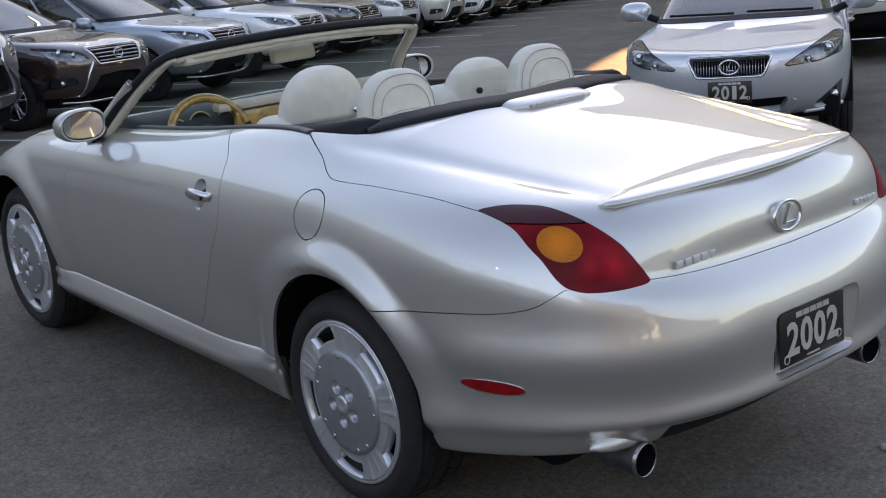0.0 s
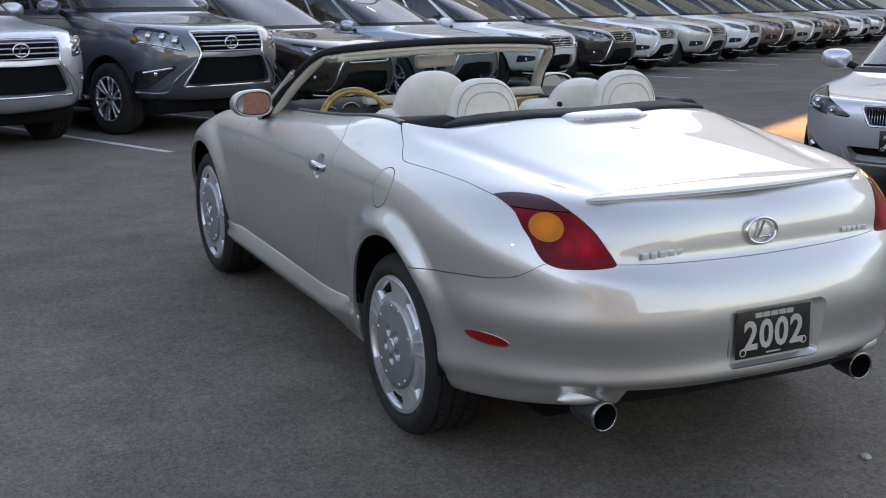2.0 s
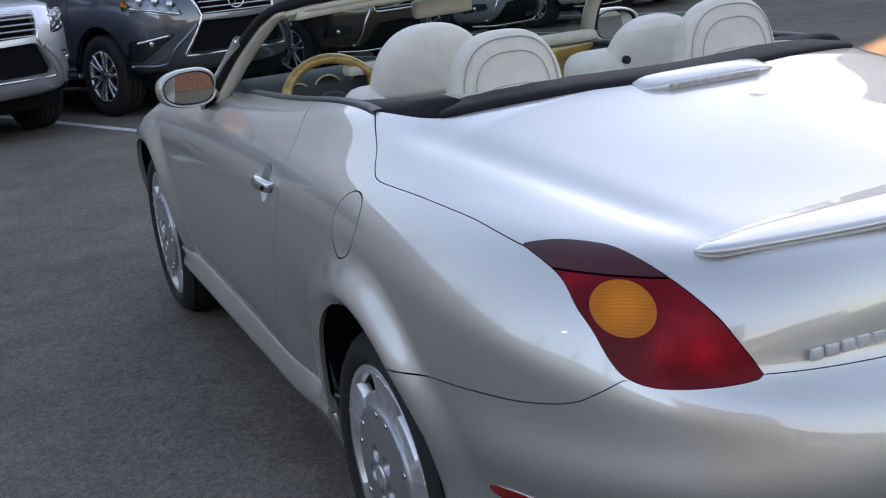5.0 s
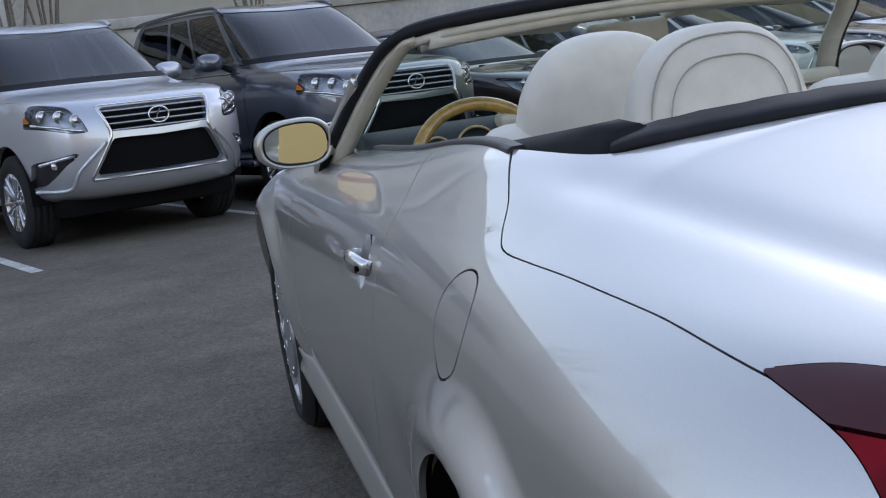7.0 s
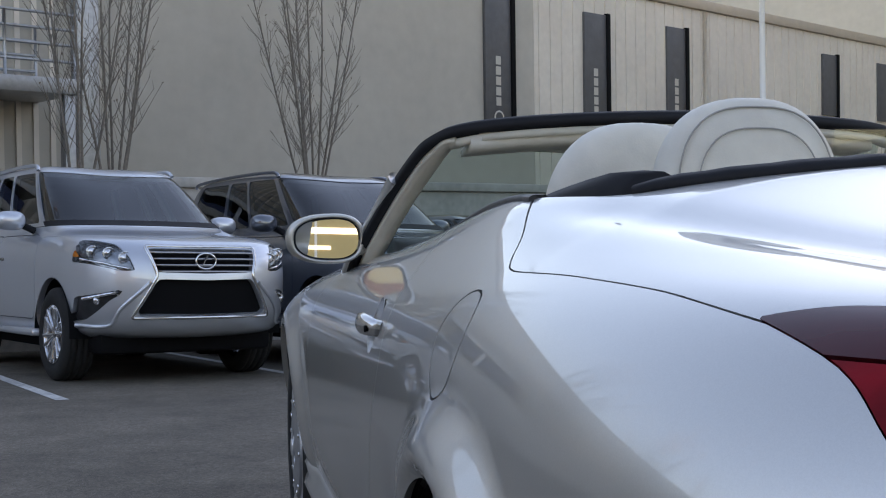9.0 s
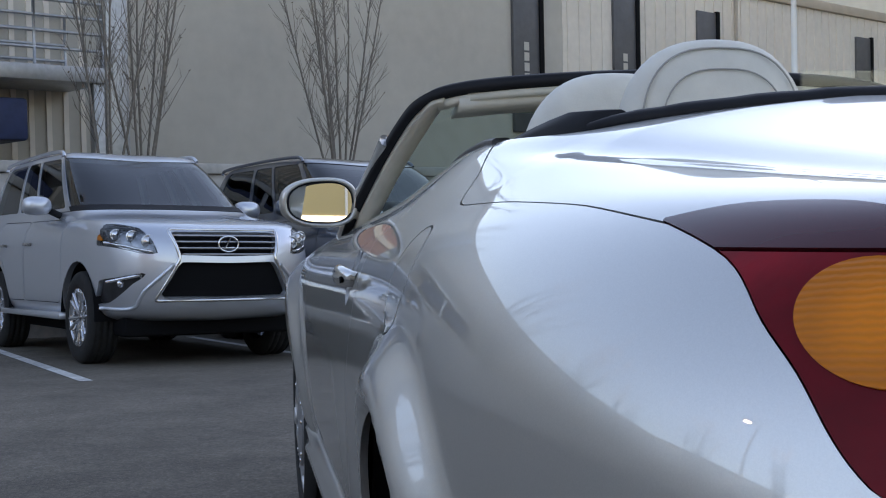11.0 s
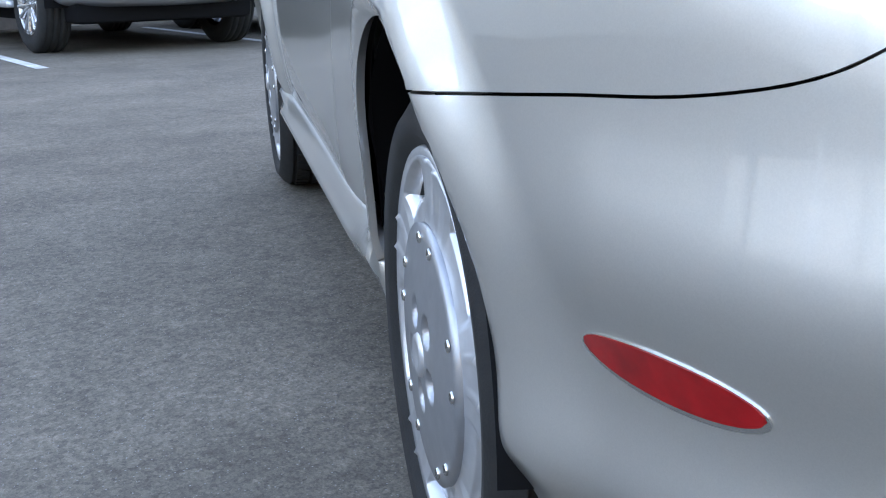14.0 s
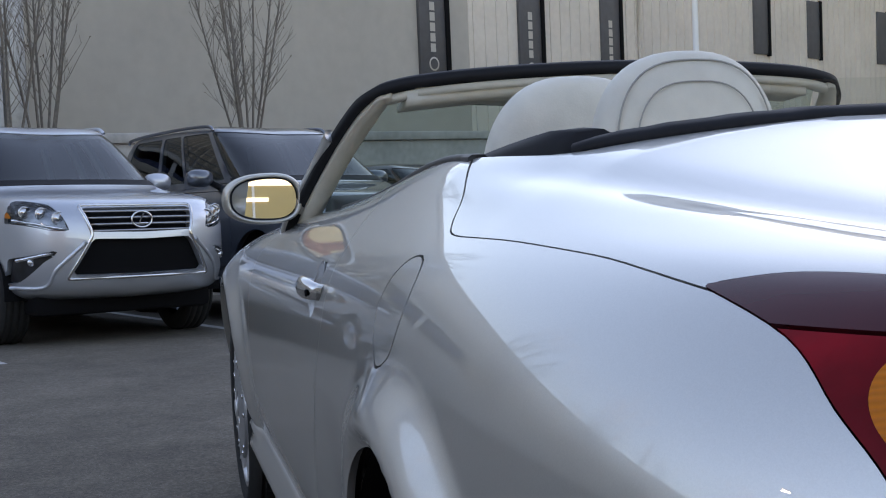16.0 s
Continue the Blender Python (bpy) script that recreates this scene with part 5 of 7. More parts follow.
def build_windscreen(car):
    half = [(-0.775, 1.87, 0.940), (-0.757, 1.815, 1.000), (-0.702, 1.685, 1.130), (-0.648, 1.560, 1.234), (-0.610, 1.500, 1.278), (-0.550, 1.462, 1.300), (-0.42, 1.425, 1.314), (-0.22, 1.405, 1.324), (0, 1.398, 1.328)]
    path = np.array(half + [(-x + 0.045 * min(max((z - 1.10) / 0.15, 0), 1) * min(-x / 0.6, 1), y, z) for x, y, z in half[-2::-1]])
    smooth = rounded(path, 6, False)
    ring = np.array([(-0.028, -0.012), (-0.022, 0.012), (0, 0.019), (0.022, 0.012), (0.028, -0.012), (0, -0.018)])
    part("windscreen_frame", sweep(smooth, ring), BLACK_TRIM, car, "black windscreen frame")
    low = path[:3] + np.array((-0.018, 0.02, -0.004))
    for h in (1, -1):
        part("pillar_cover", sweep(rounded(np.array([low[0] * (h, 1, 1), low[1] * (h, 1, 1), low[2] * (h, 1, 1), np.array((h * -0.700, 1.62, 1.190))]), 5, False), circle(0.017, 10, 0.02)), SILVER, car)
    inner = smooth + np.where(smooth[:, 2:3] > 1.29, np.array([[0, -0.004, -0.026]]), np.array([[0, -0.020, -0.010]])) + np.stack((-np.sign(smooth[:, 0]) * np.clip((1.305 - smooth[:, 2]) * 0.6, 0, 0.024), 0 * smooth[:, 0], 0 * smooth[:, 0]), 1)
    flat_ring = np.array([(-0.020, -0.008), (-0.017, 0.009), (0.017, 0.009), (0.020, -0.008), (0, -0.013)])
    part("inner_pillar_trim", sweep(inner, np.array([flat_ring * (1 + 0.4 * min(max((1.285 - z) / 0.05, 0), 1), 1) for z in smooth[:, 2]])), CREAM_TRIM, car, "cream inner windscreen trim")
    # header lining and its two sun visors
    rows = []
    for x in np.linspace(-0.54, 0.54, 21):
        z = 1.308 - 0.03 * (x / 0.6) ** 2
        y = 1.405 + 0.055 * (x / 0.6) ** 2
        rows.append([(x, y - 0.02, z - 0.005), (x, y + 0.10, z - 0.030), (x, y + 0.10, z - 0.045), (x, y - 0.025, z - 0.035)])
    part("header_lining", sections(rows), CREAM_TRIM, car)
    for h in (1, -1):
        part("sun_visor", box(-0.20, 0.20, -0.075, 0.075, -0.010, 0.010, 0.009, 3), CREAM_TRIM, car, m=pose(h * -0.33, 1.500, 1.277, -12, h * 3, 0))
    part("rearview_mirror", box(-0.12, 0.12, -0.018, 0.018, -0.032, 0.032, 0.015, 3), CREAM_TRIM, car, m=pose(0.02, 1.54, 1.222, -8, 0, 8))
    part("mirror_stem", sweep([(0.02, 1.55, 1.235), (0.01, 1.53, 1.28)], circle(0.012, 8)), CREAM_TRIM, car)
    # the pane, from the frame down to the cowl
    up = rounded(np.array([(-0.615, 1.515, 1.272), (-0.55, 1.478, 1.290), (-0.3, 1.428, 1.306), (0, 1.412, 1.313), (0.3, 1.428, 1.306), (0.55, 1.478, 1.290), (0.615, 1.515, 1.272)]), 8, False)
    dn = rounded(np.array([(-0.775, 1.86, 0.950), (-0.72, 1.93, 0.965), (-0.4, 2.04, 0.99), (0, 2.08, 0.995), (0.4, 2.04, 0.99), (0.72, 1.93, 0.965), (0.775, 1.86, 0.950)]), 8, False)
    pts, m = [], len(up)
    for f in np.linspace(0, 1, 9):
        for a, b in zip(up, dn):
            p = a * (1 - f) + b * f
            p = p + np.array((0, 0.03, 0.02)) * math.sin(math.pi * f) * (1 - abs(p[0]) / 0.9)
            pts.append(p)
    faces = [(i * m + j, (i + 1) * m + j, (i + 1) * m + j + 1, i * m + j + 1) for i in range(8) for j in range(m - 1)]
    pane = part("windscreen", (np.array(pts), None, faces), GLASS_SCREEN, car, "clear windscreen")
    pane.visible_shadow = False


GLASS_SCREEN = thin_glass("windscreen_glass", (0.60, 0.70, 0.66), share=0.06)

convertible = build_convertible()
for h in (1, -1):
    for y, z, r in AXLES:
        disc_wheel(convertible, pose(h * (-0.878 if y < 1 else -0.874), y + (0.018 if y < 1 else 0.005), ground_z(-0.88, y) + 0.345, 0, 0, 180 if h > 0 else 0))
    build_exhaust(convertible, h)
build_spoiler(convertible)
build_brake_pod(convertible)
build_plate("black dealer plate with the model year", convertible, pose(0, -1.056, 0.553, 88, 0, 0), "2002")
oval_badge(convertible, pose(0.0, -0.972, 0.872, 84, 0, 0))
for i, x in enumerate(np.linspace(-0.445, -0.315, 5)):
    part("badge_bar", box(x - 0.012, x + 0.012, -0.962, -0.954, 0.822, 0.843, 0.002), BADGE_SILVER, convertible)
for i, x in enumerate(np.linspace(0.36, 0.45, 5)):
    part("badge_bar", box(x - 0.008, x + 0.008, -0.968, -0.958, 0.826, 0.843, 0.002), BADGE_SILVER, convertible)
build_cabin(convertible)


# ---- other vehicles: own frame with the nose along +y, on the ground at the middle ----
CAR_KNOTS = (0, 1, 1.5, 2, 3)
SUV_Z = ((0.45, 0.40, 0.38, 0.38, 0.36), (0.47, 0.43, 0.40, 0.42, 0.38), (0.60, 0.58, 0.55, 0.56, 0.52), (0.80, 0.78, 0.76, 0.78, 0.72), (0.98, 0.96, 0.94, 0.95, 0.90), (1.12, 1.10, 1.08, 1.07, 1.02),
         (1.20, 1.19, 1.165, 1.15, 1.115), (1.24, 1.23, 1.205, 1.195, 1.172), (1.26, 1.25, 1.235, 1.235, 1.235), (1.29, 1.28, 1.265, 1.27, 1.285), (1.42, 1.42, 1.41, 1.41, 1.41), (1.67, 1.68, 1.67, 1.67, 1.65),
         (1.86, 1.85, 1.85, 1.85, 1.82), (1.91, 1.915, 1.915, 1.905, 1.88), (1.92, 1.935, 1.935, 1.925, 1.91), (1.925, 1.94, 1.94, 1.93, 1.92))
SUV_W = (0.80, 0.905, 0.935, 0.942, 0.942, 0.928, 0.895, 0.868, 0.855, 0.845, 0.82, 0.755, 0.69, 0.61, 0.40, 0.0)
SUV_TAIL = (-2.20, -2.38, -2.44, -2.45, -2.45, -2.43, -2.41, -2.39, -2.38, -2.37, -2.33, -2.22, -2.10, -1.98, -1.70, -1.50)
SUV_NOSE = (2.05, 2.24, 2.33, 2.36, 2.355, 2.31, 2.21, 2.05, 1.50, 1.20, 0.98, 0.58, 0.25, 0.05, -0.20, -0.40)
SUV_TURN = (1.46, 1.46, 1.46, 1.46, 1.46, 1.46, 1.42, 1.25, 0.85, 0.62, 0.45, 0.16, -0.05, -0.20, -0.40, -0.50)


def car_shell(zs, ws, tail, nose, turn, rear_axle, kw=1.0, kz=1.0, lift=0.0):
    rings = []
    for z, w, a, b, c in zip(zs, ws, tail, nose, turn):
        back = max(rear_axle, a + 0.1)
        rings.append(((w * kw, w * kw * 0.995, w * kw * (0.985 if c > 0.9 else 0.93)), (back, a, 4.5), (c, b, 3.2 if c > 0.9 else 3.8), tuple(v * kz + lift for v in z)))
    return Shell(rings, (0.9, 1.1), 2.79, (0.9, 0.9), CAR_KNOTS)


class Front:
    """Looks up the nose's y over x and z."""

    def __init__(self, shell, y_min):
        s, t = np.meshgrid(np.linspace(shell.b - 0.2, shell.end, 140), np.linspace(0.5, 8.5, 160), indexing="ij")
        p = shell.at(s.ravel(), t.ravel())
        self.p = p[p[:, 1] > y_min]

    def y(self, x, z):
        d = (self.p[:, 0] + abs(x)) ** 2 + (self.p[:, 2] - z) ** 2
        i = np.argsort(d)[:4]
        w = 1 / (d[i] + 1e-7)
        return float((self.p[i, 1] * w).sum() / w.sum())


def xz(poly, sign, y_min, grow=0.0):
    """Inside (1) or outside (-1) an outline on the nose, given for one half and mirrored by the skin."""
    poly = np.array(poly, float)
    return lambda p, q: np.where(p[:, 1] > y_min, sign * (inside(P2(p, 0, 2), poly) + grow), -sign)


def build_vehicle(spec, paint_mat, name, label):
    sh = spec["shell"]
    car = thing(name, label, spec["category"])
    ya, yb, za, ra = spec["rear_axle"], spec["front_axle"], spec["hub"], spec["arch"]
    front = Front(sh, yb)
    ym = yb + 0.15

    def arches(p, q):
        d = np.minimum(np.hypot(p[:, 1] - ya, p[:, 2] - za), np.hypot(p[:, 1] - yb, p[:, 2] - za)) - ra
        return np.where(p[:, 0] < -0.5, d, 1.0)
    grille, lower, lamp, fog, amber = (spec[k] for k in ("grille", "lower", "lamp", "fog", "amber"))
    yl = spec.get("lamp_y", ym)
    cuts = [xz(g, -1, y0) for g, y0 in ((grille, ym), (lower, ym), (lamp, yl), (fog, ym))]
    a, b, end = sh.a, sh.b, sh.end
    t0, t1 = spec["glass_t"]
    wide = sh.side
    panes = [("windscreen", b + 0.10, end + 1, t0 + 0.05, t1 + 0.05)]
    panes += [("side_window", a + wide * u0, a + wide * u1, t0, t1) for u0, u1 in spec["windows"]]

    def pane_in(s0, s1, u0, u1, sign, grow):
        def f(p, q):
            ds = np.minimum(q[:, 0] - s0, s1 - q[:, 0])
            dt = np.minimum(q[:, 1] - u0, u1 - q[:, 1]) * 0.16
            r = 0.05
            d = np.where((ds < r) & (dt < r), r - np.hypot(r - ds, r - dt), np.minimum(ds, dt))
            return sign * (d + grow)
        return f
    for _, s0, s1, u0, u1 in panes:
        cuts.append(pane_in(s0, s1, u0, u1, -1, 0.0))
    doors = [bent(d, 0.05) for d in spec["doors"]]
    for d in doors:
        cuts.append(yz_out(d, 0.0035))
    hood_t = spec["hood_t"]
    in_hood = lambda p, q: np.minimum((q[:, 1] - hood_t) * 0.1, np.minimum((t0 - 0.3 - q[:, 1]) * 0.1, (q[:, 0] - (b - 0.35)) * 0.5))
    kw = dict(ds=0.045, dt=0.2)
    part("body", skin(sh, [arches] + cuts + [lambda p, q: -in_hood(p, q) - 0.003], depth=0.05, **kw), paint_mat, car)
    part("hood", skin(sh, [lambda p, q: in_hood(p, q) - 0.003] + cuts[:3], depth=0.02, t_range=(6, 10), s_range=(b - 0.6, end), **kw), paint_mat, car)
    for d in doors:
        for h in (1, -1):
            part("door", skin(sh, [arches, yz_in(d, -0.0035), lambda p, q: -p[:, 0] - 0.5], depth=0.03, halves=(h,), s_range=(a - 0.6, b + 0.1), t_range=(0.6, t0), **kw), paint_mat, car)
    part("cowl", skin(sh, [lambda p, q: np.minimum(np.minimum(q[:, 1] - (t0 - 0.34), t0 + 0.06 - q[:, 1]) * 0.1, q[:, 0] - (b + 0.08))], depth=0.004, lift=0.004, s_range=(b, end), t_range=(t0 - 0.6, t0 + 0.3), ds=0.045, dt=0.08), BLACK_TRIM, car, "black cowl below the windscreen")
    part("liner", skin(sh, [arches] + cuts[4:4 + len(panes)], depth=0, lift=-0.05, ds=0.09, dt=0.4), DARK_GAP, car)
    part("nose_liner", skin(sh, [lambda p, q: p[:, 1] - ym, lambda p, q: 7.0 - q[:, 1]], depth=0, lift=-0.055, s_range=(b, end), t_range=(0.5, 7), ds=0.06, dt=0.3), DARK_GAP, car)
    for nm, s0, s1, u0, u1 in panes:
        for h in ((1, -1),) if nm == "windscreen" else ((1,), (-1,)):
            pane = part(nm, skin(sh, [pane_in(s0, s1, u0, u1, 1, 0.006)], depth=0, lift=-0.006, halves=h, s_range=(max(s0 - 0.1, 0), min(s1 + 0.1, end)), t_range=(u0 - 0.3, u1 + 0.3), ds=0.05, dt=0.2), CAR_GLASS, car)
            pane.visible_shadow = False
    for h in (1, -1):
        hl = part("headlight", skin(sh, [xz(lamp, 1, yl, -0.003)], depth=0.02, lift=-0.004, halves=(h,), s_range=(b - 0.2, end), t_range=(2, 8), ds=0.02, dt=0.08), HEADLAMP, car)
        part("reflector", skin(sh, [xz(lamp, 1, yl, -0.006)], depth=0, lift=-0.03, halves=(h,), s_range=(b - 0.2, end), t_range=(2, 8), ds=0.03, dt=0.1), LAMP_INNER, hl)
        if amber is not None:
            part("amber_corner", skin(sh, [xz(amber, 1, yl, 0)], depth=0.004, lift=-0.002, halves=(h,), s_range=(b - 0.2, end), t_range=(2, 8), ds=0.02, dt=0.08), LENS_ORANGE, hl)
        for x, z, r in spec["bulbs"]:
            part("projector", moved(joined(lathe([(0.0, r), (0.010, r * 0.95), (0.004, r * 0.8), (-0.01, r * 0.7)], 20), lathe([(0.0, r * 0.72), (0.012, r * 0.5), (0.016, 0)], 20)), pose(h * -x, front.y(x, z) - 0.028, z, 0, 0, 90)), LAMP_CHROME, hl)
        if amber is not None:
            low = ((0.88, 1.000), (0.78, 0.970), (0.68, 0.938), (0.60, 0.922))
            part("chrome_shelf", sweep([(h * -x, front.y(x, z) - 0.014, z) for x, z in low], circle(0.012, 8)), LAMP_CHROME, hl)
            blade = ((0.875, 0.688), (0.80, 0.712), (0.74, 0.728), (0.69, 0.736))
            part("fog_blade", sweep([(h * -x, front.y(x, z) - 0.008, z) for x, z in blade], circle(0.014, 8)), LAMP_CHROME, car)
        part("fog_lamp", skin(sh, [xz(fog, 1, ym, -0.004)], depth=0, lift=-0.03, halves=(h,), s_range=(b - 0.2, end), t_range=(1, 6), ds=0.02, dt=0.08), LAMP_DARK, car)
        fx, fz, fr = spec["fog_bulb"]
        part("fog_bulb", moved(lathe([(0, fr), (0.012, fr * 0.9), (0.016, 0)], 18), pose(h * -fx, front.y(fx, fz) - 0.035, fz, 0, 0, 90)), LAMP_CHROME, car)
        build_car_mirror(car, h, spec["mirror"], paint_mat)
        for y in (ya, yb):
            m = pose(h * -(spec["track"]), y, spec["tyre"], 0, 0, 180 if h > 0 else 0)
            spoke_wheel(car, m, spec["tyre"], spec["rim"], 0.235, spec["spokes"])
            geo = lathe([(-0.93 * spec["kw"], ra + 0.005), (-0.6, ra + 0.02), (-0.6, 0.05)], 28, radians(-4), radians(184))
            part("wheel_well", (np.array(geo[0]) * (h, 1, 1) + (0, y, za), None, geo[2]), DARK_GAP, car)
        x0 = spec["seat_x"]
        seat = part("seat", box(h * x0 - 0.24, h * x0 + 0.24, -0.35, -0.18, 0.5, spec["seat_top"], 0.06, 3), SEAT_GREY, car)
        part("headrest", box(h * x0 - 0.13, h * x0 + 0.13, -0.35, -0.25, spec["seat_top"] + 0.02, spec["seat_top"] + 0.20, 0.04, 3), SEAT_GREY, seat)
        for y in spec["handles"]:
            q = body_x(sh, y, spec["handle_z"])
            part("door_handle", sweep([(h * (q + 0.005), y - 0.09, spec["handle_z"]), (h * (q - 0.03), y - 0.05, spec["handle_z"] + 0.003), (h * (q - 0.03), y + 0.05, spec["handle_z"] + 0.003), (h * (q + 0.005), y + 0.09, spec["handle_z"])], circle(0.014, 8)), CHROME_SATIN, car)
    part("dashboard", box(-0.68, 0.68, 0.45, spec["dash_y"], 0.7, spec["dash_z"], 0.06, 3), DASH, car)
    part("underbody", box(-0.75, 0.75, -2.1, 2.0, 0.24, 0.42, 0.05), DARK_GAP, car)
    # grille bars and its bright surround
    for z, half in spec["slats"]:
        xs = np.linspace(-half, half, 11)
        part("slat", sweep([(x, front.y(x, z) - 0.012, z) for x in xs], np.array(spec["slat_shape"])), spec["slat_mat"], car)
    for poly in spec["trim"]:
        full = list(poly) + [(-x, z) for x, z in poly[::-1]] if poly[0][0] * poly[-1][0] >= 0 and spec["trim_loop"] else list(poly)
        pts = bent(full, 0.03, 3)
        dense = [pts[i] * (1 - f) + pts[(i + 1) % len(pts)] * f for i in range(len(pts)) for f in (0, 0.34, 0.67)]
        part("grille_surround", sweep([(x, front.y(x, z) + 0.002, z) for x, z in dense], circle(spec["trim_r"], 8), closed=True, flat=(0, 1, 0)), CHROME_SATIN, car, "bright grille surround")
    for poly in spec["strips"]:
        for h in (1, -1):
            d = rounded(np.array(poly), 6, False)
            part("bumper_strip", sweep([(h * x, front.y(x, z) + 0.006, z) for x, z in d], circle(0.016, 8), flat=(0, 1, 0)), spec["strip_mat"] or paint_mat, car)
    ez = spec["emblem"]
    oval_badge(car, pose(0, front.y(0, ez) + 0.012, ez, 90, 0, 180), *spec["badge"], mat=CHROME)
    if spec["rails"]:
        for h in (1, -1):
            part("roof_rail", sweep(rounded([(h * 0.67, -1.95, 1.83), (h * 0.655, -1.85, 1.888), (h * 0.64, -0.9, 1.915), (h * 0.64, -0.1, 1.900), (h * 0.655, 0.06, 1.84)], 5, False), circle(0.018, 8)), paint_mat, car)
            part("running_board", box(h * 0.93 - 0.08, h * 0.93 + 0.06, -0.95, 1.02, 0.36, 0.42, 0.02), paint_mat, car)
    for h in (0, 1):
        part("wiper", sweep([(-0.55 + h * 0.6, spec["wiper"][0] - 0.02, spec["wiper"][1]), (-0.05 + h * 0.6, spec["wiper"][0] + 0.02, spec["wiper"][1] + 0.01)], circle(0.010, 6)), DARK_GAP, car)
    return car


def body_x(sh, y, z):
    s, t = np.meshgrid(np.linspace(sh.a - 0.3, sh.b, 120), np.linspace(1, 9, 80), indexing="ij")
    p = sh.at(s.ravel(), t.ravel())
    return float(p[np.argmin((p[:, 1] - y) ** 2 + (p[:, 2] - z) ** 2), 0])


def build_car_mirror(car, h, at, mat):
    x, y, z = at
    rows = []
    for k, (d, sc) in enumerate(((-0.05, 0.95), (-0.045, 1.0), (0.0, 1.0), (0.05, 0.85), (0.08, 0.5), (0.09, 0.1))):
        rows.append([(h * -(x + 0.130 * sc * math.copysign(abs(math.cos(a)) ** 0.7, math.cos(a))), y + d, z + 0.086 * sc * math.copysign(abs(math.sin(a)) ** 0.8, math.sin(a))) for a in np.linspace(0, 2 * math.pi, 25)[:-1]])
    house = part("side_mirror", sections(rows), mat, car)
    part("mirror_foot", sweep([(h * -(x - 0.10), y, z - 0.04), (h * -(x - 0.22), y - 0.02, z - 0.09)], circle(0.03, 10)), BLACK_TRIM, house)


HEADLAMP = thin_glass("headlamp_cover", (0.93, 0.95, 0.95), 1.4)
LAMP_DARK = material("lamp_housing", (0.022, 0.022, 0.025), 0.28, 0.0, var=0.4, scale=14)
LAMP_CHROME = material("lamp_reflector", (0.75, 0.76, 0.78), 0.12, 0.9, var=0.2, scale=40)
CAR_GLASS = thin_glass("car_glass", (0.20, 0.30, 0.29), 1.9)
LAMP_INNER = material("lamp_inner", (0.30, 0.31, 0.33), 0.22, 0.8, var=0.6, scale=9, stain=0.3, stain_scale=30)
SEAT_GREY = material("seat_cloth", (0.12, 0.115, 0.11), 0.8, var=0.15, scale=20)

suv_shell = car_shell(SUV_Z, SUV_W, SUV_TAIL, SUV_NOSE, SUV_TURN, -1.33)
SUV = dict(
    doors=([(0.86, 1.225), (-0.30, 1.235), (-0.30, 0.50), (0.80, 0.50), (0.90, 0.62)], [(-0.31, 1.235), (-1.30, 1.255), (-1.26, 1.0), (-0.98, 0.78), (-0.86, 0.50), (-0.31, 0.50)]),
    shell=suv_shell, category="suv", rear_axle=-1.33, front_axle=1.35, hub=0.40, arch=0.455, glass_t=(9.45, 12.0), hood_t=7.1, kw=1.0,
    windows=((0.60, 0.985), (0.28, 0.57), (-0.12, 0.24)),
    grille=bent([(0.0, 1.085), (-0.455, 1.085), (-0.40, 0.895), (0.0, 0.885), (0.40, 0.895), (0.455, 1.085)], 0.02),
    lower=bent([(0.405, 0.842), (0.0, 0.832), (-0.405, 0.842), (-0.565, 0.555), (0.0, 0.545), (0.565, 0.555)], 0.03),
    lamp=bent([(-0.94, 1.165), (-0.78, 1.150), (-0.665, 1.115), (-0.605, 1.02), (-0.57, 0.905), (-0.68, 0.908), (-0.93, 0.985)], 0.018),
    lamp_y=1.79, amber=bent([(-0.95, 1.145), (-0.893, 1.13), (-0.885, 1.015), (-0.95, 1.04)], 0.01),
    fog=bent([(-0.905, 0.705), (-0.68, 0.76), (-0.645, 0.74), (-0.74, 0.675), (-0.86, 0.515), (-0.905, 0.505)], 0.02),
    bulbs=((0.815, 1.060, 0.048), (0.725, 1.045, 0.050), (0.625, 1.005, 0.056)), fog_bulb=(0.80, 0.675, 0.032),
    mirror=(1.015, 0.47, 1.355), track=0.915, tyre=0.388, rim=0.245, spokes=6, seat_x=0.38, seat_top=1.18, dash_y=1.0, dash_z=1.14, handles=(-0.15, -1.02), handle_z=1.02,
    slats=tuple((1.052 - 0.050 * k, 0.445 - 0.013 * k) for k in range(4)), slat_shape=[(-0.012, -0.010), (-0.016, 0.003), (0.0, 0.012), (0.014, 0.003), (0.012, -0.010)], slat_mat=DARK_CHROME,
    trim=[[(-0.472, 1.102), (-0.408, 0.872), (-0.590, 0.535), (0.590, 0.535), (0.408, 0.872), (0.472, 1.102)]], trim_loop=False, trim_r=0.014,
    strips=[[(0.46, 0.82), (0.66, 0.62), (0.72, 0.48), (0.88, 0.475)]], strip_mat=None, emblem=0.985, badge=(0.085, 0.062, 0.008), rails=True, wiper=(1.20, 1.245))

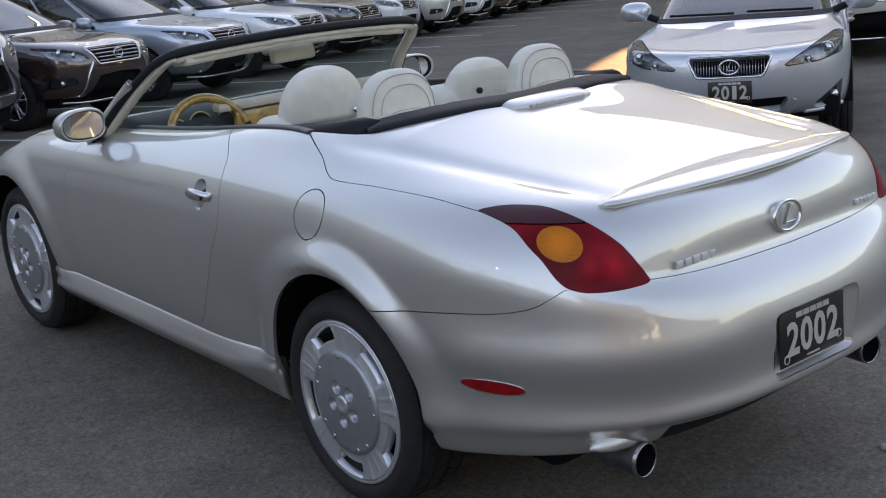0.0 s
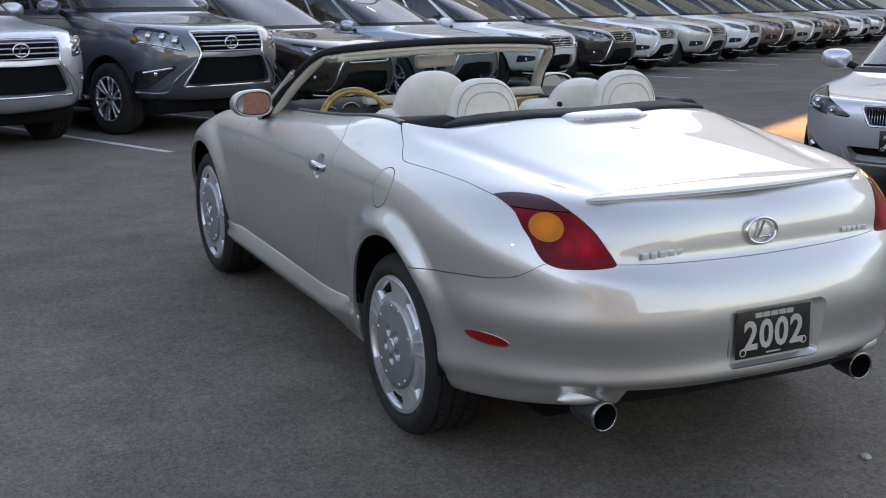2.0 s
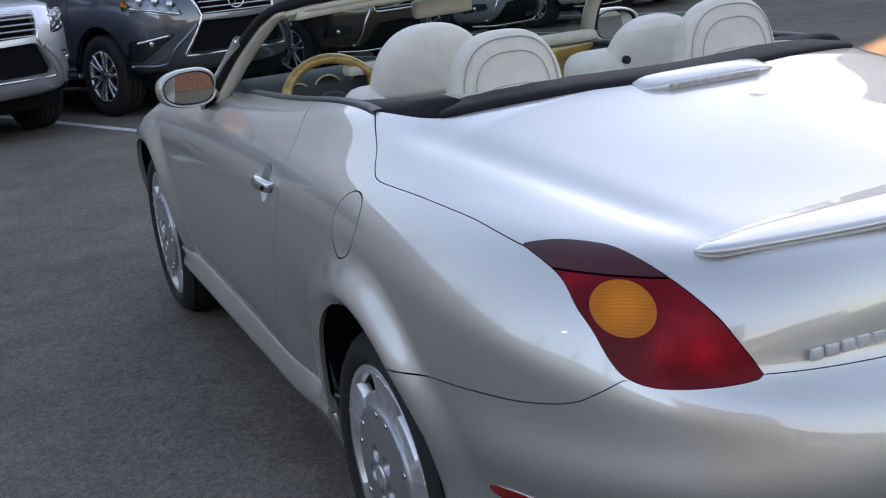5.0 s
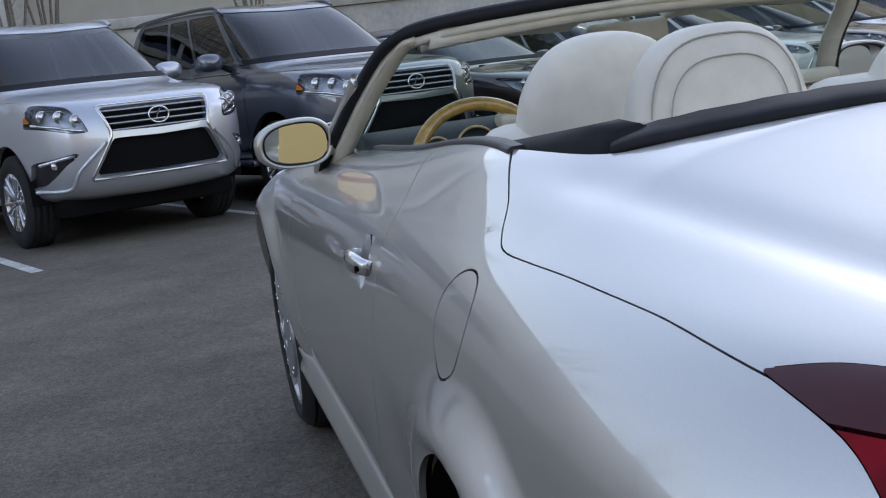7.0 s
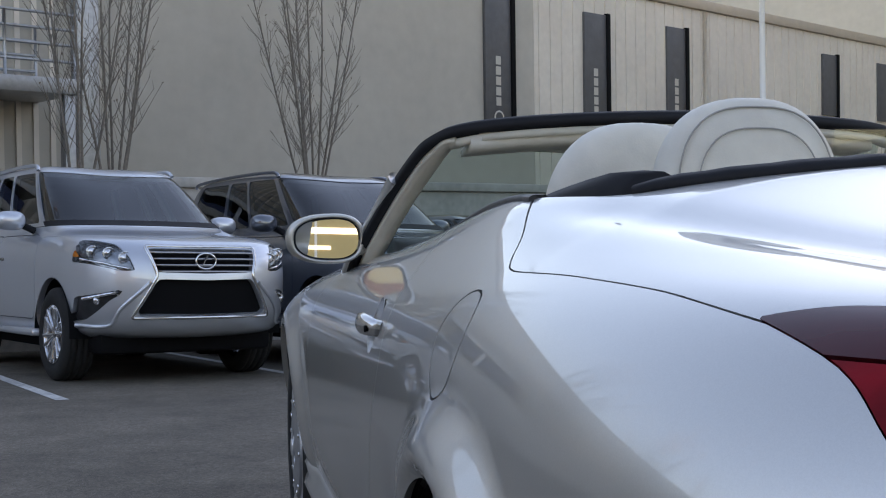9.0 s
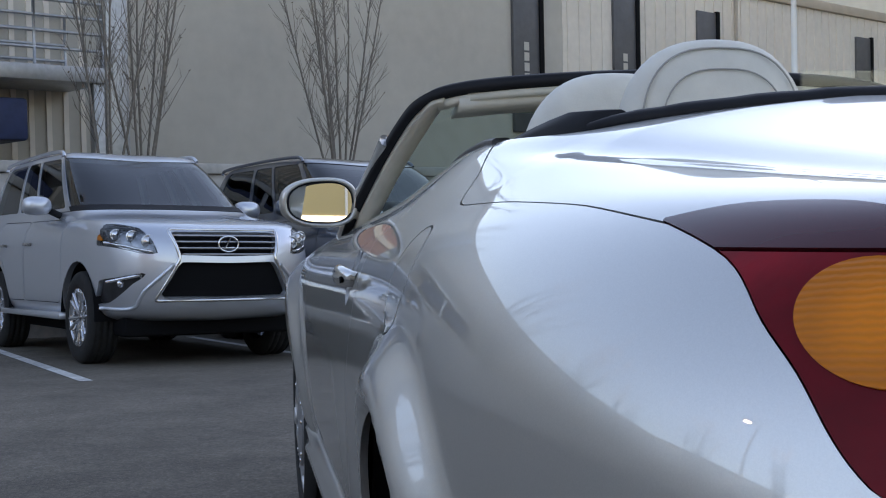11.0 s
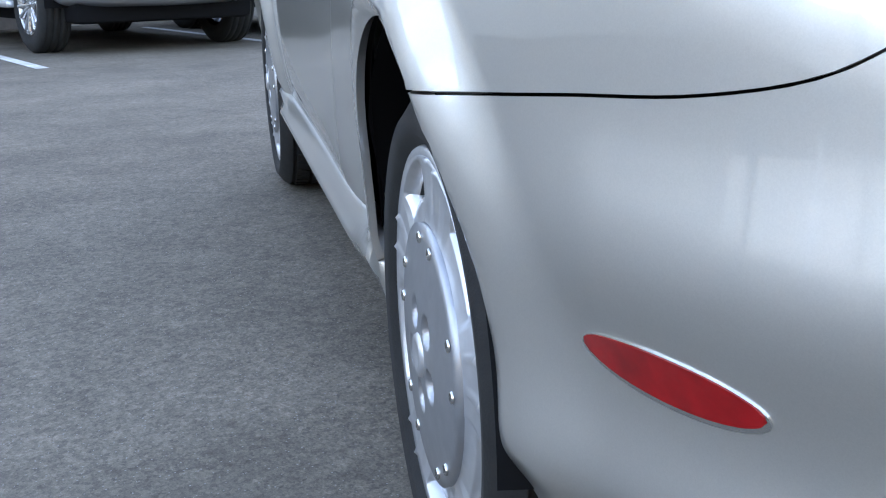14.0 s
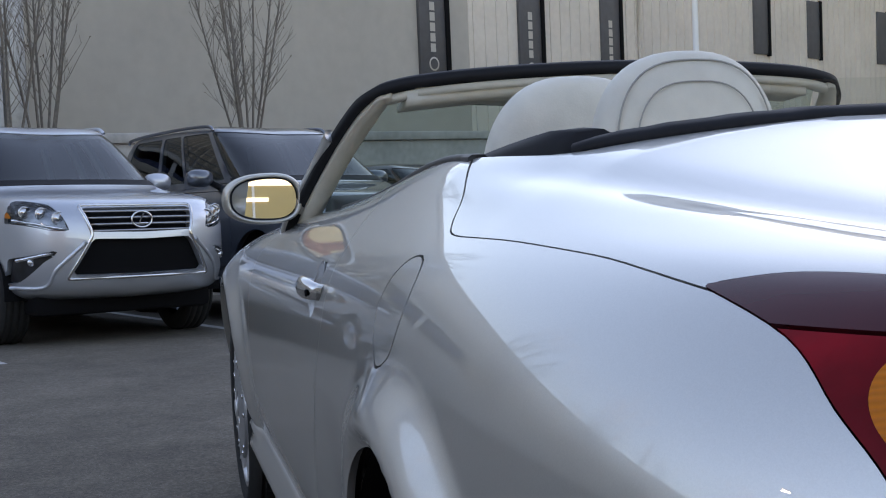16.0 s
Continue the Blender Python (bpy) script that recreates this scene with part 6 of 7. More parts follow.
cross_shell = car_shell(SUV_Z, SUV_W, tuple(v + 0.02 for v in SUV_TAIL[:9]) + (-2.30, -2.22, -2.02, -1.85, -1.70, -1.45, -1.2),
                        SUV_NOSE[:5] + (2.28, 2.10, 1.86, 1.40, 1.16, 0.90, 0.42, 0.06, -0.14, -0.35, -0.5), SUV_TURN[:6] + (1.36, 1.15, 0.85, 0.62, 0.42, 0.08, -0.16, -0.30, -0.45, -0.6), -1.32, 1.0, 0.868)
CROSS = dict(
    doors=([(0.86, 1.065), (-0.30, 1.075), (-0.30, 0.44), (0.80, 0.44), (0.90, 0.55)], [(-0.31, 1.075), (-1.30, 1.09), (-1.26, 0.90), (-0.98, 0.70), (-0.86, 0.44), (-0.31, 0.44)]),
    shell=cross_shell, category="suv", rear_axle=-1.32, front_axle=1.42, hub=0.37, arch=0.42, glass_t=(9.45, 12.0), hood_t=6.9, kw=1.0,
    windows=((0.60, 0.985), (0.28, 0.57), (-0.05, 0.24)),
    grille=bent([(0.0, 0.90), (-0.44, 0.90), (-0.36, 0.725), (0.0, 0.715), (0.36, 0.725), (0.44, 0.90)], 0.02),
    lower=bent([(0.36, 0.58), (0.0, 0.60), (-0.36, 0.58), (-0.52, 0.32), (0.0, 0.31), (0.52, 0.32)], 0.03),
    lamp=bent([(-0.875, 0.965), (-0.74, 0.935), (-0.53, 0.865), (-0.47, 0.785), (-0.62, 0.770), (-0.85, 0.835)], 0.02), amber=None,
    fog=bent([(-0.86, 0.60), (-0.66, 0.585), (-0.64, 0.50), (-0.86, 0.47)], 0.02),
    bulbs=((0.74, 0.885, 0.042), (0.62, 0.845, 0.036)), fog_bulb=(0.76, 0.535, 0.034),
    mirror=(1.02, 0.62, 1.13), track=0.905, tyre=0.362, rim=0.235, spokes=5, seat_x=0.38, seat_top=1.05, dash_y=1.0, dash_z=1.0, handles=(-0.15, -1.02), handle_z=0.90,
    slats=tuple((0.875 - 0.042 * k, 0.415 - 0.018 * k) for k in range(4)), slat_shape=[(-0.010, -0.010), (-0.012, 0.004), (0.0, 0.012), (0.012, 0.004), (0.010, -0.010)], slat_mat=DARK_CHROME,
    trim=[[(-0.455, 0.915), (-0.365, 0.712), (0.365, 0.712), (0.455, 0.915)]], trim_loop=False, trim_r=0.014,
    strips=[[(0.44, 0.76), (0.52, 0.60), (0.58, 0.36)], [(0.0, 0.275), (0.4, 0.275), (0.70, 0.30)]], strip_mat=CHROME_SATIN, emblem=0.815, badge=(0.078, 0.056, 0.008), rails=False, wiper=(1.16, 1.10))

SEDAN_Z = [tuple(v * 0.80 - 0.02 for v in z) for z in SUV_Z[:6]] + [(0.98, 0.92, 0.89, 0.86, 0.78), (1.02, 0.95, 0.91, 0.885, 0.825), (1.035, 0.965, 0.925, 0.905, 0.885), (1.045, 0.985, 0.95, 0.935, 0.945),
            (1.08, 1.06, 1.04, 1.03, 1.03), (1.19, 1.21, 1.21, 1.20, 1.19), (1.33, 1.36, 1.36, 1.35, 1.33), (1.38, 1.405, 1.405, 1.395, 1.385), (1.395, 1.425, 1.425, 1.415, 1.405), (1.40, 1.43, 1.43, 1.42, 1.41)]
sedan_shell = car_shell(SEDAN_Z, SUV_W, (-2.05, -2.18, -2.24, -2.27, -2.28, -2.27, -2.24, -2.17, -1.75, -1.62, -1.45, -1.20, -0.95, -0.85, -0.75, -0.65),
                        (1.98, 2.16, 2.24, 2.27, 2.27, 2.23, 2.10, 1.86, 1.40, 1.12, 0.92, 0.44, 0.02, -0.15, -0.30, -0.4), (1.36, 1.36, 1.36, 1.36, 1.36, 1.36, 1.28, 1.10, 0.82, 0.60, 0.42, 0.08, -0.20, -0.30, -0.4, -0.5), -1.37, 0.895, 0.955, 0.0)
SEDAN = dict(
    doors=([(0.86, 0.87), (-0.25, 0.88), (-0.25, 0.34), (0.80, 0.34), (0.88, 0.45)], [(-0.26, 0.88), (-1.15, 0.89), (-1.10, 0.75), (-0.92, 0.60), (-0.80, 0.34), (-0.26, 0.34)]),
    shell=sedan_shell, category="car", rear_axle=-1.37, front_axle=1.36, hub=0.34, arch=0.385, glass_t=(9.4, 12.0), hood_t=6.0, kw=0.895,
    windows=((0.58, 0.985), (0.20, 0.55)),
    grille=bent([(0.0, 0.722), (-0.285, 0.722), (-0.228, 0.590), (0.0, 0.585), (0.228, 0.590), (0.285, 0.722)], 0.02),
    lower=bent([(0.41, 0.425), (0.0, 0.41), (-0.41, 0.425), (-0.345, 0.315), (0.0, 0.295), (0.345, 0.315)], 0.02),
    lamp=bent([(-0.775, 0.835), (-0.70, 0.825), (-0.57, 0.775), (-0.45, 0.70), (-0.345, 0.632), (-0.45, 0.640), (-0.62, 0.655), (-0.765, 0.70)], 0.015), amber=None,
    fog=bent([(-0.765, 0.51), (-0.56, 0.345), (-0.58, 0.315), (-0.745, 0.33)], 0.015),
    bulbs=((0.53, 0.675, 0.036), (0.66, 0.735, 0.048)), fog_bulb=(0.70, 0.40, 0.034),
    mirror=(0.91, 0.55, 0.99), track=0.825, tyre=0.325, rim=0.225, spokes=5, seat_x=0.36, seat_top=0.92, dash_y=0.95, dash_z=0.86, handles=(-0.1, -0.95), handle_z=0.78,
    slats=tuple((x, 0.0) for x in ()), slat_shape=[(-0.01, -0.01), (0, 0.01), (0.01, -0.01)], slat_mat=DARK_CHROME,
    trim=[[(-0.298, 0.732), (-0.234, 0.580), (0.234, 0.580), (0.298, 0.732)]], trim_loop=False, trim_r=0.008,
    strips=[[(0.0, 0.270), (0.30, 0.275), (0.40, 0.30), (0.44, 0.40)], [(0.50, 0.295), (0.62, 0.30), (0.755, 0.315)]], strip_mat=None, emblem=0.652, badge=(0.068, 0.050, 0.007), rails=False, wiper=(1.10, 0.96))


def on_lot(x, y, heading):
    """A pose on the sloping lot at x, y with the nose along heading."""
    e = 0.4
    up = Vector((-(ground_z(x + e, y) - ground_z(x - e, y)) / (2 * e), -(ground_z(x, y + e) - ground_z(x, y - e)) / (2 * e), 1)).normalized()
    h = Vector((*heading, 0))
    h = (h - up * h.dot(up)).normalized()
    r = h.cross(up)
    m = Matrix((r, h, up)).transposed().to_4x4()
    m.translation = (x, y, ground_z(x, y) - 0.004)
    return m


def place(emblem, degrees_, nose):
    a = radians(degrees_)
    h = (math.sin(a), -math.cos(a))
    return on_lot(emblem[0] - nose * h[0], emblem[1] - nose * h[1], h)


def recolour(car, old, new_mat):
    for ob in car.children_recursive:
        for slot in ob.material_slots:
            if slot.material == old:
                slot.link = "OBJECT"
                slot.material = new_mat


PAINTS = dict(
    silver=paint("silver_suv_paint", (0.60, 0.63, 0.68)), slate=paint("slate_paint", (0.085, 0.10, 0.125), 0.6, 0.3), brown=paint("dark_brown_paint", (0.045, 0.022, 0.020), 0.5, 0.3),
    greyblue=paint("grey_blue_paint", (0.34, 0.39, 0.45)), white=paint("white_pearl_paint", (0.78, 0.79, 0.80), 0.1, 0.4), black=paint("black_paint", (0.022, 0.016, 0.015), 0.3, 0.3),
    champagne=paint("champagne_paint", (0.56, 0.55, 0.50), 0.6), bronze=paint("bronze_paint", (0.20, 0.135, 0.095), 0.6), ice=paint("ice_silver_paint", (0.60, 0.62, 0.66), 0.7))
suv = build_vehicle(SUV, PAINTS["silver"], "silver_suv", "silver full-size SUV parked nose out in the lot")
suv.matrix_basis = place((-1.15, 8.85), 23.5, 2.36) @ Matrix.Scale(1.04, 4)
tagged(suv, group="parked cars")
dark = copy_thing(suv, place((1.20, 9.65), 23, 2.36) @ Matrix.Scale(1.02, 4))
dark.name = "slate_suv"
tagged(dark, "dark slate-grey full-size SUV parked nose out", "suv")
recolour(dark, PAINTS["silver"], PAINTS["slate"])
white_one = build_vehicle(CROSS, PAINTS["white"], "crossover", "white crossover in the parked row")
ROW = [((3.49, 10.92), "brown", "dark brown"), ((5.84, 12.30), "greyblue", "pale grey-blue"), ((8.30, 13.95), "white", "white"), ((10.73, 15.66), "black", "black-brown"), ((12.78, 17.05), "white", "white"),
       ((15.20, 18.45), "champagne", "pale champagne"), ((17.43, 19.86), "white", "white"), ((19.90, 21.45), "bronze", "bronze-brown"), ((22.30, 22.95), "champagne", "dull silver"), ((24.70, 24.45), "bronze", "brown"),
       ((27.10, 25.95), "white", "white"), ((29.50, 27.45), "ice", "light silver"), ((31.90, 28.95), "greyblue", "grey-blue"), ((34.30, 30.45), "white", "white"), ((36.70, 31.95), "ice", "light silver")]
for k, (at, colour, text) in enumerate(ROW):
    car = white_one if k == 2 else copy_thing(white_one, Matrix())
    car.matrix_basis = place(at, 25 + min(k, 6), 2.36)
    tagged(car, text + " crossover parked nose out in the row", "suv", "parked cars")
    if colour != "white":
        recolour(car, PAINTS["white"], PAINTS[colour])
sedan = build_vehicle(SEDAN, PAINTS["ice"], "silver_sedan", "light silver sedan with a dealer plate, parked facing out")
sedan.matrix_basis = place((4.17, 2.42), -57, 2.27)
f = Front(sedan_shell, 1.5)
build_plate("black dealer plate with the model year", sedan, pose(0, f.y(0, 0.47) + 0.012, 0.475, 90, 0, 180), "2012")
for x in np.linspace(-0.26, 0.26, 27):
    top, low = 0.716, 0.592
    if abs(x) < 0.235 + (0.30 - 0.235) * 0.5:
        part("grille_bar", sweep([(x, f.y(x, low) - 0.02, low), (x, f.y(x, top) - 0.02, top)], circle(0.0035, 6)), DARK_CHROME, sedan)

# two more of the row stand behind it
for at, turn, colour, text in (((10.1, 4.75), -52, "champagne", "pale grey crossover parked behind the sedan"), ((14.3, 7.3), -52, "slate", "dark grey crossover at the end of the lane")):
    car = copy_thing(white_one, place(at, turn, 2.36))
    tagged(car, text, "suv", "parked cars")
    recolour(car, PAINTS["white"], PAINTS[colour])


# ---- building, wall, trees and lamps ----
U = Vector((math.cos(radians(32)), math.sin(radians(32)), 0))          # along the far building
N = Vector((U.y, -U.x, 0))                                             # out of it, towards the lot
BASE = Vector((0, 22, 0))
STUCCO = material("beige_wall", (0.48, 0.45, 0.395), 0.85, var=0.05, scale=3, stain=0.06, stain_scale=0.35, bump=0.1, bump_scale=40)
PALE_WALL = material("pale_wall", (0.70, 0.67, 0.61), 0.85, var=0.05, scale=3, stain=0.08, stain_scale=0.4)
RIBBED = material("ribbed_sheet", (0.70, 0.64, 0.565), 0.6, 0.1, var=0.04, scale=6, stain=0.07, stain_scale=0.5)
CONCRETE = material("concrete", (0.42, 0.40, 0.37), 0.85, var=0.12, scale=10, stain=0.15, stain_scale=0.8, bump=0.2, bump_scale=30)
STEEL = material("galvanised_steel", (0.42, 0.43, 0.44), 0.45, 0.8, var=0.12, scale=12)
PANEL_DARK = material("dark_panel", (0.085, 0.085, 0.09), 0.45, var=0.12, scale=5)
COPING = material("coping_sheet", (0.50, 0.42, 0.33), 0.5, 0.2, var=0.06, scale=3)
BARK = material("bark", (0.20, 0.175, 0.15), 0.9, var=0.25, scale=25, bump=0.4, bump_scale=60)
LEAF = material("dry_leaf", (0.10, 0.065, 0.04), 0.8, var=0.3, scale=20)
BRICK = material("red_brick", (0.30, 0.13, 0.085), 0.85, var=0.25, scale=12, stain=0.1, stain_scale=0.6, bump=0.2, bump_scale=40)
SOIL = material("planting_soil", (0.10, 0.075, 0.05), 0.95, var=0.4, scale=12, bump=0.5, bump_scale=25)
BLUE_AWNING = material("blue_awning", (0.02, 0.035, 0.10), 0.6, var=0.15)


def wall_frame(u=0.0, out=0.0, z=0.0, origin=BASE):
    """A frame on the building's face: x along it, y out of it, z up."""
    m = Matrix((U, N * -1, Vector((0, 0, 1)))).transposed().to_4x4()
    m.translation = origin + U * u + N * out + Vector((0, 0, z))
    return m


def build_far_building():
    house = thing("warehouse", "long beige metal-clad building with dark tall panels", "building", wall_frame())
    part("wall", box(-40, 70, 0, 14, -4, 6.93), STUCCO, house)
    part("coping", box(-40.1, 70.1, -0.12, 14, 6.932, 7.20, 0.02), COPING, house, "tan roof-edge flashing")
    ribs = [box(8.0, 60, -0.012, 0.002, -0.5, 6.92)]
    for x in np.concatenate((np.arange(8.2, 60, 0.42), np.arange(-20, -3.8, 0.30))):
        ribs.append(box(x - 0.045, x + 0.045, -0.035, 0.002, -0.5, 6.92))
    pts, faces, base = [], [], 0
    for bm in ribs:
        bm.verts.index_update()
        pts += [tuple(v.co) for v in bm.verts]
        faces += [tuple(base + v.index for v in f.verts) for f in bm.faces]
        base += len(bm.verts)
        bm.free()
    tagged(part("ribbing", (np.array(pts), None, faces), RIBBED, house, smooth=False), kind="stuff")
    for k, u in enumerate((6.75, 10.27, 13.68, 21.9, 25.5, 31.0)):
        low = 2.9 if k < 3 else 4.4
        p = part("wall_panel", box(u - 0.47, u + 0.47, -0.09, 0.0, low, 6.32, 0.01), PANEL_DARK, house, "tall dark banner panel")
        part("panel_edge", box(u + 0.36, u + 0.50, -0.13, -0.02, low - 0.05, 6.36, 0.01), DARK_GAP, p)
        if k < 3:
            for i in range(5):
                part("bar", box(u - 0.14, u + 0.02, -0.097, -0.089, 3.82 + i * 0.235, 4.01 + i * 0.235), PLATE_GREY, p, smooth=False)
            part("roundel", moved(lathe([(0, 0.16), (0.006, 0.16), (0.006, 0.12)], 24), pose(u - 0.05, -0.091, 3.55, 0, 0, -90)), PLATE_GREY, p)
    part("downpipe", sweep([(15.0, -0.08, -0.5), (15.0, -0.08, 6.9)], circle(0.05, 10)), RIBBED, house)
    part("pilaster", box(-3.75, -3.35, -0.25, 0.0, -1, 6.92, 0.01), STEEL, house)
    return house


def build_stair():
    st = thing("steel_landing", "galvanised steel outside landing with pipe railings", "landing", wall_frame())
    part("landing", box(-9.6, -4.35, -1.5, -0.02, 3.22, 3.46, 0.01), STEEL, st)
    for y in (-1.46, -0.1):
        for x in (-9.4, -8.1, -6.8, -5.55, -4.42):
            part("post", sweep([(x, y, 3.4), (x, y, 4.46)], circle(0.026, 8)), STEEL, st)
        for z in (3.72, 3.98, 4.22, 4.46):
            part("rail", sweep([(-9.4, y, z), (-4.42, y, z)], circle(0.024, 8)), STEEL, st)
    for x in (-4.5, -7.5):
        part("column", box(x - 0.09, x + 0.09, -1.45, -1.27, -0.5, 3.22, 0.01), STEEL, st)
    solo("awning", box(-9.5, -5.6, -1.3, -0.03, 2.3, 2.95, 0.05), BLUE_AWNING, "dark blue canvas awning under the landing", "awning", m=wall_frame())
    return st


def build_low_wall():
    o = Vector((0, 15.6, 0))
    solo("retaining_wall", box(-30, 60, 0, 0.25, -4, 1.62, 0.02), CONCRETE, "low grey concrete wall behind the parked cars", "wall", "structure", m=wall_frame(origin=o))
    solo("wall_cap", box(-30, 60, -0.06, 0.31, 1.624, 1.76, 0.02), CONCRETE, "pale concrete wall cap", "wall", "structure", m=wall_frame(origin=o))
    solo("planting_bed", box(-30, 60, 0.26, 5.4, -4, 1.45), SOIL, "bare soil bed behind the wall", "ground", "structure", m=wall_frame(origin=o))


def tree_geo(rng, height, stems, spread):
    """A vase of slim upright stems with many short, steep twigs; also the places of the last leaves."""
    segs, tips = [], []

    def run(p, d, length, n, wander, rise):
        path = [p]
        for i in range(n):
            d = (d + Vector((rng.uniform(-1, 1), rng.uniform(-1, 1), 0)) * wander + Vector((0, 0, rise))).normalized()
            p = p + d * length / n
            path.append(p)
        return path, d

    def twigs(path, r, count, length, level):
        n = len(path) - 1
        for k in range(count):
            f = rng.uniform(0.15, 1.0) * n
            i = min(int(f), n - 1)
            q = path[i].lerp(path[i + 1], f - i)
            along = (path[i + 1] - path[i]).normalized()
            a = rng.uniform(0, 2 * math.pi)
            d = (along + Vector((math.cos(a), math.sin(a), 0)) * rng.uniform(0.45, 0.85)).normalized()
            ln = length * rng.uniform(0.5, 1.2) * (1.15 - 0.6 * f / n)
            twig, _ = run(q, d, ln, 3, 0.12, 0.10)
            segs.append((twig, r, r * 0.5))
            tips.append(twig[-1])
            if level:
                twigs(twig, r * 0.62, rng.randint(2, 4), ln * 0.45, level - 1)
    for s in range(stems):
        a = 2 * math.pi * s / stems + rng.uniform(-0.5, 0.5)
        lean = rng.uniform(0.03, 0.22) * spread
        d = Vector((math.cos(a) * lean, math.sin(a) * lean, 1)).normalized()
        path, _ = run(Vector((math.cos(a) * 0.06, math.sin(a) * 0.06, -0.15)), d, height * rng.uniform(0.8, 1.0), 9, 0.035, 0.02)
        segs.append((path, 0.022, 0.007))
        twigs(path, 0.0065, 32, height * 0.14, 1)
    return segs, tips


def tubes(segs, sides=5):
    geos = []
    for path, r0, r1 in segs:
        n = len(path)
        geos.append(sweep([tuple(p) for p in path], np.array([circle(r0 + (r1 - r0) * i / (n - 1), sides) for i in range(n)]), caps=False, flat=(1, 0.02, 0)))
    return joined(*geos)


def build_tree(seed, at, height, stems=4, spread=0.8, thick=1.0, label="bare multi-stemmed tree with a few dry leaves"):
    rng = random.Random(seed)
    tree = thing("bare_tree", label, "tree", Matrix.Translation(at), group="bare trees")
    segs, tips = tree_geo(rng, height, stems, spread)
    segs = [(path, r0 * thick, r1 * thick) for path, r0, r1 in segs]
    part("trunk", tubes([s for s in segs if s[1] > 0.015 * thick], 7), BARK, tree)
    part("crown", tubes([s for s in segs if s[1] <= 0.015 * thick], 3), BARK, tree)
    pts, faces = [], []
    for p in tips:
        if rng.random() < 0.12:
            b = len(pts)
            r = rng.uniform(0.016, 0.030)
            u = Vector((rng.uniform(-1, 1), rng.uniform(-1, 1), rng.uniform(-1, 1))).normalized()
            v = u.orthogonal().normalized()
            pts += [tuple(p + u * r), tuple(p + v * r * 0.6), tuple(p - u * r), tuple(p - v * r * 0.6)]
            faces.append((b, b + 1, b + 2, b + 3))
    if pts:
        tagged(part("leaves", (np.array(pts), None, faces), LEAF, tree, smooth=False), kind="stuff")
    return tree


LAMP_LIGHT = material("lit_lamp", (0.8, 0.8, 0.75), 0.3, emit=(1.0, 0.93, 0.80, 6.0))


def build_lamp_pole(at, height, turn=0.0, heads=(-0.6, 0.6)):
    pole = thing("lamp_post", "tall white lamp post of the car lot", "lamp post", pose(*at, 0, 0, turn), group="lamp posts")
    part("pole", sweep([(0, 0, -0.3), (0, 0, height)], np.array([circle(0.09, 14), circle(0.065, 14)])), WHITE_PAINT, pole)
    part("arm", sweep([(-0.5, 0, height - 0.05), (0.5, 0, height - 0.05)], circle(0.035, 8)), WHITE_PAINT, pole)
    for x in heads:
        part("lamp_head", box(x - 0.28, x + 0.28, -0.18, 0.18, height - 0.12, height + 0.06, 0.04), WHITE_PAINT, pole)
        part("lamp_lens", box(x - 0.18, x + 0.18, -0.12, 0.12, height - 0.14, height - 0.121), LAMP_LIGHT, pole)


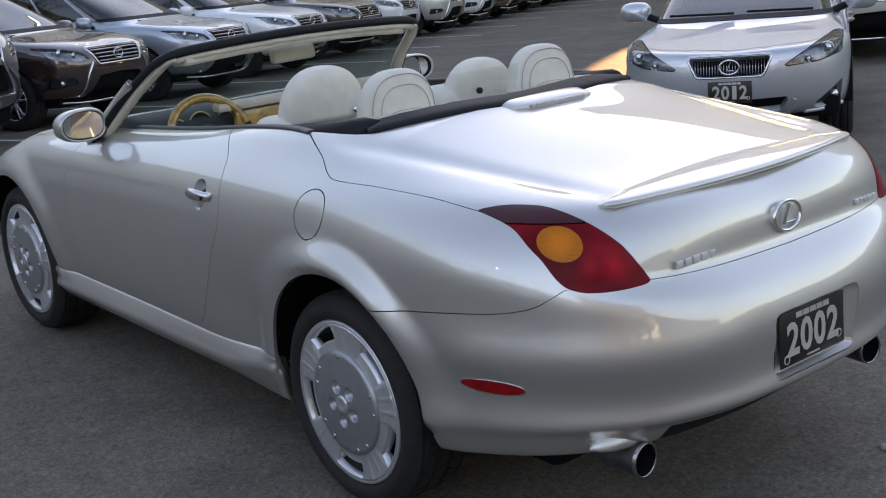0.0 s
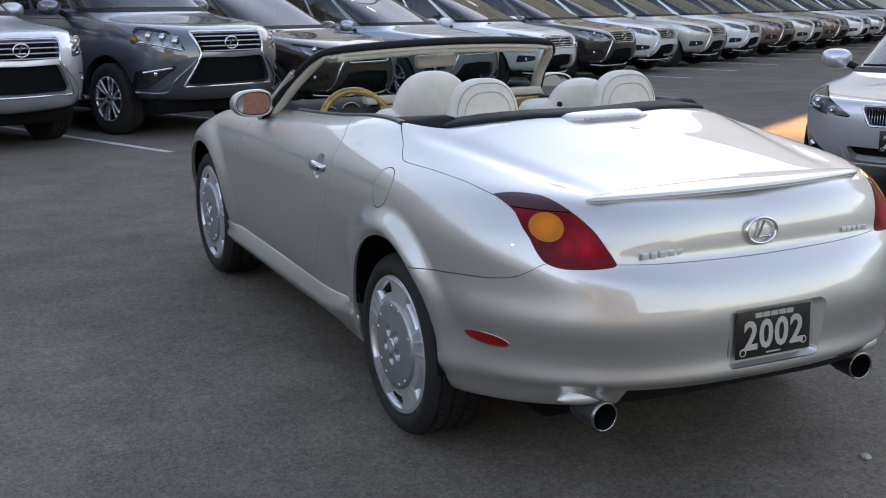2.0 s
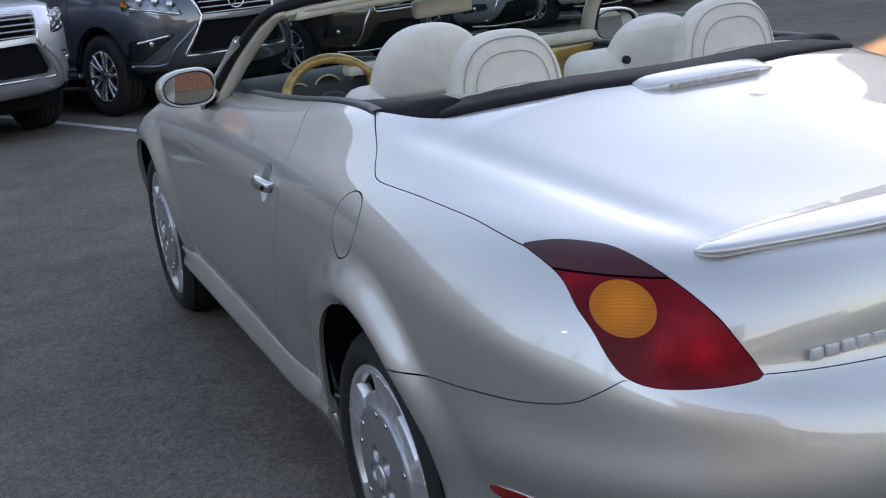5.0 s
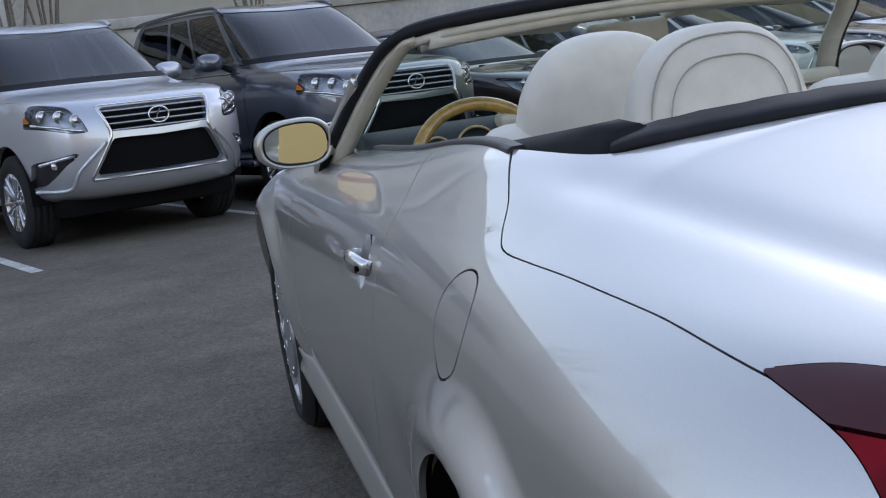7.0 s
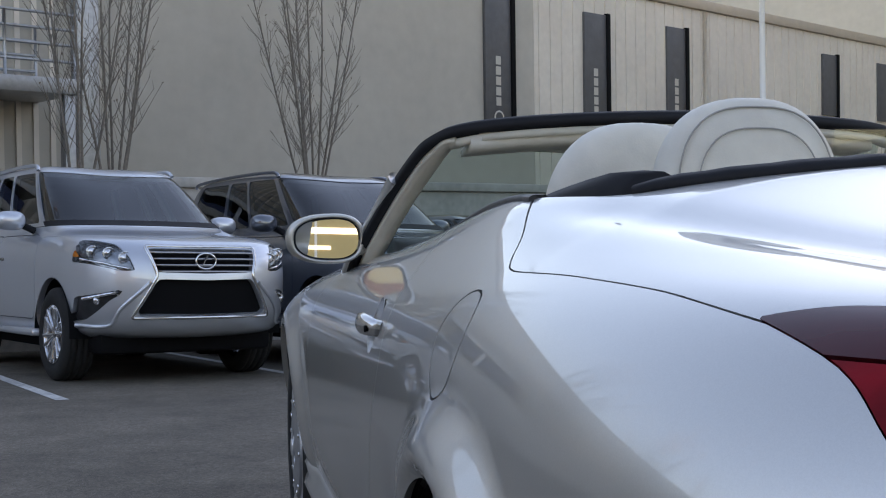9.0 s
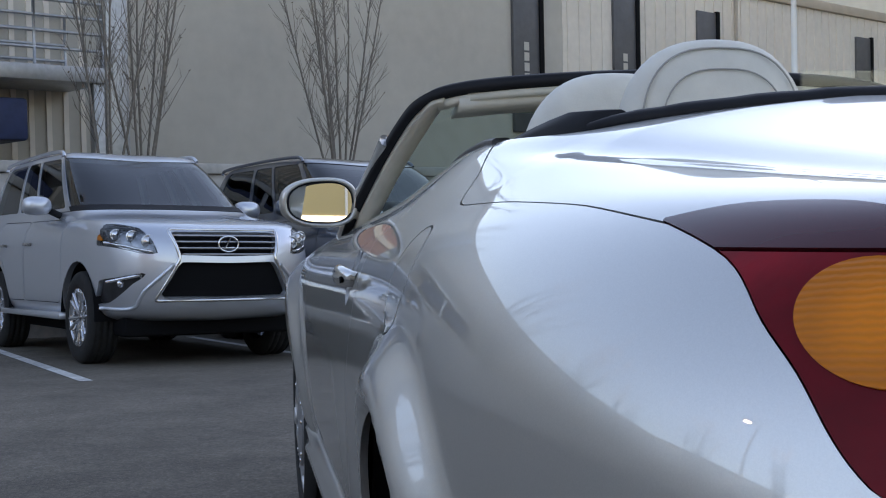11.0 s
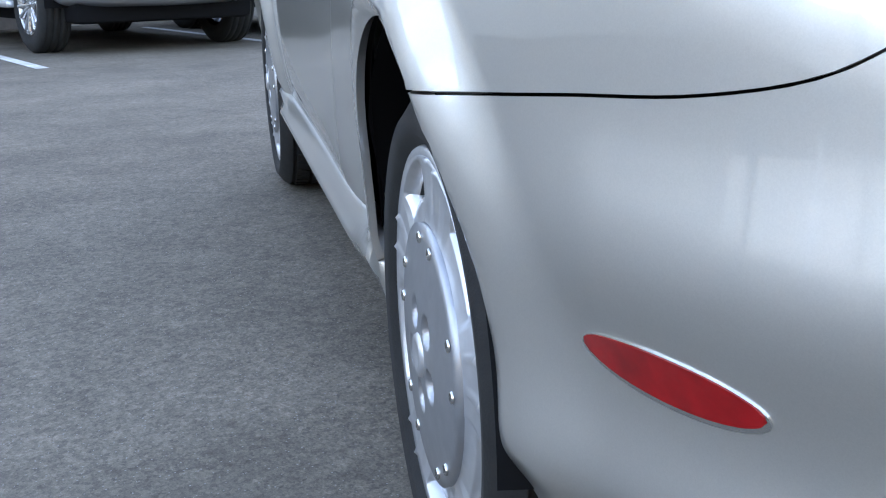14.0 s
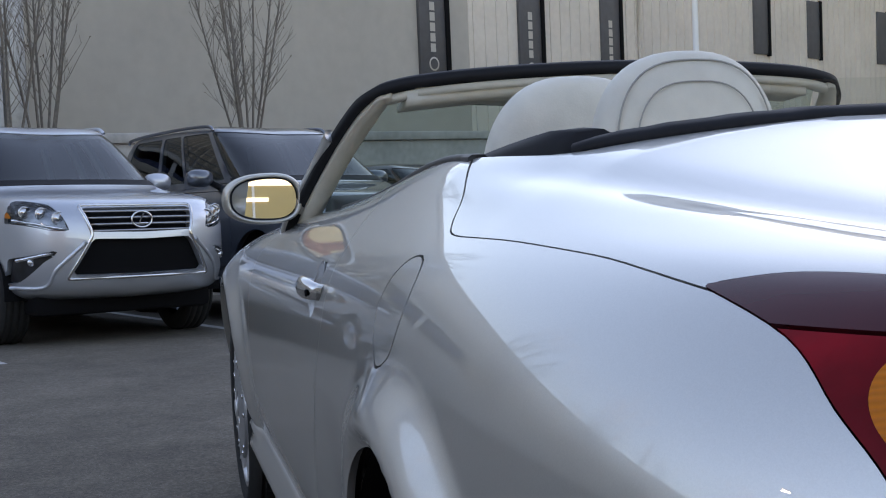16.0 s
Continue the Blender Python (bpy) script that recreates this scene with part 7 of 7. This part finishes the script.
def build_back_buildings():
    """What stands behind and beside the camera, and unseen blocks added against the low sun and bright sky: it shows in
    the paint and the mirrors.
    """
    fwd, side = Vector((0.49, 0.87, 0)), Vector((0.87, -0.49, 0))
    m = Matrix((side, fwd, Vector((0, 0, 1)))).transposed().to_4x4()
    m.translation = fwd * -34
    shop = thing("dealership", "long brick dealership building with lit shop windows", "building", m)
    part("wall", box(-14, 45, -12, 0, -1, 7.5), BRICK, shop)
    part("coping", box(-14.1, 45.1, -12, 0.1, 7.502, 7.8), COPING, shop)
    # Unseen storey and windows, added to fill the door's reflection with brick and yellow.
    part("added_storey", box(-7, 13, -12, -0.3, 7.802, 16.0), BRICK, shop)
    for k in range(4):
        part("added_window", box(-6.4 + k * 4.72, -2.6 + k * 4.72, -0.302, -0.24, 8.3, 11.0), SHOP_GLOW, shop, "lit shop window")
    for k in range(12):
        x = -13.0 + k * 4.72
        low, top = (0.8, 6.6) if x < 13 else (1.8, 4.6)
        w = part("shop_window", box(x, x + 3.8, 0.0, 0.06, low, top), SHOP_GLOW, shop, "lit shop window")
        part("window_frame", box(x - 0.1, x + 3.9, 0.0, 0.05, top + 0.002, top + 0.2), WHITE_PAINT, w)
        part("mullion", box(x + 1.86, x + 1.94, 0.05, 0.095, low, top), WHITE_PAINT, w)
        part("strip_light", box(x + 0.1, x + 3.7, 0.062, 0.10, low + (top - low) * 0.69, low + (top - low) * 0.725), TUBE, w, "glowing strip light")
        part("strip_light", box(x + 0.6, x + 2.4, 0.062, 0.10, low + (top - low) * 0.60, low + (top - low) * 0.622), TUBE, w, "glowing strip light")
    left = thing("long_building", "long low beige building beside the lot", "building", pose(-19, 6, 0, 0, 0, 0))
    part("wall", box(-10, 0, -27, 60, -3, 5.8), PALE_WALL, left)
    part("coping", box(-10, 0.1, -27.1, 60, 5.802, 6.05), COPING, left)
    # Unseen wall, added to keep bright sky out of the bumper's reflection.
    right = thing("low_store", "unseen long low beige wall, added to dim the bumper's reflections", "building", pose(30, -40, 0, 0, 0, 0))
    part("wall", box(0, 10, -34, 36, -3, 4.6), STUCCO, right)
    part("coping", box(-0.1, 10, -34, 36.1, 4.602, 4.85), COPING, right)
    # unseen block added to hide the low sun; one open bay lets it through
    ahead, across = Vector((math.sin(SUN_AZ), math.cos(SUN_AZ), 0)), Vector((math.cos(SUN_AZ), -math.sin(SUN_AZ), 0))
    m = Matrix((across, ahead, Vector((0, 0, 1)))).transposed().to_4x4()
    m.translation = ahead * 45
    end = thing("end_building", "unseen tall beige block added to hide the low sun, with one open bay", "building", m)
    part("wall", box(-13, -2.2, 0, 2, -5, 15.6), STUCCO, end)
    part("wall", box(1.9, 70, 0, 2, -5, 15.6), STUCCO, end)
    # extra height, added to shade the top of the dealership
    part("added_storey", box(8, 30, 0, 2, 15.602, 27), STUCCO, end)
    part("lintel", box(-2.2, 1.9, 0, 2, 4.42, 15.6), STUCCO, end)
    part("parapet", box(-2.2, 1.9, 0, 2, -5, 3.1), STUCCO, end)
    part("wing", box(-70, -13, 0, 10, -5, 14.8), STUCCO, end)


SHOP_GLOW = material("shop_light", (0.35, 0.30, 0.15), 0.3, emit=(1.0, 0.84, 0.36, 0.022))
TUBE = material("strip_light", (0.8, 0.8, 0.7), 0.4, emit=(1.0, 0.90, 0.55, 0.45))
build_far_building()
build_stair()
build_low_wall()
bed = Vector((0, 18.6, 1.4))
build_tree(3, bed + U * 0.95, 6.0, 9, 1.75)
build_tree(11, bed + U * -2.75, 6.5, 6, 1.2)
build_tree(17, bed + U * -3.30, 6.0, 5, 1.2)
build_tree(23, bed + U * -10.1, 10.5, 6, 1.3, 2.2)
build_tree(29, bed + U * -15.9, 11.5, 6, 1.3, 2.2)
build_lamp_pole(tuple(Vector((0, 19.5, 0)) + U * 15.9), 10.5)
build_lamp_pole((-11.0, -0.9, 0), 7.6, 90, (0.6,))
for k, (x, y) in enumerate(((-16.5, 2), (-16.0, -3), (-16.2, -8), (-17, 8), (-16.5, 14))):
    build_tree(31 + k, (x, y, 0), 10.0, 6, 1.1, 2.6)
build_back_buildings()

# painted lines between the stalls
LINE = material("line_paint", (0.55, 0.55, 0.53), 0.75, var=0.25, scale=30, stain=0.2, stain_scale=3)


def build_line(a, b, w=0.10):
    a, b = Vector((*a, 0)), Vector((*b, 0))
    d = (b - a).normalized()
    s = Vector((-d.y, d.x, 0)) * w / 2
    pts, n = [], 16
    for i in range(n + 1):
        p = a.lerp(b, i / n)
        for q in (p - s, p + s):
            pts.append((q.x, q.y, ground_z(q.x, q.y) + 0.004))
    solo("road_marking", (np.array(pts), None, [(2 * i, 2 * i + 2, 2 * i + 3, 2 * i + 1) for i in range(n)]), LINE, "worn white stall line on the asphalt", "road marking", "structure", "stall lines")


for p in ((-2.15, 7.65), (0.17, 8.15)):
    build_line(p, (p[0] - 1.75, p[1] + 5.0))
for k in range(12):
    x, y = 2.4 + 2.4 * k, 9.3 + 1.5 * k
    build_line((x, y), (x - 1.9, y + 4.6))
for k in range(4):
    build_line((8.6 + 2.2 * k, 4.3 - 1.9 * k), (12.6 + 2.2 * k, 7.6 - 1.9 * k))

# a pebble by the tail
bm = bmesh.new()
bmesh.ops.create_icosphere(bm, subdivisions=2, radius=0.02)
for v in bm.verts:
    v.co *= 1 + 0.25 * noise.noise(v.co * 60)
    v.co.z *= 0.6
solo("pebble", bm, CONCRETE, "small pale pebble lying on the asphalt", "pebble", m=pose(0.54, -0.975, -0.026))
